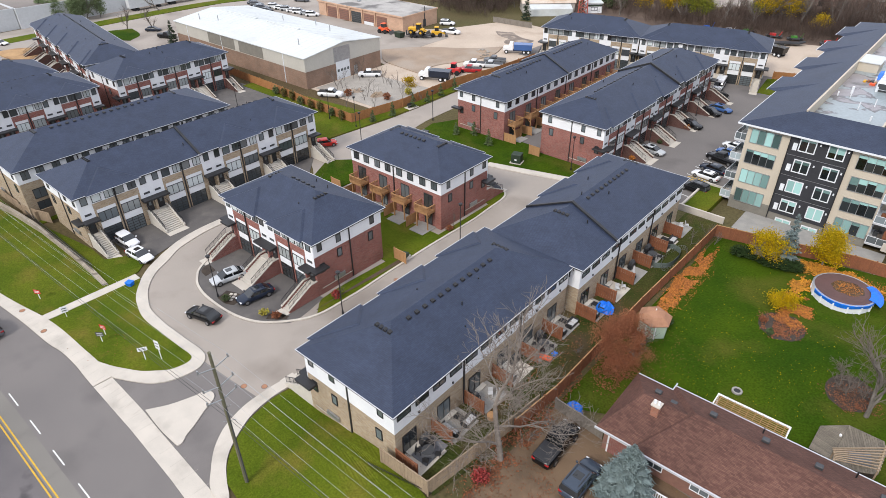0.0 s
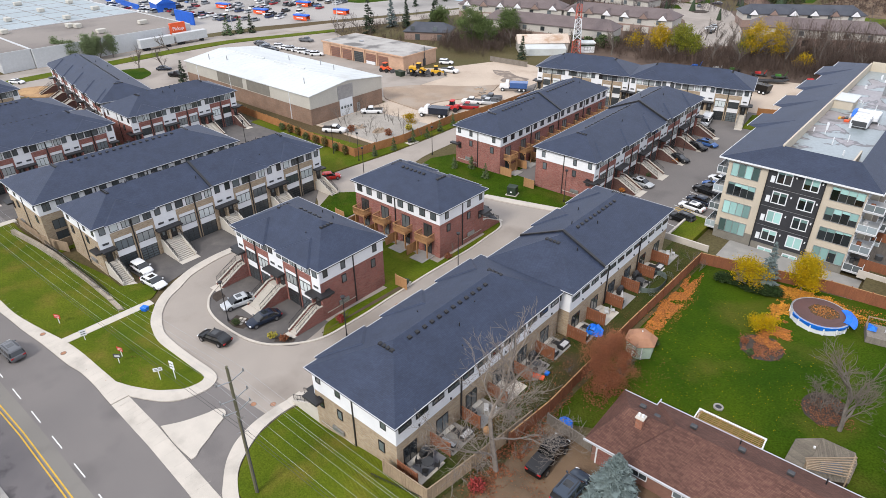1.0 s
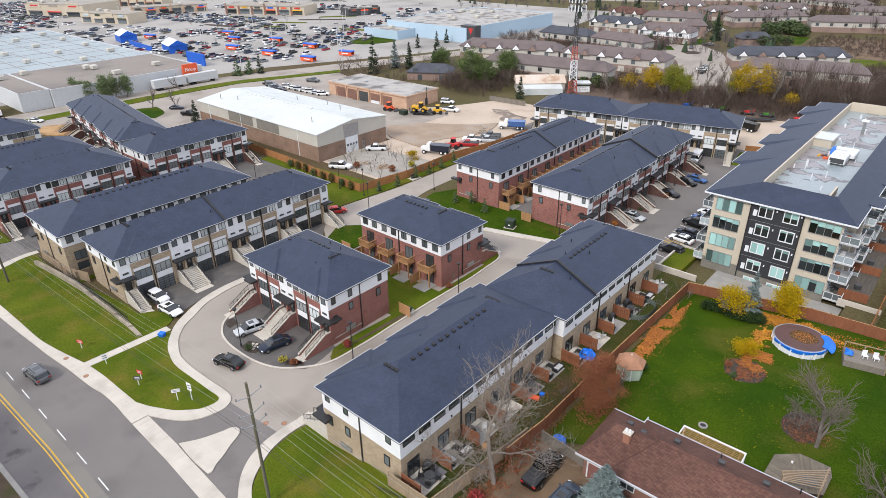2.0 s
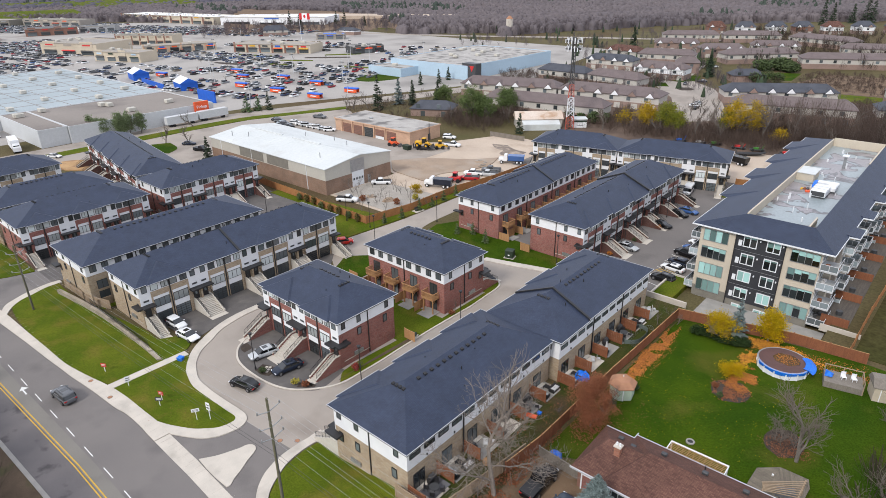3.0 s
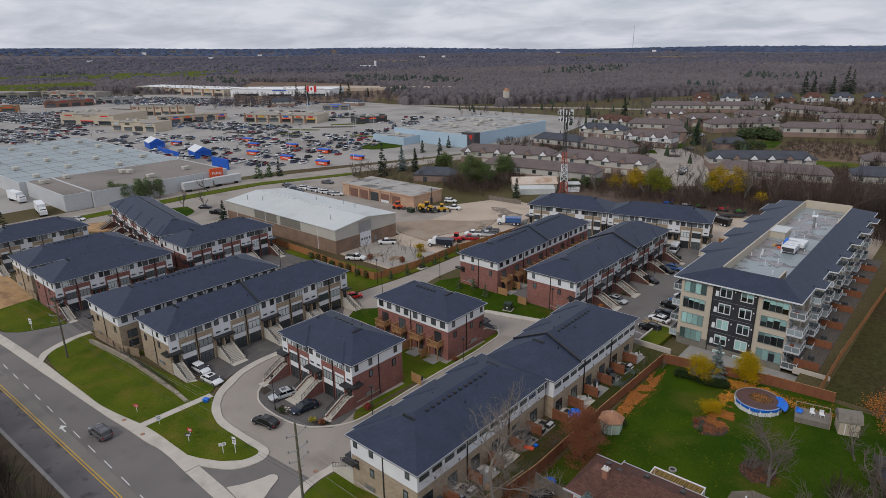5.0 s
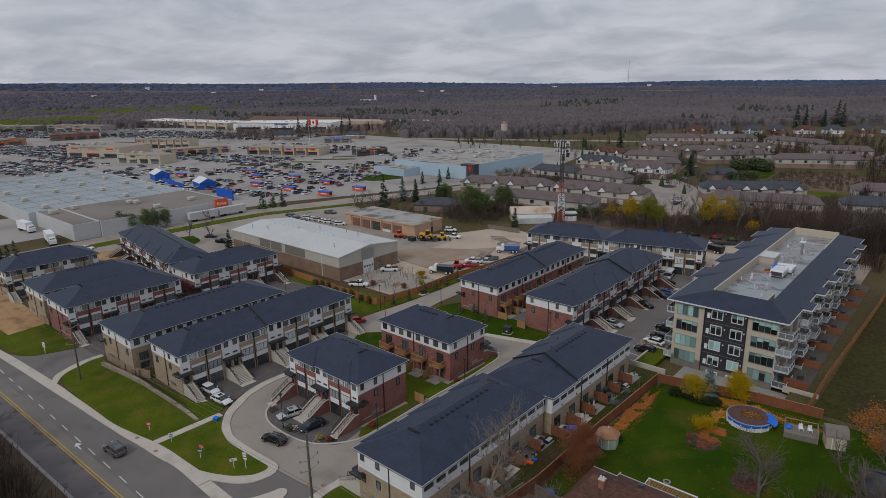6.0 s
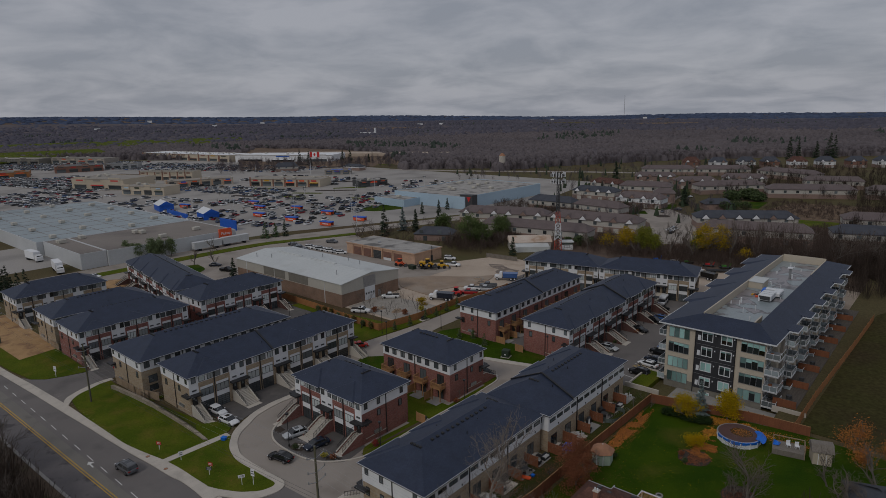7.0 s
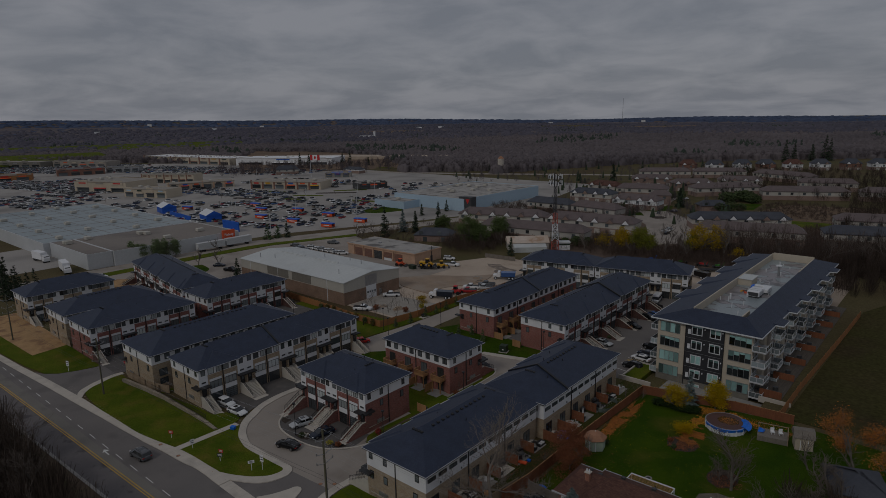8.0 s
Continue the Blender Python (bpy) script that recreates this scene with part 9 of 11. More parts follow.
        placed("headlight", shared(("headlight",), lambda: Geo().bevel_box(-0.12, -0.2, 0, 0.06, 0.2, 0.14, 0.03), M["lamp_white"]), c, L / 2 - 0.14, s * W * 0.33, hood - 0.3)
        placed("tail_light", shared(("tail_light",), lambda: Geo().bevel_box(-0.06, -0.2, 0, 0.1, 0.2, 0.16, 0.03), M["lamp_red"]), c, -L / 2 + 0.06, s * W * 0.34, zb - 0.32)
        for wx in (-0.30, 0.31):
            rw = 0.34 if kind in ("sedan", "hatch") else 0.39
            wh = placed("wheel", shared(("tyre", rw), lambda: Geo().tube((0, -0.11, 0), (0, 0.11, 0), rw, n=14), M["rubber"]), c, wx * L, s * (W / 2 - 0.08), rw)
            placed("rim", shared(("rim_disc", rw), lambda: Geo().tube((0, -0.118, 0), (0, 0.118, 0), rw * 0.62, n=10), M["rim"]), wh, 0, 0, 0)
    if kind == "pickup":
        placed("bed_cover", shared(("bed_cover",), lambda: Geo().bevel_box(-L / 2 + 0.1, -W / 2 + 0.12, zb - 0.02, -L * 0.11, W / 2 - 0.12, zb + 0.05, 0.03), M["black"]), c, 0, 0, 0)
    if kind == "suv":
        for s in (-1, 1):
            placed("roof_rail", shared(("roof_rail",), lambda: Geo().box(-1.5, -0.03, 0, 0.3, 0.03, 0.07), M["black"]), c, -0.1, s * 0.6, zt - 0.02)
    if kind in ("sedan", "suv"):
        placed("sunroof", shared(("sunroof",), lambda: Geo().box(-0.4, -0.4, 0, 0.4, 0.4, 0.015), M["car_glass"]), c, (b + d) / 2 + 0.2, 0, zt)
    return c


car(-60.2, 24.6, -166, "black", "black coupe stopped on the estate drive", "sedan")
car(-64.8, 31.0, -101, "silver", "silver sedan parked before the red-brick row", "sedan", 0.05)
car(-58.8, 31.0, -100, "navy", "dark blue sedan parked before the garages", "sedan", 0.05)
car(-83.6, 26.6, 4, "white", "white hatchback with dark roof by the tan row", "hatch", 0.05)
car(-78.6, 25.9, 6, "white", "white sedan parked nose to the drive", "sedan", 0.05)
car(-17.0, 34.6, 91, "black", "black pickup truck with covered bed on gravel", "pickup", 1.58)
car(-13.4, 32.8, 89, "steel_blue", "blue-grey estate car with roof rails on gravel", "suv", 1.58)
car(-54.2, 73.2, -7, "navy", "dark blue car beside the brick house", "sedan")
car(-88.2, 67.2, 60, "bright_red", "bright red hatchback on the back lane", "hatch")
car(-113.5, 22.8, 100, "red", "dark red car at the garages", "sedan", 0.05)
car(-121.5, 24.5, 100, "red", "dark red hatchback on the rear lane", "hatch", 0.05)
car(-77.2, 6.7, 184, "grey", "dark grey estate car driving on the road", "suv", 0.0)
for (x, y, rz, col, kind, lab) in ((-39.9, 103.4, -4, "silver", "sedan", "silver sedan parked before the stairs"), (-39.5, 119.6, -6, "black", "sedan", "black sedan parked before the stairs"), (-39.0, 128.6, -6, "black", "hatch", "black hatchback parked before the garages"), (-38.2, 132.0, -6, "blue", "sedan", "blue sedan parked before the garages"),
                                   (-28.2, 94.0, 172, "black", "suv", "black estate car beside the flats"), (-28.6, 99.6, 174, "white", "sedan", "white sedan on hatched parking"), (-28.6, 102.9, 172, "navy", "sedan", "dark blue sedan beside the flats"), (-28.8, 107.6, 170, "black", "pickup", "black pickup truck beside the flats"),
                                   (-28.9, 111.2, 170, "blue", "sedan", "bright blue car beside the flats"), (-29.0, 114.6, 170, "white", "sedan", "white car beside the flats"), (-41.5, 139.5, 65, "black", "sedan", "black sedan at the lane's end")):
    car(x, y, rz, col, lab, kind)
car(-43.8, 146.0, -80, "white", "white delivery van before the tan row", "van")
car(-112.0, 101.0, 222, "white", "white pickup truck in the works yard", "pickup")
car(-165.0, 24, 20, "white", "white pickup truck on the building plot", "pickup", 0.12)
car(-163, 28.5, 15, "white", "white car on the building plot", "sedan", 0.12)
CARS_BEHIND = [(-203 + 3.4 * k, 130.6 - 1.1 * k) for k in range(5)] + [(-192 + 3.3 * k, 131.5 + 0.1 * k) for k in range(7)]
for k in range(12):
    car(CARS_BEHIND[k][0], CARS_BEHIND[k][1], 40, ("navy", "grey", "steel", "navy", "black", "white", "white", "silver", "white", "white", "silver", "white")[k], "car parked in a row behind the warehouse", "suv" if k % 2 else "sedan", group="row of parked cars")
car(-193, 144, 20, "grey", "grey pickup truck behind the warehouse", "pickup")
car(-195.3, 89, 40, "navy", "dark car beside the warehouse", "sedan")
car(-184.5, 87.5, 20, "black", "black pickup beside the warehouse", "pickup")
car(-183.5, 49.5, 80, "navy", "dark car before the steep stairs", "sedan")
car(-215, 53, 30, "white", "white car on the back street", "sedan")


def dump_truck(x, y, rz, cab, body, label):
    t = thing("dump_truck", x, y, 0.0, rz, label, "truck", "works trucks")
    part("chassis", Geo().box(-3.6, -0.5, 0.6, 3.4, 0.5, 0.9), M["charcoal"], t)
    part("cab", Geo().loft([[(1.2, -1.1, 0.9), (2.4, -1.1, 0.9), (2.4, 1.1, 0.9), (1.2, 1.1, 0.9)], [(1.2, -1.1, 2.0), (2.4, -1.1, 2.0), (2.4, 1.1, 2.0), (1.2, 1.1, 2.0)], [(1.25, -1.0, 2.8), (2.1, -1.0, 2.8), (2.1, 1.0, 2.8), (1.25, 1.0, 2.8)]]), CAR_PAINT[cab], t)
    part("windscreen", Geo().loft([[(2.36, -0.95, 2.0), (2.42, -0.95, 2.0), (2.42, 0.95, 2.0), (2.36, 0.95, 2.0)], [(2.1, -0.9, 2.7), (2.16, -0.9, 2.7), (2.16, 0.9, 2.7), (2.1, 0.9, 2.7)]]), M["car_glass"], t)
    part("hood", Geo().bevel_box(2.3, -0.95, 0.8, 3.8, 0.95, 1.75, 0.15), CAR_PAINT[cab], t)
    part("tipper", Geo().loft([[(-3.8, -1.1, 1.0), (0.9, -1.1, 1.0), (0.9, 1.1, 1.0), (-3.8, 1.1, 1.0)], [(-4.0, -1.25, 2.5), (1.0, -1.25, 2.5), (1.0, 1.25, 2.5), (-4.0, 1.25, 2.5)]]), CAR_PAINT[body] if body in CAR_PAINT else M[body], t)
    for wx in (-3.0, -1.8, 2.9):
        for s in (-1, 1):
            wh = placed("wheel", shared(("truck_tyre",), lambda: Geo().tube((0, -0.2, 0), (0, 0.2, 0), 0.52, n=14), M["rubber"]), t, wx, s * 0.95, 0.52)
            placed("rim", shared(("truck_rim",), lambda: Geo().tube((0, -0.21, 0), (0, 0.21, 0), 0.28, n=10), M["gutter"]), wh, 0, 0, 0)


dump_truck(-95.7, 139.9, 210, "white", "blue", "white and blue dump truck in the works yard")
dump_truck(-98.0, 109.0, 204, "white", "navy", "white and dark blue dump truck by the fence")


def digger(x, y, rz, paint_mat, label, name="loader", z=0.0):
    t = thing(name, x, y, z, rz, label, "machine", "works machines")
    part("body", Geo().bevel_box(-1.6, -0.8, 0.7, 1.0, 0.8, 1.7, 0.15), M[paint_mat], t)
    part("cab", Geo().loft([[(-0.6, -0.7, 1.7), (0.6, -0.7, 1.7), (0.6, 0.7, 1.7), (-0.6, 0.7, 1.7)], [(-0.5, -0.65, 2.7), (0.45, -0.65, 2.7), (0.45, 0.65, 2.7), (-0.5, 0.65, 2.7)]]), M["car_glass"], t)
    part("cab_roof", Geo().bevel_box(-0.65, -0.75, 2.7, 0.6, 0.75, 2.85, 0.04), M[paint_mat], t)
    part("arm", Geo().tube((0.8, 0.5, 1.4), (2.6, 0.5, 0.7), 0.12, n=6).tube((0.8, -0.5, 1.4), (2.6, -0.5, 0.7), 0.12, n=6), M[paint_mat], t)
    part("bucket", Geo().loft([[(2.4, -1.0, 0.2), (3.2, -1.0, 0.2), (2.5, -1.0, 1.0)], [(2.4, 1.0, 0.2), (3.2, 1.0, 0.2), (2.5, 1.0, 1.0)]]), M["charcoal"], t)
    for wx in (-1.1, 0.9):
        for s in (-1, 1):
            placed("wheel", shared(("loader_tyre",), lambda: Geo().tube((0, -0.2, 0), (0, 0.2, 0), 0.6, n=12), M["rubber"]), t, wx, s * 0.9, 0.6)


def lowboy(x, y, rz, label, length=8.0):
    """A low trailer: sloped neck, timber deck, ramps and two axles."""
    t = thing("lowboy_trailer", x, y, 0.0, rz, label, "trailer", "works trailers")
    a = length / 2
    part("deck", Geo().box(-a, -1.2, 0.62, a - 1.6, 1.2, 0.84), M["black"], t)
    part("neck", Geo().loft([[(a - 1.6, -1.0, 0.62), (a - 1.6, 1.0, 0.62), (a - 1.6, 1.0, 0.84), (a - 1.6, -1.0, 0.84)], [(a, -0.5, 1.0), (a, 0.5, 1.0), (a, 0.5, 1.25), (a, -0.5, 1.25)]]), M["black"], t)
    for sy in (-0.85, 0.85):
        part("ramp", Geo().box(-a - 0.12, sy - 0.3, 0.7, -a, sy + 0.3, 2.0), M["charcoal"], t)
    for wx in (-a + 1.6, -a + 2.7):
        for sy in (-1, 1):
            placed("wheel", shared(("lowboy_wheel",), lambda: Geo().tube((0, -0.15, 0), (0, 0.15, 0), 0.42, n=12), M["rubber"]), t, wx, sy * 1.25, 0.42)
    return t


def wheel_loader(x, y, rz, label, z=0.0):
    t = thing("wheel_loader", x, y, z, rz, label, "loader", "works machines")
    part("engine_bay", Geo().bevel_box(-3.0, -0.85, 1.0, -0.4, 0.85, 2.0, 0.2), M["yellow"], t)
    part("front_frame", Geo().bevel_box(0.3, -0.6, 0.9, 1.8, 0.6, 1.7, 0.15), M["yellow"], t)
    part("cab", Geo().loft([[(-0.5, -0.75, 1.5), (0.7, -0.75, 1.5), (0.7, 0.75, 1.5), (-0.5, 0.75, 1.5)], [(-0.45, -0.7, 2.9), (0.5, -0.7, 2.9), (0.5, 0.7, 2.9), (-0.45, 0.7, 2.9)]]), M["car_glass"], t)
    part("cab_roof", Geo().bevel_box(-0.6, -0.8, 2.9, 0.75, 0.8, 3.1, 0.06), M["yellow"], t)
    for sy in (-0.45, 0.45):
        part("lift_arm", Geo().tube((0.9, sy, 1.8), (3.0, sy, 0.7), 0.14, n=6), M["yellow"], t)
    part("bucket", Geo().loft([[(2.7, sy, 0.15), (3.6, sy, 0.15), (3.2, sy, 0.5), (2.9, sy, 1.2), (2.7, sy, 1.1)] for sy in (-1.25, 1.25)]), M["charcoal"], t)
    part("exhaust", Geo().tube((-1.8, 0.4, 2.0), (-1.8, 0.4, 2.8), 0.07, n=6), M["black"], t)
    for wx in (-2.0, 1.1):
        for sy in (-1, 1):
            wh = placed("wheel", shared(("big_tyre",), lambda: Geo().tube((0, -0.26, 0), (0, 0.26, 0), 0.72, n=16), M["rubber"]), t, wx, sy * 1.0, 0.72)
            placed("rim", shared(("big_rim",), lambda: Geo().tube((0, -0.27, 0), (0, 0.27, 0), 0.36, n=12), M["yellow"]), wh, 0, 0, 0)


lowboy(-126.8, 135.0, 20, "black lowboy trailer beside the depot", 7.6)
wheel_loader(-127.2, 134.9, 20, "large yellow wheel loader on the black trailer", 0.84)
digger(-123.6, 138.8, 40, "yellow", "yellow backhoe behind the trailer")
digger(-138.6, 132.0, 10, "orange", "small orange lift before the depot")
digger(-97.2, 115.2, 200, "red", "red tractor by the yard fence")
car(-95.2, 119.2, 208, "red", "dark red pickup by the yard fence", "pickup")
car(-97.2, 123.4, 206, "white", "white pickup by the yard fence", "pickup")
car(-95.2, 129.2, 206, "grey", "grey flatbed truck by the yard fence", "pickup")
car(-93.4, 125.4, 206, "silver", "silver pickup by the yard fence", "pickup")
car(-122.4, 143.8, 16, "white", "white flatbed pickup beside the depot", "pickup")
car(-130.0, 151.0, 25, "white", "white estate car behind the depot", "suv")
car(-108.5, 85.6, 30, "white", "white pickup stored behind the fence", "pickup")
for k, (x, y, mt, n) in enumerate(((-103.2, 134.2, "rubble", 14), (-99.6, 131.6, "greywood", 9), (-106.5, 91.5, "rubble", 14), (-100.5, 92.5, "oldwood", 9))):
    rr = random.Random(8000 + k)
    pl = thing("junk_heap", x, y, 0, 20 + 15 * k, "heap of broken concrete and timber in the yard", "rubble", "junk heaps")
    part("heap_core", Geo().loft([[(1.9 * f * math.cos(q), 1.2 * f * math.sin(q), z) for q in (2 * math.pi * i / 10 for i in range(10))] for f, z in ((1.0, -0.05), (0.75, 0.45), (0.3, 0.8))]), M["dirt"], pl)
    for i in range(n):
        me = shared(("chunk", mt, i % 4), lambda: Geo().bevel_box(-0.45 - 0.1 * (i % 3), -0.2, -0.08, 0.45, 0.2, 0.1 + 0.05 * (i % 4), 0.03), M[mt])
        q, f = rr.uniform(0, 6.28), rr.uniform(0, 1)
        placed("chunk", me, pl, 1.9 * f * math.cos(q), 1.2 * f * math.sin(q), 0.12 + 0.7 * (1 - f), rr.uniform(0, 180))
sk = thing("green_skip", -131.6, 131.4, 0.04, -8, "dark green waste skip before the depot", "skip")
part("tub", Geo().loft([[(-1.2, -0.8, 0), (1.2, -0.8, 0), (1.2, 0.8, 0), (-1.2, 0.8, 0)], [(-1.5, -0.95, 1.5), (1.5, -0.95, 1.5), (1.5, 0.95, 1.5), (-1.5, 0.95, 1.5)]]), M["green_box"], sk)
lowboy(-42.6, 192.6, 32, "long black lowboy trailer behind the tan rows", 8.8)
dump_truck(-43.5, 181.0, 165, "white", "black", "white truck with a black tipper on the track")
for k, (x, y, col) in enumerate(((-48, 198.5, "red"), (-42.5, 199.2, "lime"), (-34, 199.6, "red"), (-66, 195.5, "tarp"), (-60, 197, "gutter"), (-55.5, 198.5, "lime"))):
    rr = random.Random(8100 + k)
    st = thing("machine_stack", x, y, 0, 15 + 8 * k, "stored works machinery at the wood's edge", "machine", "stored machines")
    part("bed", Geo().bevel_box(-2.2, -0.8, 0.4, 2.2, 0.8, 0.7, 0.08), M["charcoal"], st)
    part("load", Geo().bevel_box(-1.2, -0.5, 0.7, 0.5, 0.5, 1.25, 0.1), M[col], st)
    part("mast", Geo().tube((1.3, 0, 0.6), (1.9, 0.2, 1.5 + rr.uniform(0, 0.7)), 0.1, n=5), M[col], st)
    for wx in (-1.4, 1.4):
        for sg in (-1, 1):
            placed("wheel", shared(("stack_wheel",), lambda: Geo().tube((0, -0.15, 0), (0, 0.15, 0), 0.42, n=10), M["rubber"]), st, wx, sg * 0.8, 0.42)
setting("works_track", Geo().prism([(-90, 157), (-34, 162), (-20, 163.8), (20, 164), (20, 188), (-30, 199), (-52, 193), (-90, 180)], -0.3, 0.02), M["yard"], "sandy track behind the tan rows", "track")

# ---- street furniture ----
def lamp_post(x, y, h=6.0, z=0.0):
    l = thing("lamp_post", x, y, z, 0, "black post-top street lamp", "street lamp", "estate lamps")
    placed("post", shared(("lp_post", h), lambda: Geo().tube((0, 0, 0), (0, 0, h), 0.075, 0.05, 6), M["black"]), l, 0, 0, 0)
    placed("base", shared(("lp_base",), lambda: Geo().tube((0, 0, 0), (0, 0, 0.5), 0.14, 0.12, 8), M["black"]), l, 0, 0, 0)
    placed("lantern", shared(("lp_head",), lambda: Geo().tube((0, 0, 0), (0, 0, 0.28), 0.2, 0.28, 8).tube((0, 0, 0.28), (0, 0, 0.36), 0.32, 0.2, 8), M["black"]), l, 0, 0, h)


for x, y in ((-62.6, 28.0), (-48.0, 36.0), (-47.4, 57.6), (-47.4, 87.6), (-41.0, 126.0), (-81.2, 89.6), (-90.6, 77.0), (-98.0, 76.4), (-115.8, 66.4), (-41.4, 105.0), (-83.6, 72.0)):
    lamp_post(x, y)


def utility_pole(x, y, h, label):
    p = thing("utility_pole", x, y, 0, 0, label, "utility pole", "utility poles")
    part("mast", Geo().tube((0, 0, -0.2), (-0.1, 0, h), 0.19, 0.13, 8), M["pole_wood"], p)
    for k, zz in enumerate((h - 1.6, h - 3.6, h - 5.0)):
        part("bracket", Geo().tube((0, 0, zz), (0, 1.3, zz + 0.35), 0.05, n=5).tube((0, 0, zz), (0, -1.3, zz + 0.35), 0.05, n=5), M["steel"], p)
        for s in (-1.3, 1.3):
            part("insulator", Geo().tube((0, s, zz + 0.3), (0, s, zz + 0.65), 0.09, 0.06, 8), M["steel"], p)
    part("cable_guard", Geo().tube((0.2, 0, 0), (0.15, 0, h * 0.62), 0.05, n=5), M["charcoal"], p)
    part("cross_brace", Geo().tube((-0.6, 0.2, h * 0.58), (0.7, 0.2, h * 0.66), 0.03, n=4).tube((-0.5, -0.3, h * 0.5), (0.6, 0.3, h * 0.54), 0.03, n=4), M["steel"], p)


POLES = [(-36.6, 14.6), (-108.6, 12.8), (-163.0, 11.0), (24.0, 17.0), (84, 18.5)]
utility_pole(*POLES[0], 15.6, "tall greenish timber utility pole by the entrance")
utility_pole(*POLES[1], 12.5, "timber utility pole on the front lawn")
utility_pole(*POLES[2], 12.5, "timber utility pole on the far lawn")
utility_pole(*POLES[3], 15.0, "timber utility pole farther along the road")


def wire(a, b, sag, r, label, material="steel"):
    g = Geo()
    n = 14
    pts = [Vector(a).lerp(Vector(b), i / n) - Vector((0, 0, sag * 4 * (i / n) * (1 - i / n))) for i in range(n + 1)]
    d = (Vector(b) - Vector(a)).normalized()
    s = Vector((-d.y, d.x, 0)).normalized() * r
    u = Vector((0, 0, r))
    g.loft([[p + s, p + u, p - s, p - u] for p in pts])
    w = part("power_line", g, M[material])
    tagged(w, label, "cable", "overhead cables")


H = {0: 15.6, 1: 12.5, 2: 12.5, 3: 15.0}
for i, j in ((0, 1), (1, 2), (0, 3)):
    (xa, ya), (xb, yb) = POLES[i], POLES[j]
    for dy, dz in ((-1.3, -0.9), (1.3, -0.9), (-1.3, -2.9), (1.3, -2.9), (1.3, -4.3), (0.0, 0.0)):
        wire((xa, ya + dy, H[i] + dz), (xb, yb + dy, H[j] + dz), 1.2, 0.009, "pale overhead power cable")
    for dz in (-7.2, -7.8):
        wire((xa, ya + 0.2, H[i] + dz), (xb, yb + 0.2, H[j] + dz + 1.0), 0.9, 0.018, "thick black telephone cable", "black")


def yard_sign(x, y, rz, face, label, w=0.9, h=0.6, post=1.1):
    s = thing("lawn_sign", x, y, 0.1, rz, label, "sign", "lawn signs")
    part("post", Geo().box(-0.04, -0.03, -0.1, 0.04, 0.03, post), M["white"], s)
    b = part("board", Geo().box(-w / 2, -0.05, post - h * 0.4, w / 2, -0.03, post + h * 0.6), M[face], s)
    for k in range(2):
        part("text_bar", Geo().box(-w * 0.36, -0.056, post - h * 0.15 + k * h * 0.35, w * 0.36, -0.05, post - h * 0.02 + k * h * 0.35), M["white"] if face != "white" else M["charcoal"], b)


yard_sign(-79.3, 13.1, 30, "red", "small red and black lawn sign")
yard_sign(-73.0, 13.8, 70, "white", "white lawn sign leaning by the path", 0.7, 0.9)
yard_sign(-66.2, 15.4, 20, "red", "red and blue lawn sign")
yard_sign(-65.2, 14.6, 40, "charcoal", "dark lawn sign on the grass")
yard_sign(-58.6, 16.4, 60, "white", "white arrow sign by the entrance", 1.0, 0.5, 1.5)
yard_sign(-57.3, 17.6, 15, "white", "tall white sign by the entrance", 0.7, 1.2, 2.0)
yard_sign(-128, 12.6, 20, "white", "white sign on the far lawn", 0.8, 1.2, 1.8)
bx = thing("recycling_bin", -73.4, 21.9, 0.11, 25, "bright blue recycling box on the lawn edge", "bin")
part("tub", Geo().loft([[(-0.35, -0.3, 0), (0.35, -0.3, 0), (0.35, 0.3, 0), (-0.35, 0.3, 0)], [(-0.45, -0.38, 0.5), (0.45, -0.38, 0.5), (0.45, 0.38, 0.5), (-0.45, 0.38, 0.5)]]), M["tarp"], bx)
part("lid", Geo().bevel_box(-0.47, -0.4, 0.5, 0.47, 0.4, 0.6, 0.04), M["tarp"], bx)
for x, y, r in ((-46.9, 21.2, 0.0), (-45.2, 22.6, 0.0), (-48.0, 45.2, 0.0), (-72.4, 10.9, 0.13), (-78.5, 10.7, 0.13)):
    m = thing("manhole_cover", x, y, r, 0, "rust-brown round manhole cover", "manhole", "manhole covers", "structure")
    part("disc", Geo().tube((0, 0, -0.02), (0, 0, 0.012), 0.31, n=16), M["salmon"], m)
    part("ring", Geo().tube((0, 0, -0.03), (0, 0, 0.006), 0.35, n=16), M["charcoal"], m)


def cabinet(x, y, rz, label, w=1.5, d=1.3, h=1.1):
    c = thing("transformer_cabinet", x, y, 0.1, rz, label, "cabinet", "utility cabinets")
    part("pad", Geo().box(-w / 2 - 0.2, -d / 2 - 0.2, -0.1, w / 2 + 0.2, d / 2 + 0.2, 0.1), M["concrete"], c)
    part("body", Geo().bevel_box(-w / 2, -d / 2, 0.1, w / 2, d / 2, h, 0.05), M["green_box"], c)
    part("lid", Geo().bevel_box(-w / 2 - 0.03, -d / 2 - 0.03, h, w / 2 + 0.03, d / 2 + 0.03, h + 0.1, 0.04), M["green_box"], c)
    part("warning_plate", Geo().box(-0.2, -d / 2 - 0.012, 0.6, 0.2, -d / 2, 0.85), M["gutter"], c)


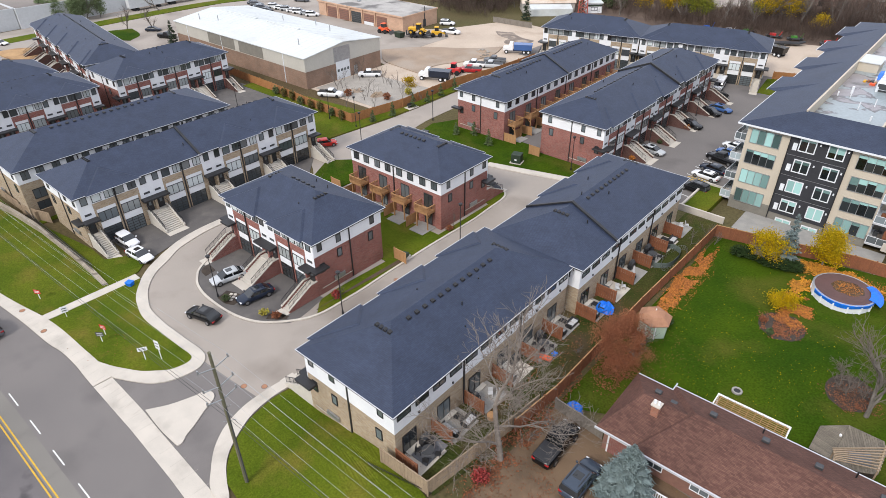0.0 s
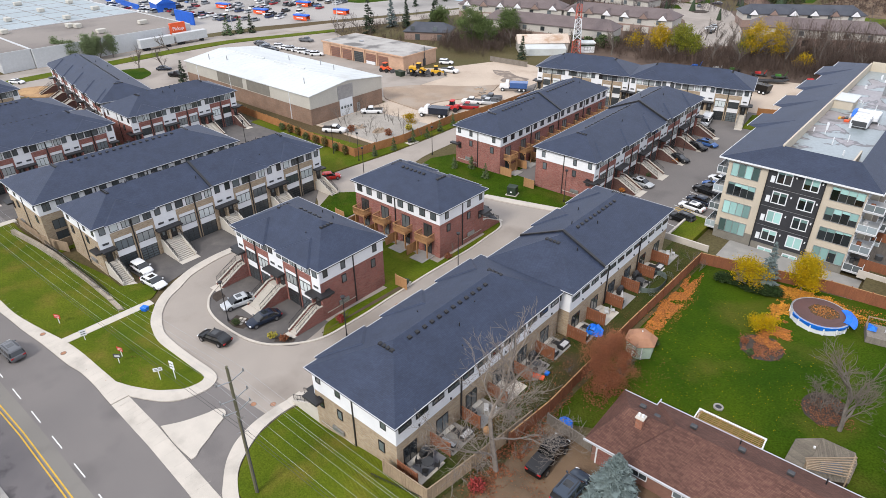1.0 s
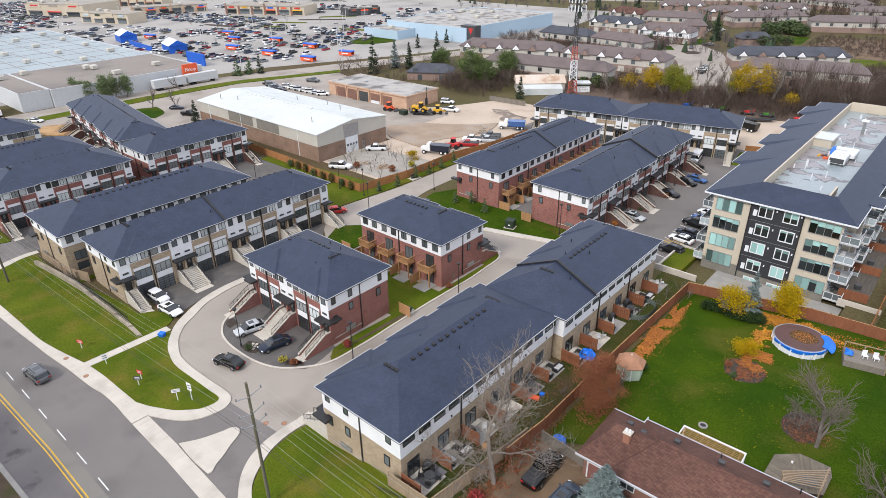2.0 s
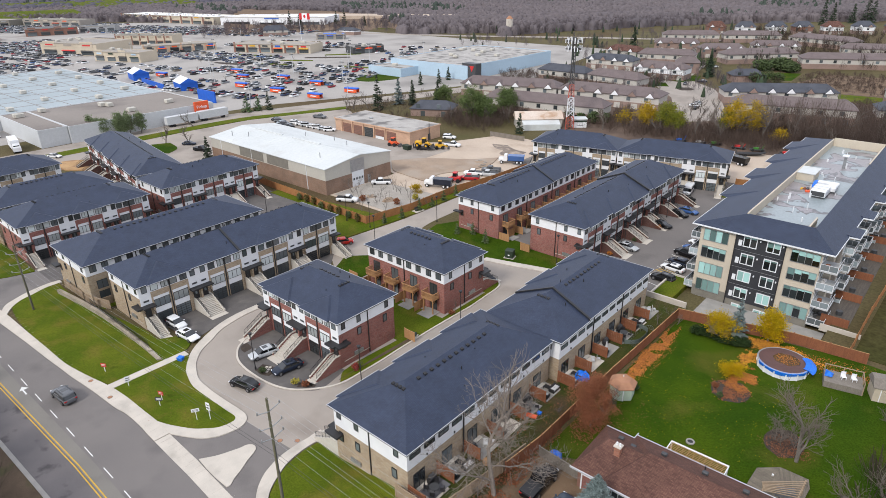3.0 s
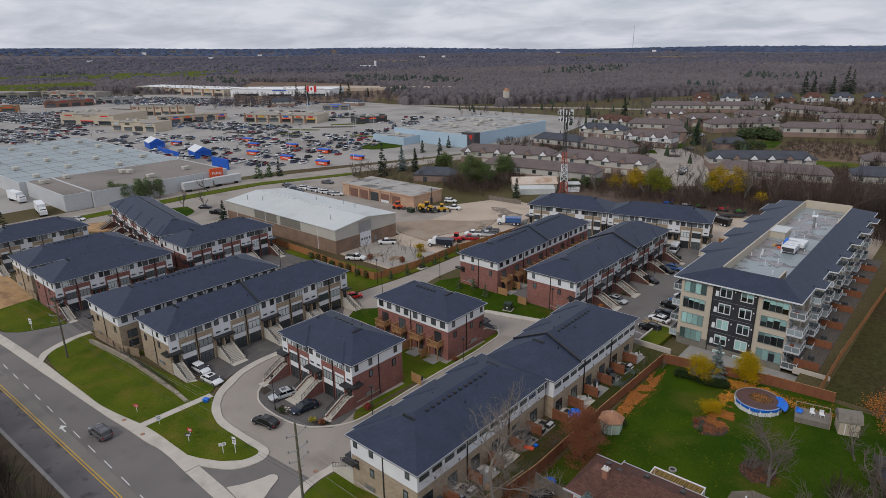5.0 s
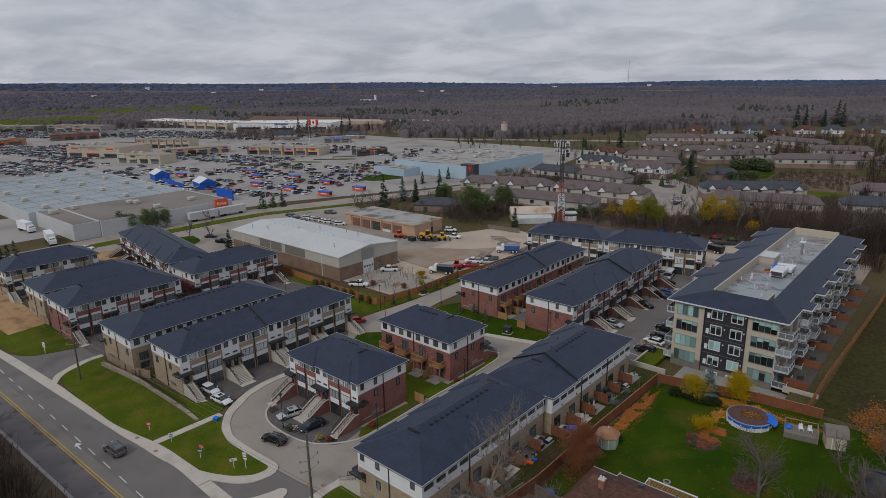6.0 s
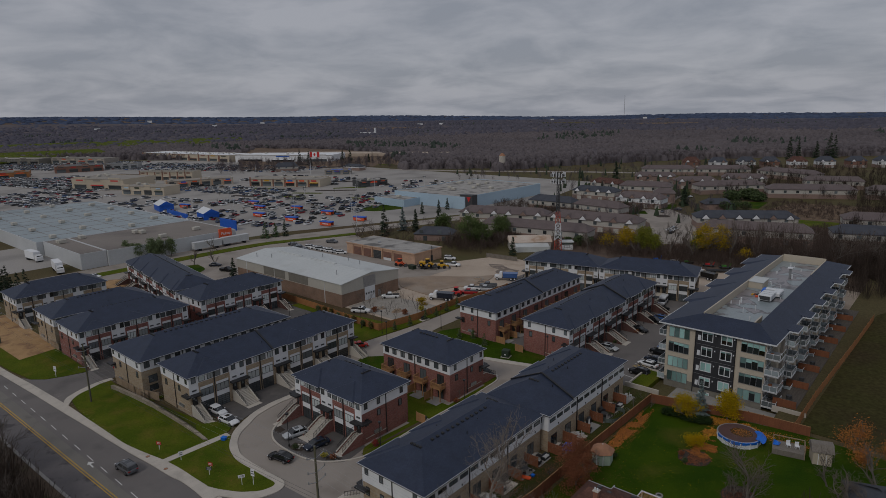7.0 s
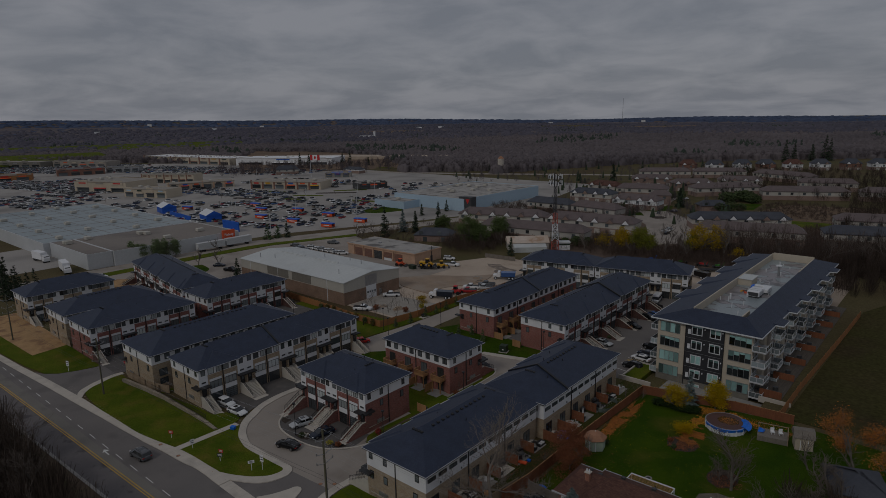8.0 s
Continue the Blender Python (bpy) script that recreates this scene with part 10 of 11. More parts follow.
cabinet(-51.0, 49.6, 20, "low dark green utility cabinet on the grass", 1.4, 0.9, 0.5)
cabinet(-56.4, 84.2, 15, "dark green transformer cabinet on the lawn", 1.7, 1.5, 1.6)
gb = thing("garbage_bins", -76.8, 82.4, 0.1, 10, "black bin with yellow lid by the lane", "bin")
part("bin_body", Geo().bevel_box(-0.7, -0.4, 0, 0.7, 0.4, 1.0, 0.08), M["black"], gb)
part("lid", Geo().bevel_box(-0.72, -0.42, 1.0, 0.72, 0.42, 1.12, 0.04), M["charcoal"], gb)
be = thing("park_bench", -89.6, 92.0, 0.12, 85, "dark bench on a concrete pad", "bench")
part("seat", Geo().box(-0.9, -0.25, 0.4, 0.9, 0.25, 0.46), M["charcoal"], be)
part("backrest", Geo().box(-0.9, 0.22, 0.5, 0.9, 0.28, 0.9), M["charcoal"], be)
for s in (-0.75, 0.75):
    part("leg", Geo().box(s - 0.04, -0.22, 0, s + 0.04, 0.25, 0.4), M["charcoal"], be)
part("pad", Geo().box(-1.4, -1.0, -0.1, 1.4, 0.8, 0.02), M["concrete"], be)
for k in range(6):
    setting("parking_hatch", Geo().prism([(-31.4 + k * 0.55, 97.2), (-31.25 + k * 0.55, 97.2), (-30.2 + k * 0.55, 100.0), (-30.35 + k * 0.55, 100.0)], 0.012, 0.017), M["yellow_line"], "yellow hatched lines on the parking", "road marking")
for k in range(8):
    setting("parking_line", Geo().prism([(-31.6, 92 + k * 3.6), (-24.8, 90.8 + k * 3.6), (-24.8, 90.95 + k * 3.6), (-31.6, 92.15 + k * 3.6)], 0.012, 0.017), M["white_line"], "white parking bay line", "road marking")


# ---- shopping centre ----
def store(name, x0, y0, x1, y1, h, wall, roof, label, rz=0.0, units=6, front=None, category="store", seams=False, lower=None):
    """A flat-roofed store: walls, parapet, sunken roof, rooftop units; local x to the east, y to the north."""
    w, d = x1 - x0, y1 - y0
    s = thing(name, x0, y0, 0, rz, label, category, "far stores")
    part("wall", Geo().box(0, 0, -0.3, w, d, h - 0.4), M[wall], s)
    part("roof", Geo().box(0.25, 0.25, h - 0.4, w - 0.25, d - 0.25, h - 0.25), M[roof], s)
    part("parapet", Geo().box(0, 0, h - 0.4, w, 0.3, h).box(0, d - 0.3, h - 0.4, w, d, h).box(0, 0.3, h - 0.4, 0.3, d - 0.3, h).box(w - 0.3, 0.3, h - 0.4, w, d - 0.3, h), M[wall], s)
    rnd = random.Random(int(w * 7 + d))
    spots = [(w * (i + 0.5) / 9, d * (j + 0.5) / 4) for i in range(9) for j in range(4) if (i + j) % 2 == 0][:units] if seams else [(rnd.uniform(4, max(5, w - 6)), rnd.uniform(3, max(4, d - 5))) for k in range(units)]
    for x, y in spots:
        u = placed("rooftop_unit", shared(("far_rtu",), lambda: Geo().bevel_box(-1.5, -1.1, 0.2, 1.5, 1.1, 1.5, 0.12), M["metal_wall"]), s, x, y, h - 0.25, rnd.choice((0, 90)))
    if seams:
        for k in range(1, 7):
            part("roof_seam", Geo().box(0.3, d * k / 7 - 0.1, h - 0.25, w - 0.3, d * k / 7 + 0.1, h - 0.17), M["mall_brown"], s)
        for k in range(1, 9):
            part("roof_drain_line", Geo().box(w * k / 9 - 0.25, 0.3, h - 0.25, w * k / 9 + 0.25, d - 0.3, h - 0.2), M["mall_brown"], s)
    if front:
        side, sign, n = front
        part("cornice", Geo().box(-0.2, -0.35, h - 0.5, w + 0.2, -0.02, h - 0.1), M["pale_wall"], s)
        for k in range(n):
            a = w * (k + 0.15) / n if side in "sn" else d * (k + 0.15) / n
            b = w * (k + 0.85) / n if side in "sn" else d * (k + 0.85) / n
            if side == "s":
                part("shop_window", Geo().box(a, -0.08, 0.4, b, 0.0, 3.0), M["glass"], s)
                part("awning", Geo().loft([[(a, -0.09, 3.1), (a, -1.2, 3.1), (a, -0.09, 3.7)], [(b, -0.09, 3.1), (b, -1.2, 3.1), (b, -0.09, 3.7)]]), M[sign[(k + 1) % len(sign)]] if k % 2 else M["charcoal"], s)
                if lower:
                    part("pier", Geo().box(w * k / n - 0.1, -0.3, 0, w * k / n + w * 0.13 / n, -0.02, h + (0.9 if k % 3 == 0 else -0.6)), M[lower], s)
                elif k % 2 == 0:
                    part("raised_front", Geo().box(a + 0.5, -0.28, h - 2.8, b - 0.5, -0.02, h + 1.0), M[wall], s)
                part("sign_panel", Geo().box(a + (b - a) * 0.2, -0.34, h - 1.9, b - (b - a) * 0.2, -0.29, h - 0.9), M[sign[k % len(sign)]], s)
            else:
                part("shop_window", Geo().box(w, a, 0.4, w + 0.08, b, 3.0), M["glass"], s)
                part("sign_panel", Geo().box(w + 0.02, a + 1, h - 2.4, w + 0.25, b - 1, h - 0.9), M[sign[k % len(sign)]], s)
    return s


store("superstore", -392, 52, -272, 119, 6.0, "mall_wall", "mall_roof", "vast white superstore with pale blue-grey roof", units=22, seams=True)
store("superstore_wing", -271.8, 64, -230, 119, 6.0, "mall_wall", "mall_brown", "white superstore wing with taupe roof", units=5)
store("loading_block", -271.8, 54.5, -231, 63.8, 6.1, "mall_wall", "mall_brown", "white loading block at the store's corner", units=2)
sg = thing("pickup_sign", -229.2, 113.5, 0, 0, "orange-red sign panel on the store wall", "sign")
part("panel", Geo().box(-0.6, -3.0, 2.6, 0.2, 3.0, 7.2), M["orange"], sg)
word = bpy.data.curves.new("sign_word", "FONT")
word.body, word.size, word.extrude, word.align_x = "Pickup", 1.7, 0.03, "CENTER"
word.materials.append(M["white"])
wt = new("sign_word", word)
wt.parent = sg
wt.matrix_local = pose(0.24, 0, 4.6, 90, 0, 90)
cn = thing("blue_canopy_wall", -262, 117.05, 0, 0, "dark blue wall at the store's side", "wall")
part("panel", Geo().box(-9, 17.4, 0, 6, 18.0, 5.0), M["blue"], cn)
for k, (x, y) in enumerate(((-357, 146), (-304, 146))):
    t = thing("garden_tent", x, y, 0, -12, "bright blue garden-centre tent with white roof", "tent", "garden tents")
    part("wall", Geo().box(-6.6, -4.2, 0, 6.6, 4.2, 3.6), M["blue"], t)
    part("roof", Geo().loft([[(-6.9, yy, z) for yy, z in ((-4.6, 3.6), (4.6, 3.6), (0, 6.0))], [(6.9, yy, z) for yy, z in ((-4.6, 3.6), (4.6, 3.6), (0, 6.0))]]), M["gutter"], t)
    part("gable", Geo().loft([[(6.92, yy, z) for yy, z in ((-4.6, 3.6), (4.6, 3.6), (0, 6.0))], [(7.05, yy, z) for yy, z in ((-4.6, 3.6), (4.6, 3.6), (0, 6.0))]]), M["blue"], t)
tw = thing("blue_screen", -343, 141, 0, -6, "blue screen wall between the tents", "screen")
part("panel", Geo().box(0, 0, 0, 32, 0.3, 2.6), M["blue"], tw)
for k, (x, y, rz) in enumerate(((-229, 170, 12), (-256, 168, 12), (-257, 193, 12), (-284, 166, 12), (-287, 194, 12), (-330, 192, 12), (-354, 158, 12), (-226, 190, 12), (-308, 182, 12))):
    c = thing("cart_shelter", x, y, 0, rz, "blue-roofed cart shelter with orange-red sides", "shelter", "cart shelters")
    part("side", Geo().box(-3.6, -1.2, 0.3, 3.6, -1.05, 2.0).box(-3.6, 1.05, 0.3, 3.6, 1.2, 2.0), M["orange"], c)
    part("roof", Geo().bevel_box(-3.8, -1.4, 2.0, 3.8, 1.4, 2.5, 0.2), M["blue"], c)
    part("text_bar", Geo().box(-1.8, -1.24, 1.0, 1.8, -1.2, 1.4), M["white"], c)
for k in range(2):
    tr = thing("trailer", -226.6 - 0.1 * (k % 2) - 3.0 * (k // 2), 103 + 13.4 * (k % 2), 0, 88, "white box trailer beside the store", "trailer", "trailers")
    part("box", Geo().box(-6.2, -1.25, 1.0, 6.2, 1.25, 3.9), M["mall_wall"], tr)
    for wx in (-4.6, -3.4, 4.2):
        part("wheel", Geo().tube((wx, -1.2, 0.5), (wx, 1.2, 0.5), 0.5, n=10), M["rubber"], tr)
for x, y, rz in ((-236, 48, -9), (-265, 48.6, 5)):
    tr = thing("delivery_truck", x, y, 0, rz, "white delivery truck in the loading court", "truck", "delivery trucks")
    part("box", Geo().box(-5.5, -1.25, 1.0, 3.2, 1.25, 4.0), M["white"], tr)
    part("cab", Geo().loft([[(3.5, -1.2, 0.6), (5.6, -1.2, 0.6), (5.6, 1.2, 0.6), (3.5, 1.2, 0.6)], [(3.5, -1.2, 1.9), (5.6, -1.2, 1.9), (5.6, 1.2, 1.9), (3.5, 1.2, 1.9)], [(3.6, -1.0, 3.1), (4.8, -1.0, 3.1), (4.8, 1.0, 3.1), (3.6, 1.0, 3.1)]]), CAR_PAINT["white"], tr)
    part("windscreen", Geo().box(5.2, -0.9, 1.95, 5.35, 0.9, 2.6), M["car_glass"], tr)
    for wx in (-4.2, -3.0, 4.8):
        part("wheel", Geo().tube((wx, -1.2, 0.5), (wx, 1.2, 0.5), 0.5, n=10), M["rubber"], tr)
store("blue_store", -262, 252, -204, 334, 7.4, "ice_blue", "flat_roof", "pale blue retail store with gravel roof", units=9)
eb = thing("store_entrance", -208, 252.5, 0, 0, "dark store entrance block with red triangles", "entrance")
part("block", Geo().box(0, 0, 0, 9, 5, 8.6), M["charcoal"], eb)
for k in range(2):
    part("red_triangle", Geo().loft([[(1.2 + k * 3.8, yy, 7.4), (4.2 + k * 3.8, yy, 7.4), (2.7 + k * 3.8, yy, 4.4)] for yy in (-0.12, -0.02)]), M["red"], eb)
store("store_annexe", -266, 238, -240, 252, 4.6, "ice_blue", "flat_roof", "low pale blue store annexe", units=1)
store("strip_plaza", -425, 249, -363, 270, 6.2, "beige", "pale_wall", "long beige shop parade with brick piers", 26, 3, ("s", ("red", "yellow", "charcoal", "blue", "orange"), 6), lower="brown_brick")
store("bistro", -341, 292, -317, 306, 5.0, "charcoal", "flat_roof", "dark and orange restaurant pavilion", 71, 1, ("s", ("orange", "red"), 3))
store("fuel_station", -446, 342, -422, 354, 4.6, "pale_wall", "blue", "low blue and white filling station", 41, 0, ("s", ("blue", "red"), 3))
store("teal_store", -462, 164, -422, 180, 6.6, "beige", "pale_wall", "beige corner store with parapet and teal sign", 21, 2, ("s", ("ice_blue", "green_box", "beige"), 4))
store("cream_store", -538, 156, -484, 190, 8.6, "beige", "pale_wall", "cream department store with parapet", 22, 5, ("s", ("red", "pale_wall", "red"), 3))
store("stone_parade", -555, 218, -504, 234, 8.0, "beige", "taupe", "stone-faced shop parade across the lot", 33, 2, ("s", ("brown_brick", "beige", "taupe"), 7), lower="brown_brick")
store("small_parade", -471, 202, -419, 216, 5.6, "beige", "pale_wall", "low peach and grey shop parade with signs", 69, 2, ("s", ("charcoal", "blue", "orange", "beige"), 6), lower="peach_block")
store("brick_store", -712, 199, -667, 229, 7.05, "brown_brick", "charcoal", "brown brick store with dark glass front", 74, 3, ("s", ("charcoal", "red"), 4))
store("far_parade", -852, 352, -678, 390, 8.5, "beige", "white", "far shop parade with coloured signs and white roof", 9.6, 6, ("s", ("yellow", "green_box", "white", "brown_brick", "brown_brick", "beige", "brown_brick"), 9), lower="brown_brick")
store("far_warehouse_store", -669, 383, -545, 430, 8.5, "white", "white", "far white warehouse store with blue sign", 30, 4, ("s", ("white", "blue", "white"), 3))
store("left_parade", -885, 250, -795, 272, 7.0, "pale_wall", "taupe", "far pale shop parade with signs", 21, 3, ("s", ("charcoal", "orange", "beige"), 6))
store("edge_parade", -960, 190, -870, 214, 7.0, "taupe", "pale_wall", "far low grey shop parade", 30, 2, ("s", ("charcoal", "steel"), 6))
store("grey_parade", -714, 249, -680, 269, 6.0, "steel", "charcoal", "far grey glass shop pavilion", 54, 2, ("s", ("charcoal", "steel"), 4))
store("orange_shop", -706, 128, -662, 146, 6.0, "orange_fence", "taupe", "far orange-brown shop with flat roof", 68, 1, ("s", ("orange", "red"), 3))

# planted islands between the parking rows
for k, (x, y, w, d, rz) in enumerate(((-383, 207, 26, 4, 12), (-352, 222, 24, 4, 20), (-356, 240, 22, 4, 30), (-352, 258, 30, 5, 40), (-352, 276, 24, 5, 50), (-420, 236, 40, 4, 20), (-640, 232, 90, 6, 18), (-300, 246, 22, 4, 14), (-596, 138, 30, 5, 10), (-400, 300, 50, 6, 35))):
    a = radians(rz)
    pts = [(x + u * math.cos(a) - v * math.sin(a), y + u * math.sin(a) + v * math.cos(a)) for u, v in ((0, 0), (w * 0.5, -0.6), (w, 0), (w + 1, d / 2), (w, d), (w * 0.5, d + 0.4), (0, d), (-1, d / 2))]
    flat("parking_island", pts, 0.14, M["grass" if k % 3 else "mulch"], "planted island between the parking rows", "parking island", curve=True)

# parked cars on the shopping centre's lot: too many to count
def far_cars():
    rnd = random.Random(31)
    body, cab = Geo(), Geo()
    lots = ((-525, 80, 90, 70, 0.6, 12), (-650, 150, 70, 50, 0.55, 14), (-1000, 120, 200, 80, 0.5, 18), (-345, 128, 115, 110, 0.45, 12), (-300, 252, 34, 64, 0.42, 12), (-480, 192, 130, 48, 0.55, 12), (-470, 268, 110, 50, 0.35, 14), (-700, 110, 210, 52, 0.65, 12), (-720, 250, 140, 90, 0.62, 16), (-840, 180, 110, 130, 0.62, 18), (-600, 300, 120, 70, 0.4, 20), (-420, 120, 70, 60, 0.3, 10), (-330, 300, 60, 60, 0.25, 14))
    for x0, y0, w, d, fill, ang in lots:
        ca, sa = math.cos(radians(ang)), math.sin(radians(ang))
        for row in range(int(d / 7.05)):
            for k in range(int(w / 2.9)):
                if rnd.random() > fill * 0.85 or (row % 6 == 5 and rnd.random() < 0.4):
                    continue
                lx, ly = k * 2.9, row * 7.05 + (0 if (row % 2) else 2.0)
                x, y = x0 + lx * ca - ly * sa, y0 + lx * sa + ly * ca
                fx, fy = -sa, ca
                def pt(u, v, z):
                    return (x + u * fx + v * ca, y + u * fy + v * sa, z)
                big = rnd.random() < 0.4
                zb, zt = (0.95, 1.75) if big else (0.85, 1.45)
                ring = lambda u0, u1, v, z: [pt(u0, -v, z), pt(u1, -v, z), pt(u1, v, z), pt(u0, v, z)]
                body.loft([ring(-2.3, 2.3, 0.88, 0.2), ring(-2.3, 2.3, 0.9, zb - 0.12), ring(-2.15, 2.0, 0.82, zb)])
                cab.loft([ring(-1.9, 1.1, 0.8, zb), ring(-1.5 if not big else -1.85, 0.55, 0.72, zt - 0.04)])
                body.poly(ring(-1.55 if not big else -1.9, 0.6, 0.75, zt))
    return body, cab


def island_colours(name, stops, rough=0.35):
    m = bpy.data.materials.new(name)
    m.use_nodes = True
    n, l = m.node_tree.nodes, m.node_tree.links
    geo = n.new("ShaderNodeNewGeometry")
    ramp = n.new("ShaderNodeValToRGB")
    ramp.color_ramp.interpolation = "CONSTANT"
    els = ramp.color_ramp.elements
    while len(els) < len(stops):
        els.new(0.5)
    for e, (p, c) in zip(els, stops):
        e.position, e.color = p, (*c, 1)
    l.new(geo.outputs["Random Per Island"], ramp.inputs[0])
    l.new(ramp.outputs[0], n["Principled BSDF"].inputs["Base Color"])
    n["Principled BSDF"].inputs["Roughness"].default_value = rough
    return m


M["far_paint"] = island_colours("assorted_car_paint", [(0.0, (0.02, 0.02, 0.022)), (0.15, (0.1, 0.105, 0.115)), (0.27, (0.24, 0.25, 0.265)), (0.38, (0.45, 0.46, 0.47)), (0.52, (0.72, 0.73, 0.74)), (0.74, (0.03, 0.045, 0.10)), (0.84, (0.30, 0.02, 0.03)), (0.91, (0.06, 0.13, 0.30)), (0.96, (0.17, 0.14, 0.11))])
fb, fc = far_cars()
lot_cars = thing("parked_cars", 0, 0, 0, 0, "hundreds of assorted cars parked on the lot", "cars", "", "stuff")
tagged(part("car_bodies", fb, M["far_paint"], lot_cars), kind="stuff")
tagged(part("car_windows", fc, M["car_glass"], lot_cars), kind="stuff")
for k, (x, y) in enumerate(((-300, 160), (-270, 180), (-330, 175), (-250, 205), (-300, 210), (-340, 215), (-280, 235), (-380, 220), (-420, 230), (-440, 180), (-520, 140), (-580, 140), (-300, 270), (-280, 300), (-480, 290), (-330, 280), (-360, 300), (-236, 140), (-215, 178))):
    l = thing("lot_lamp", x, y, 0, 20, "tall lamp mast on the parking lot", "street lamp", "lot lamps")
    placed("mast", shared(("lot_mast",), lambda: Geo().tube((0, 0, 0), (0, 0, 12), 0.17, 0.1, 5), M["mall_wall"]), l, 0, 0, 0)
    placed("head", shared(("lot_head",), lambda: Geo().box(-1.2, -0.2, 10.8, 1.2, 0.2, 11.1), M["charcoal"]), l, 0, 0, 0)
for k in range(20):
    rr = random.Random(640 + k)
    x, y = rr.uniform(-560, -250), rr.uniform(140, 300)
    bare_tree(x, y, rr.uniform(4, 6), 650 + k, "small bare tree on a parking island", 4, 0.55, 0.1, name="island_tree", z=0)
fl = thing("flagpole", -458, 335, 0, 25, "tall flagpole with a large red and white flag", "flag")
part("pole", Geo().tube((0, 0, 0), (0, 0, 22), 0.2, 0.1, 6), M["gutter"], fl)
fg = part("flag", Geo().box(0.1, -0.05, 16.5, 10.0, 0.05, 21.5), M["white"], fl, "red and white flag")
for a in (0.1, 7.5):
    part("red_band", Geo().box(a, -0.08, 16.48, a + 2.5, 0.08, 21.52), M["red"], fg)
part("emblem", Geo().loft([[(5.05 + 1.1 * math.cos(t), yy, 19 + 1.5 * math.sin(t)) for t in (2 * math.pi * i / 8 for i in range(8))] for yy in (-0.09, 0.09)]), M["red"], fg)
sl = thing("silo", -335, 473, -6, 0, "concrete silo with rusty dome", "silo")
part("drum", Geo().tube((0, 0, 0), (0, 0, 19), 3.2, n=14), M["concrete"], sl)
part("dome", Geo().tube((0, 0, 19), (0, 0, 21.5), 3.2, 1.0, 14), M["salmon"], sl)


# ---- lattice mast ----
def lattice_tower(x, y, h):
    t = thing("lattice_mast", x, y, 0, 30, "grey lattice radio mast with white and red lower sections and antennas", "radio mast")
    rr = lambda z: 2.0 - 1.25 * min(1.0, z / (h * 0.62))
    leg = lambda k, z: Vector((rr(z) * math.cos(2 * math.pi * k / 3), rr(z) * math.sin(2 * math.pi * k / 3), z))
    n = 14
    for i in range(n):
        z0, z1 = h * i / n, h * (i + 1) / n
        g = Geo()
        for k in range(3):
            g.tube(leg(k, z0), leg(k, z1), 0.17, n=5)
            g.tube(leg(k, z0), leg((k + 1) % 3, z1), 0.09, n=4).tube(leg((k + 1) % 3, z0), leg(k, z1), 0.09, n=4).tube(leg(k, z1), leg((k + 1) % 3, z1), 0.09, n=4)
        part("lattice_section", g, M["mast_red"] if i < 2 or 5 <= i < 7 else M["gutter"] if i < 5 else M["charcoal"], t)
    part("cable_run", Geo().tube((0.35, 0.2, 0), (0.25, 0.2, h), 0.16, n=4), M["charcoal"], t)
    for zz in (h - 4.6, h - 2.0):
        part("platform", Geo().loft([[(1.7 * math.cos(2 * math.pi * i / 9), 1.7 * math.sin(2 * math.pi * i / 9), z) for i in range(9)] for z in (zz + 0.7, zz + 0.82)]), M["charcoal"], t)
        for k in range(3):
            a = 2 * math.pi * k / 3 + 0.4
            u, v = Vector((math.cos(a), math.sin(a), 0)), Vector((-math.sin(a), math.cos(a), 0))
            part("mount_arm", Geo().tube(u * 0.4 + Vector((0, 0, zz + 0.9)), u * 2.2 + Vector((0, 0, zz + 0.9)), 0.07, n=4).tube(u * 2.2 - v * 1.7 + Vector((0, 0, zz + 0.9)), u * 2.2 + v * 1.7 + Vector((0, 0, zz + 0.9)), 0.06, n=4), M["charcoal"], t)
            for q in (-1.6, -0.5, 0.6, 1.6):
                c = u * 2.35 + v * q
                placed("antenna", shared(("antenna", q > 1), lambda: Geo().bevel_box(-0.1, -0.17, 0, 0.1, 0.17, 1.9 if q < 1 else 1.3, 0.04), M["gutter"]), t, c.x, c.y, zz + 0.1, math.degrees(a))
                placed("radio_box", shared(("radio_box",), lambda: Geo().bevel_box(-0.15, -0.2, 0, 0.15, 0.2, 0.6, 0.04), M["charcoal"]), t, c.x * 0.8, c.y * 0.8, zz + 0.5, math.degrees(a))
    part("whip", Geo().tube((0, 0, h), (0, 0, h + 6), 0.07, 0.03, 4), M["charcoal"], t)
    part("whip", Geo().tube((-1.6, 0.4, h - 1), (-1.6, 0.4, h + 3.6), 0.06, 0.03, 4), M["charcoal"], t)


lattice_tower(-105.1, 189, 32)


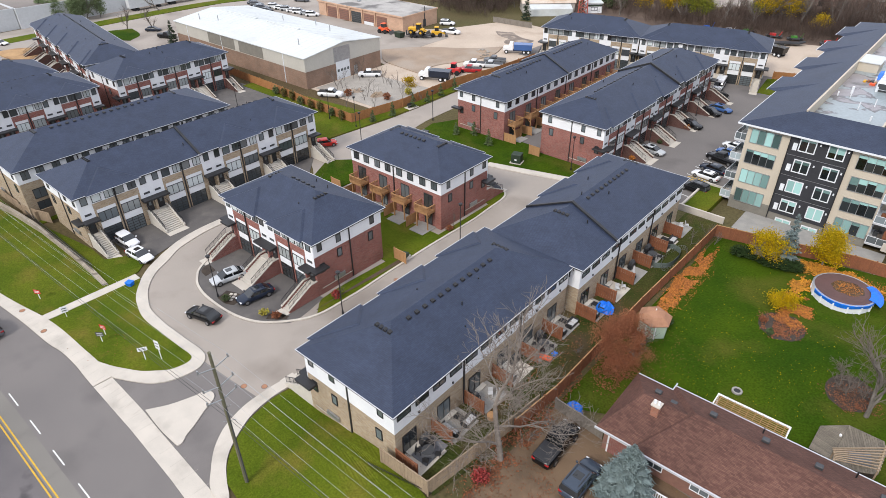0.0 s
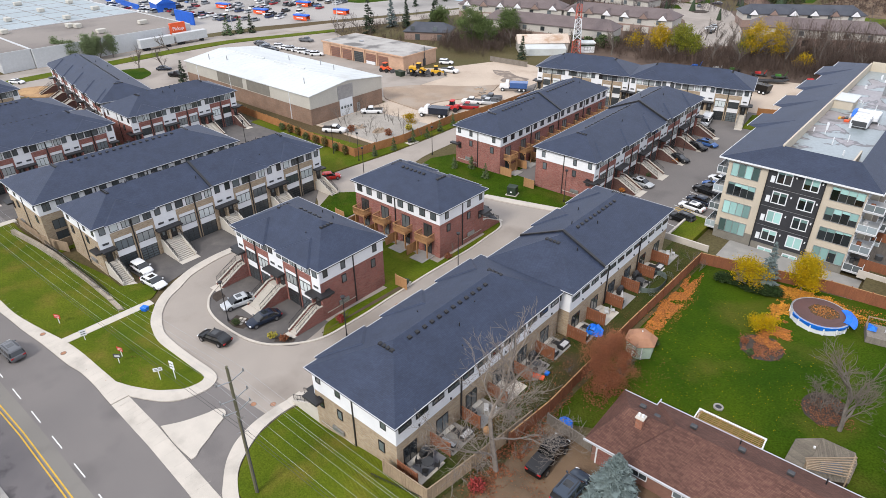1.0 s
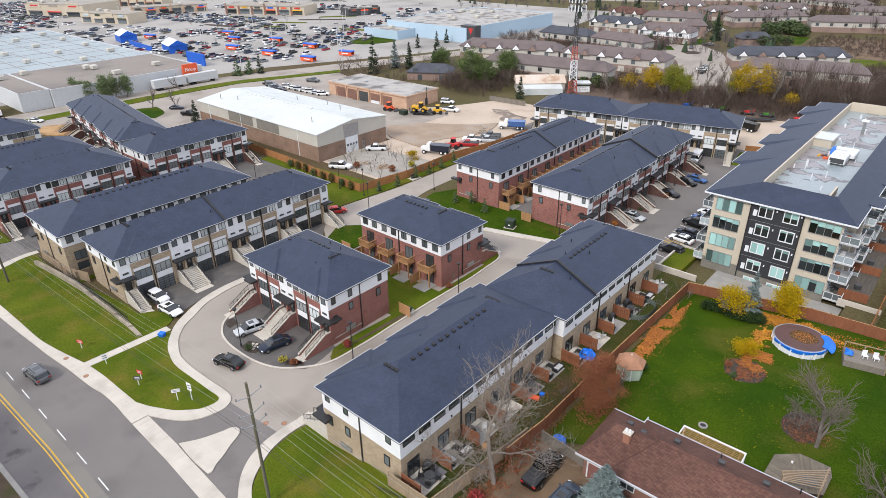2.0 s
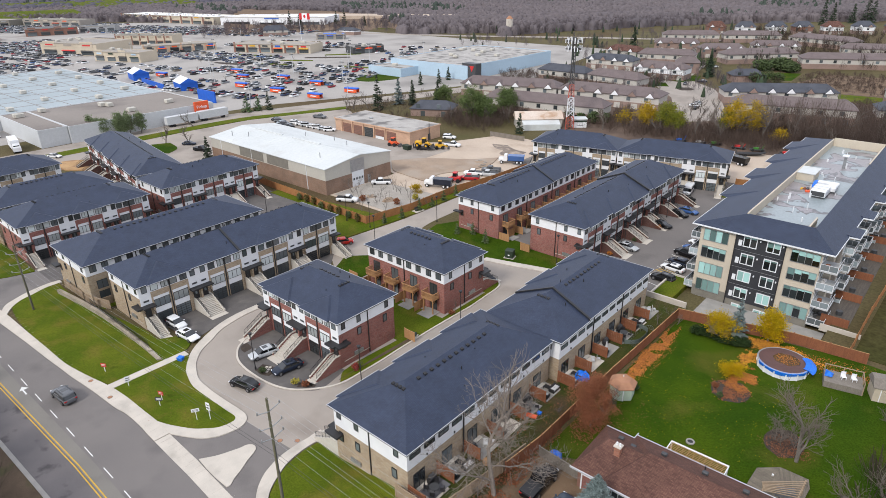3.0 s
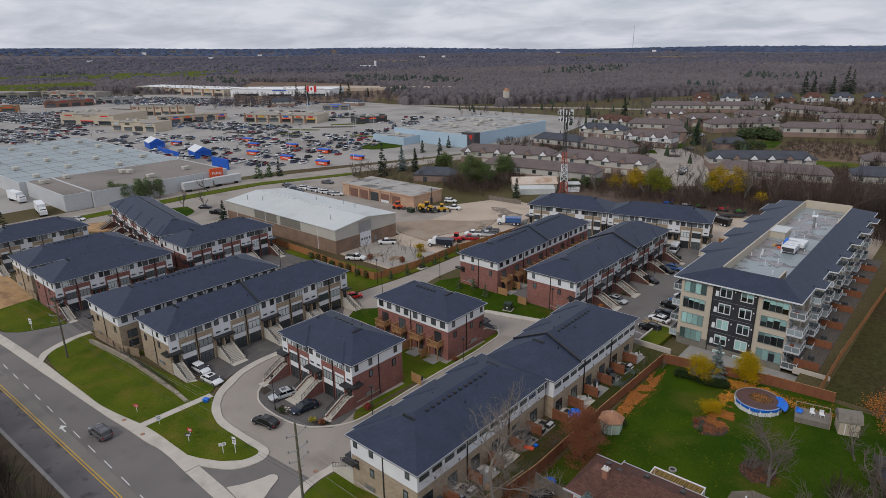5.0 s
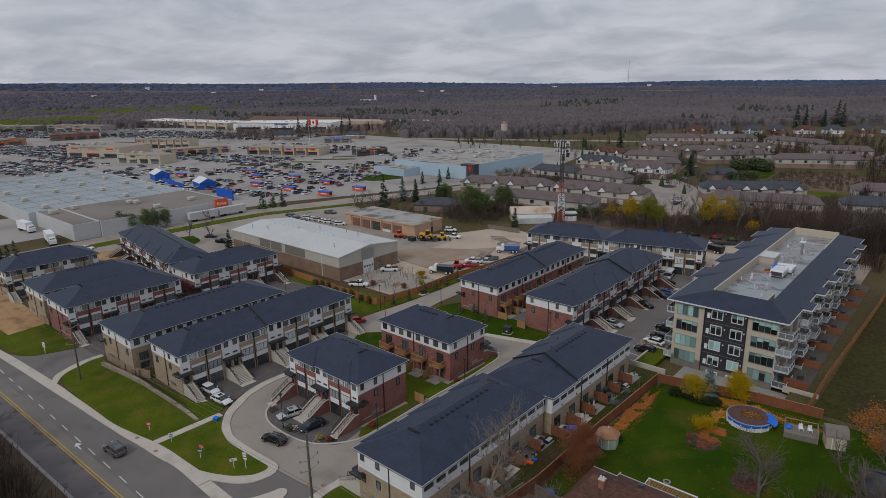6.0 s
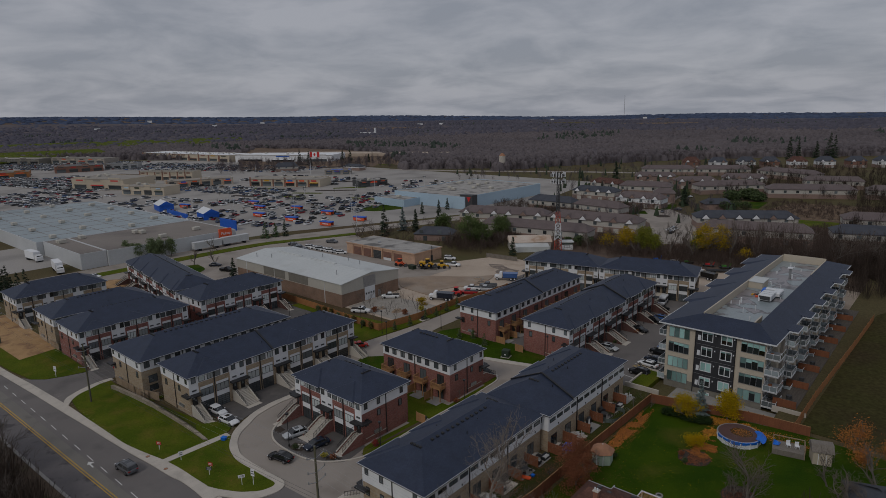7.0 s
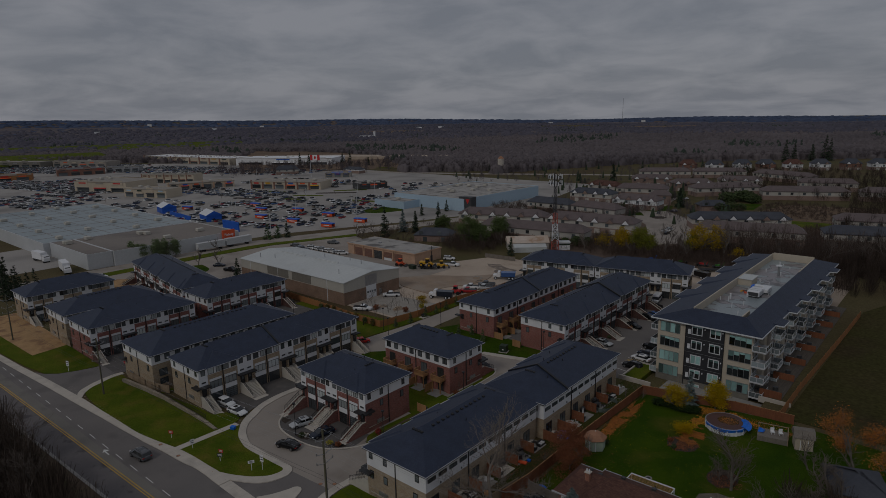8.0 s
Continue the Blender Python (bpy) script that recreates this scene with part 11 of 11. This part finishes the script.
# ---- far housing ----
def far_row(x0, y0, x1, y1, depth, wall, roof, label, h=5.6, rise=2.8, gables=True, lower="far_brick", hips=(True, True), unit=7.0):
    """A far terrace whose front runs from one point to the other, its back away from it on the left."""
    L, rz = math.hypot(x1 - x0, y1 - y0), math.degrees(math.atan2(y1 - y0, x1 - x0))
    t = thing("far_terrace", x0, y0, 0, rz, label, "house", "far terraces")
    part("wall", Geo().box(0, 0, 2.7, L, depth, h), M[wall], t)
    part("lower_wall", Geo().box(-0.05, -0.05, -0.3, L + 0.05, depth + 0.05, 2.7), M[lower], t)
    part("roof", Geo().hip(-0.5, -0.5, L + 0.5, depth + 0.5, h, h + rise, hips, 0.25, depth * 0.35), M[roof], t)
    n = max(2, round(L / unit))
    for k in range(n):
        m = (k + 0.5) * L / n
        for dx in (-1.5,) if gables else (-1.0,):
            placed("window", shared(("far_window",), lambda: Geo().box(-0.8, -0.1, 0, 0.8, -0.02, 1.5), M["glass"]), t, m + dx, 0, 3.3)
        if gables:
            placed("garage_door", shared(("far_garage",), lambda: Geo().box(-1.3, -0.14, 0, 1.3, -0.02, 2.2), M["far_wall"]), t, m + 1.2, -0.04, 0)
        elif y0 < 300:
            placed("rear_door", shared(("far_rear_door",), lambda: Geo().box(-0.9, -0.14, 0, 0.9, -0.02, 2.1), M["glass"]), t, m + 0.8, -0.04, 0)
        if gables:
            gb = part("gable", Geo().loft([[(m - 2.1, -0.6, h - 0.5), (m + 2.1, -0.6, h - 0.5), (m, -0.6, h + 1.8)], [(m - 0.9, 3.6, h + 0.9), (m + 0.9, 3.6, h + 0.9), (m, 3.6, h + 1.8)]]), M[roof], t)
            part("gable_face", Geo().loft([[(m - 1.75, yy, h - 0.5), (m + 1.75, yy, h - 0.5), (m, yy, h + 1.4)] for yy in (-0.68, -0.61)]), M["far_brick"] if k % 3 == 1 else M["white"], gb)
    return t


BR, DR, FW = "far_brown_roof", "far_dark_roof", "far_wall"
far_row(-180, 218, -137, 232, 12, FW, BR, "long brown-roofed terrace with white gables")
far_row(-136, 232, -92, 237, 12, FW, BR, "brown-roofed terrace with white gables over brick")
far_row(-150, 197, -100, 205, 10, FW, BR, "plain brown-roofed terrace seen from behind", gables=False)
far_row(-175, 276, -148, 276, 10, FW, DR, "slate-roofed terrace with a solar panel", gables=False)
far_row(-146, 276, -118, 272, 10, FW, BR, "white and brick terrace with rear decks", gables=False)
far_row(-176, 328, -148, 330, 11, FW, DR, "pale gabled terrace with blue-grey roof")
far_row(-140, 315, -113, 316, 11, "white", BR, "white gabled terrace with garages beside the crescent")
far_row(-127, 340, -116, 345, 9, "far_brick", BR, "small brick house beside the crescent", gables=False)
far_row(-189, 377, -166, 372, 11, FW, "brown_shingle", "house row with red-brown roof")
far_row(-162, 366, -130, 374, 12, FW, BR, "long pale terrace with plain grey-brown roof", gables=False)
far_row(-179, 429, -152, 440, 11, "far_brick", BR, "gabled brick terrace with brown roof")
far_row(-140, 411, -117, 426, 11, "far_brick", BR, "brick terrace with pale gables")
far_row(-121, 449, -93, 459, 11, FW, BR, "pale gabled terrace with brown roof")
far_row(-116, 389, -85, 420, 12, FW, BR, "long pale terrace with plain brown roof", gables=False)
far_row(-77, 396, -33, 417, 12, FW, BR, "long pale terrace with plain roof beyond the lawn", gables=False)
far_row(-28, 420, 20, 432, 12, FW, BR, "long pale terrace beyond the trees", gables=False)
far_row(-197, 486, -161, 506, 12, FW, BR, "far pale terrace with plain brown roof", gables=False)
far_row(-158, 507, -122, 526, 12, FW, BR, "far pale terrace with plain brown roof", gables=False)
far_row(-116, 520, -72, 501, 12, FW, BR, "far pale terrace with plain brown roof", gables=False)
far_row(-70, 460, -36, 470, 11, FW, BR, "pale terrace with hip roof at the wood's edge", gables=False)
far_row(-77, 270, -39, 293, 11, FW, DR, "slate-roofed terrace with white gables behind bare trees", h=5.2)
far_row(-66, 244, -26, 256, 11, FW, BR, "plain brown-roofed terrace behind bare trees", gables=False)
far_row(-20, 262, 24, 276, 12, FW, DR, "slate-roofed terrace behind the woodland", gables=False)
far_row(-22, 300, 26, 314, 12, FW, BR, "brown-roofed terrace behind the woodland", gables=False)
far_row(-92, 327, -80, 336, 9, "far_brick", DR, "dark-roofed bungalow among trees", 3.4, 2.6, False)
for k, (x, y) in enumerate(((-192, 566), (-170, 574), (-150, 590), (-132, 600), (-112, 612), (-92, 626), (-70, 640), (-50, 652), (-28, 664), (-5, 676))):
    far_row(x, y, x + 13, y + 7, 11, "brown_brick" if k % 3 == 0 else "white", DR if k % 4 else "brown_shingle", "new detached house with slate roof on the rise", 6.2, 4.2, True)
far_row(-167, 170, -152, 178, 10, "brown_brick", DR, "low house with blue-grey roof behind the depot", 3.0, 2.6, False)
far_row(-512, 334, -502, 353, 10, FW, DR, "pale house with dark roof beside the parade", 5, 4, False)
far_row(-470, 385, -448, 387, 9, "white", DR, "long white house with dark roof by the highway", 4, 2.4, False)
sp = thing("solar_panels", -166, 277.5, 6.35, 0, "blue solar panels on the slate roof", "solar panel")
part("panel_sheet", Geo().loft([[(0, 0, 0), (9, 0, 0), (9, 3.2, 1.55), (0, 3.2, 1.55)], [(0, 0, 0.12), (9, 0, 0.12), (9, 3.2, 1.67), (0, 3.2, 1.67)]]), M["blue"], sp)
part("sheet_frame", Geo().box(-0.1, -0.1, -0.1, 9.1, 0.0, 0.16), M["gutter"], sp)
flat("house_lawn", [(-90, 340), (-70, 348), (-72, 376), (-84, 368)], 0.06, M["lush"], "green lawn between the far terraces", "lawn", curve=True)
flat("house_lawn", [(-122, 318), (-112, 312), (-108, 322), (-112, 338), (-118, 334)], 0.06, M["lush"], "green lawn beside the crescent", "lawn", curve=True)
flat("house_lawn", [(-134, 300), (-122, 292), (-112, 296), (-118, 306)], 0.06, M["lush"], "green lawn before the white terrace", "lawn", curve=True)
for k, (x, y, col) in enumerate(((-84, 256, "white"), (-82, 251, "black"), (-85, 262, "silver"), (-104, 318, "navy"), (-117, 372, "white"), (-108, 306, "grey"))):
    car(x, y, 40 + 50 * k, col, "car parked in the far crescent", "sedan", group="cars of the far housing")


# ---- woods, fields and hills out to the horizon ----
def brush(name, n, area, size, tall, material, label, seed, tris=9, keep=None, width=0.1, base=0.0):
    """Leafless scrub: each bush or tree a fan of thin twigs that spread upwards."""
    r = np.random.RandomState(seed)
    V, F = [], []
    made = 0
    while made < n:
        x, y = area(r)
        if keep and not keep(x, y):
            continue
        made += 1
        h, s = tall * r.uniform(0.6, 1.25), size * r.uniform(0.6, 1.3)
        c = np.array((x, y, base))
        a = r.uniform(0, 2 * np.pi, tris)
        q = np.sqrt(r.uniform(0.02, 1, tris)) * s * 0.5
        lo = c + np.stack([q * 0.25 * np.cos(a), q * 0.25 * np.sin(a), h * r.uniform(0.0, 0.4, tris)], 1)
        hi = c + np.stack([q * np.cos(a), q * np.sin(a), h * (1.05 - 0.5 * (q / (s * 0.5)) ** 2) * r.uniform(0.75, 1.1, tris)], 1)
        b = a + r.uniform(0, np.pi, tris)
        w = width * r.uniform(0.6, 1.5, tris)
        side = np.stack([w * np.cos(b), w * np.sin(b), np.zeros(tris)], 1)
        k = len(V)
        V += np.stack([lo, hi - side, hi + side], 1).reshape(-1, 3).tolist()
        F += [(k + 3 * i, k + 3 * i + 1, k + 3 * i + 2) for i in range(tris)]
    g = Geo()
    g.v, g.f = V, F
    return tagged(part(name, g, M[material]), label, "woods", "", "stuff")


def woods(name, n, area, size, tall, material, label, seed, keep=None, hill=None, sharp=0.0):
    """Massed far crowns: each a small ragged dome on the lie of the land."""
    r = np.random.RandomState(seed)
    V, F = [], []
    ang = np.linspace(0, 2 * np.pi, 7)[:6]
    made = 0
    while made < n:
        x, y = area(r)
        if keep and not keep(x, y):
            continue
        made += 1
        zb = hill(x, y) if hill else 0.0
        h, s = tall * r.uniform(0.55, 1.2), size * r.uniform(0.55, 1.25)
        k = len(V)
        t = ang + r.uniform(0, 1)
        lo, hi = s * 0.5 * r.uniform(0.75, 1.25, 6), s * (0.40 - 0.24 * sharp) * r.uniform(0.65, 1.25, 6)
        V += np.stack([x + lo * np.cos(t), y + lo * np.sin(t), np.full(6, zb - 0.5)], 1).tolist()
        V += np.stack([x + hi * np.cos(t + 0.5), y + hi * np.sin(t + 0.5), zb + h * r.uniform(0.55, 0.85, 6)], 1).tolist()
        V.append([x + r.uniform(-0.15, 0.15) * s, y + r.uniform(-0.15, 0.15) * s, zb + h])
        for i in range(6):
            j = (i + 1) % 6
            F += [(k + i, k + j, k + 6 + i), (k + j, k + 6 + j, k + 6 + i), (k + 6 + i, k + 6 + j, k + 12)]
    g = Geo()
    g.v, g.f = V, F
    ob = part(name, g, M[material])
    ob.data.polygons.foreach_set("use_smooth", [True] * len(ob.data.polygons))
    return tagged(ob, label, "woods", "", "stuff")


def bearing(x, y):
    """Degrees west of north from the estate, and the distance."""
    return math.degrees(math.atan2(-x, y)), math.hypot(x, y)


def hill_z(x, y):
    a, d = bearing(x, y)
    left, right = smooth((a - 52) / 26), smooth((52 - a) / 26)
    far = 30 + 34 * left - 26 * right
    return far * smooth((d - 1500) / 2800) + 9 * right * smooth((d - 850) / 500) * (1 - smooth((d - 1500) / 900)) + 4 * math.sin(x / 310) * smooth((d - 1200) / 800)


def hills():
    g = Geo()
    na, nd = 90, 34
    ds = [620 * (4900 / 620) ** (i / (nd - 1)) for i in range(nd)]
    pts = []
    for d in ds:
        for i in range(na + 1):
            a = radians(-35 + 160 * i / na)
            x, y = -math.sin(a) * d, math.cos(a) * d
            pts.append((x, y, hill_z(x, y) - 0.4 if d > 700 else -1.0))
    g.faces(pts, [(j * (na + 1) + i + 1, j * (na + 1) + i, (j + 1) * (na + 1) + i, (j + 1) * (na + 1) + i + 1) for j in range(nd - 1) for i in range(na)])
    return g


setting("far_land", hills(), M["wood_floor"], "rolling brown woodland ground out to the horizon", "ground")


def sector(a0, a1, d0, d1, power=1.0):
    def pick(r):
        a, d = radians(r.uniform(a0, a1)), d0 + (d1 - d0) * r.uniform() ** power
        return -math.sin(a) * d, math.cos(a) * d
    return pick


def ridge_far(a):
    """How far the open ridge reaches on a bearing."""
    for (a0, d0), (a1, d1) in zip(RIDGE, RIDGE[1:]):
        if a0 <= a <= a1:
            return d0 + (d1 - d0) * (a - a0) / (a1 - a0)
    return 640


RIDGE = [(45, 650), (47.3, 812), (52, 947), (58.2, 1028), (60, 790)]


def wood_line(a):
    """Where the woods begin on a bearing."""
    edge = 640 if a > 66 else 560 if a > 50 else 590 if a > 36 else 560 + (36 - a) * 8
    if a > 58:
        edge = 760 + (a - 58) * 14
    if 45 < a < 60:
        edge = ridge_far(a)
    return edge


def outside_town(x, y):
    a, d = bearing(x, y)
    return d > wood_line(a)


def at_wood_front(x, y):
    a, d = bearing(x, y)
    return wood_line(a) - 6 < d < wood_line(a) + 45


def canopy():
    """The closed mass of the treetops, out of which single crowns rise."""
    pts, na, nd = [], 260, 64
    for j in range(nd):
        d = 480 * (2900 / 480) ** (j / (nd - 1))
        for i in range(na + 1):
            a = -12 + 104 * i / na
            x, y = -math.sin(radians(a)) * d, math.cos(radians(a)) * d
            top = 5.3 + 2.4 * noise.noise((x / 34, y / 34, 0)) + 1.4 * noise.noise((x / 110, y / 110, 3))
            pts.append((x, y, hill_z(x, y) + (top if d > wood_line(a) + 12 else -3.0)))
    return Geo().faces(pts, [(j * (na + 1) + i + 1, j * (na + 1) + i, (j + 1) * (na + 1) + i, (j + 1) * (na + 1) + i + 1) for j in range(nd - 1) for i in range(na)])


def in_town(x, y):
    a, d = bearing(x, y)
    return not (-272 < x < -185 and 225 < y < 345) and not (a > 30 and d < 470)


cn = part("wood_canopy", canopy(), M["wood_far"])
cn.data.polygons.foreach_set("use_smooth", [True] * len(cn.data.polygons))
tagged(cn, "closed leafless canopy of the woods", "woods", "", "stuff")
woods("near_woods", 26000, sector(-12, 88, 480, 1400), 9.5, 7.6, "wood_far", "brown leafless woodland behind the town", 1, outside_town, hill_z)
# mid and far woods carry painted haze, bluer with distance
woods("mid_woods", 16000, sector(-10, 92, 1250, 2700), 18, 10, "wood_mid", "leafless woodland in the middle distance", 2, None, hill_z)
woods("far_woods", 7000, sector(-10, 94, 2400, 4800), 40, 6, "far_hill", "distant woodland on the horizon, haze blue in its colour", 3, None, hill_z)
woods("evergreen_woods", 1500, sector(-10, 90, 620, 2400), 8, 11, "pine_wood", "patches of dark evergreens in the woods", 4, lambda x, y: outside_town(x, y) and noise.noise((x / 150, y / 150, 0)) > 0.36, hill_z, 0.6)
brush("wood_front", 3600, sector(-12, 88, 480, 1100, 0.8), 7, 8.5, "wood_pale", "fine bare treetops along the wood's edge", 13, 26, at_wood_front, 0.07)
brush("south_thicket", 330, lambda r: (r.uniform(-104, -56), r.uniform(-24, -7.5)), 6.5, 8.5, "thicket", "dark brown leafless thicket south of the road", 21, 70, None, 0.035)
brush("garden_thicket", 20, lambda r: (r.uniform(9, 18), r.uniform(46, 60)), 4.5, 5.0, "thicket", "tangled brown brush beside the garden", 22, 70, None, 0.025, 1.5)
brush("scrub", 2600, sector(-6, 36, 205, 345), 4.2, 3.9, "wood_brown", "brown leafless scrub behind the terraces", 5, 30, lambda x, y: (y > 194 and x < 90 and not (x > -72 and y > 298) and not (-116 < x < -62 and 215 < y < 330) and not (-176 < x < -84 and 180 < y < 246) and not (-80 < x < -24 and 234 < y < 262) and not (-84 < x < -34 and 270 < y < 306)), 0.035)
brush("town_trees", 420, sector(14, 40, 280, 640), 4.0, 7, "wood_pale", "leafless trees between the far terraces", 6, 30, in_town, 0.05)
woods("town_evergreens", 110, sector(12, 40, 290, 660), 2.8, 7, "pine_leaf", "dark evergreens between the far terraces", 16, in_town, None, 0.8)
brush("tall_wood", 240, lambda r: (r.uniform(-50, 62), r.uniform(201, 236)), 5.5, 11.5, "wood_brown", "tall bare trees at the wood's edge", 25, 80, lambda x, y: y > 198 + 0.1 * (x + 50) and not (-62 < x < -34 and y < 220), 0.024)
brush("reeds", 1500, lambda r: (r.uniform(-68, 60), r.uniform(324, 384)), 2.5, 2.2, "wood_brown", "brown dry reeds on the meadow", 24, 16, None, 0.05)
brush("east_woods", 1700, sector(-30, 4, 180, 420), 5.0, 8, "thicket", "leafless trees beyond the field", 7, 36, None, 0.05)
brush("west_trees", 260, sector(44, 62, 600, 720), 6.0, 9, "wood_pale", "leafless trees beside the parade", 8, 40, lambda x, y: y > 285, 0.07)
g = Geo()
pts = []
for k in range(7):
    for i in range(31):
        a = 45 + 0.5 * i
        d = 640 + (ridge_far(a) + 6 - 640) * k / 6
        x, y = -math.sin(radians(a)) * d, math.cos(radians(a)) * d
        pts.append((x, y, hill_z(x, y) + 0.3 + 3.2 * smooth(k / 6) + 1.2 * noise.noise((x / 60, y / 60, 0))))
g.faces(pts, [(j * 31 + i + 1, j * 31 + i, j * 31 + 31 + i, j * 31 + 32 + i) for j in range(6) for i in range(30)])
setting("sandy_ridge", g, M["dry_ridge"], "dry brown open ridge behind the stores", "field")
flat("verge", [(-560, 420), (-470, 455), (-462, 470), (-556, 436)], 0.05, M["grass"], "green verge behind the shops", "lawn")
for k, (x, y, h) in enumerate(((-560, 398, 17), (-553, 405, 15), (-547, 402, 13), (-536, 440, 16), (-530, 446, 18), (-516, 462, 10))):
    conifer(x, y, h, h * 0.24, 760 + k, "pine_leaf", "dark spruce behind the shop parade", 11, 10, 0.8, "parade_spruce", 0, "parade spruces", 8)
brush("town_thicket", 460, sector(1, 15, 400, 620), 5.0, 8, "thicket", "leafless brown trees round the far terraces", 61, 36, None, 0.06)
brush("depot_brush", 120, lambda r: (r.uniform(-192, -128), r.uniform(154, 206)), 4.5, 4.2, "wood_brown", "bare brush and saplings behind the depot", 23, 40, lambda x, y: y > 150 + 0.25 * (x + 192) and not (-172 < x < -148 and 166 < y < 192), 0.03)
brush("yard_edge_brush", 240, lambda r: (r.uniform(-150, -124), r.uniform(163, 196)), 4.0, 4.6, "wood_brown", "bare brush behind the works yard", 9, 40, None, 0.03)
brush("works_edge_brush", 520, lambda r: (r.uniform(-100, 6), r.uniform(190, 226)), 4.0, 4.6, "wood_brown", "brown brush at the wood's edge behind the works", 10, 40, lambda x, y: y > 190 + 0.2 * max(0, x + 70) and not (-92 < x < -66 and y > 214), 0.03)
for k, (a, d, w, l) in enumerate(((66.5, 1250, 70, 240), (62, 1330, 60, 150), (72.5, 1330, 60, 330), (22, 1900, 60, 260), (30, 2100, 60, 220), (46, 1750, 50, 200), (76, 1000, 60, 220))):
    x, y = -math.sin(radians(a)) * d, math.cos(radians(a)) * d
    z = hill_z(x, y)
    ta = radians(a)
    u, v = Vector((math.cos(ta), math.sin(ta), 0)), Vector((-math.sin(ta), math.cos(ta), 0))
    g = Geo().poly([Vector((x, y, z + 6)) + u * sx * l / 2 + v * sy * w + Vector((0, 0, sy * 4)) for sx, sy in ((-1, -1), (1, -1), (0.9, 1), (-0.8, 1))])
    setting("clearing", g, M["grass"] if a > 56 else M["rough_grass"] if k % 2 == 0 else M["gravel"], "open mown field among the woods", "field")
setting("grass_bank", Geo().prism([(-640, 470), (-560, 520), (-470, 560), (-455, 570), (-470, 590), (-640, 520), (-700, 480)], 0, 6), M["yard"], "bare sandy mound behind the stores", "mound")
farm = thing("farm_silos", -1120, 1010, hill_z(-1120, 1010) + 6, 40, "far white farm buildings and silo", "farm")
part("barn", Geo().box(-16, -5, -6, 16, 5, 3), M["white"], farm)
part("silo_drum", Geo().tube((20, 0, -6), (20, 0, 13), 2.4, n=10), M["white"], farm)
for k, (a, d) in enumerate(((61, 2600), (57, 2900), (66, 3100), (43, 2100), (41, 2150), (31, 2700), (23, 3000), (70, 2400))):
    x, y = -math.sin(radians(a)) * d, math.cos(radians(a)) * d
    b = thing("far_farmhouse", x, y, hill_z(x, y) + 8, a, "far white farm building among woods", "farm", "far farms")
    part("wall", Geo().box(-9, -4, -8, 9, 4, 3.5), M["white"], b)
    part("roof", Geo().hip(-9.6, -4.6, 9.6, 4.6, 3.5, 6.5), M["far_dark_roof"], b)
rm = thing("distant_mast", -1180, 2560, hill_z(-1180, 2560), 0, "thin distant radio mast on the horizon", "radio mast")
part("mast", Geo().tube((0, 0, 0), (0, 0, 110), 0.8, 0.5, 4), M["charcoal"], rm)
for k, (x, y, h, w) in enumerate(((-107.8, 337.6, 11, 2.8), (-192, 423, 16, 3.6), (-134, 711, 24, 5), (-127, 716, 20, 4.5), (-107, 768, 27, 6), (-101, 760, 24, 5), (-116, 748, 18, 5))):
    conifer(x, y, h, w, 700 + k, "pine_leaf", "dark lone spruce in the far housing", 12, 12, 0.9, "far_spruce", 0, "far spruces", 9)
for k, (x, y, r, h) in enumerate(((-92, 376, 6, 6), (-84, 382, 7, 7), (-78, 378, 5, 5))):
    bush(x, y, r, h, 720 + k, "green_leaf", "big dark green shrub mass among the terraces", 1400, 0.6, "shrub_mass", 0)
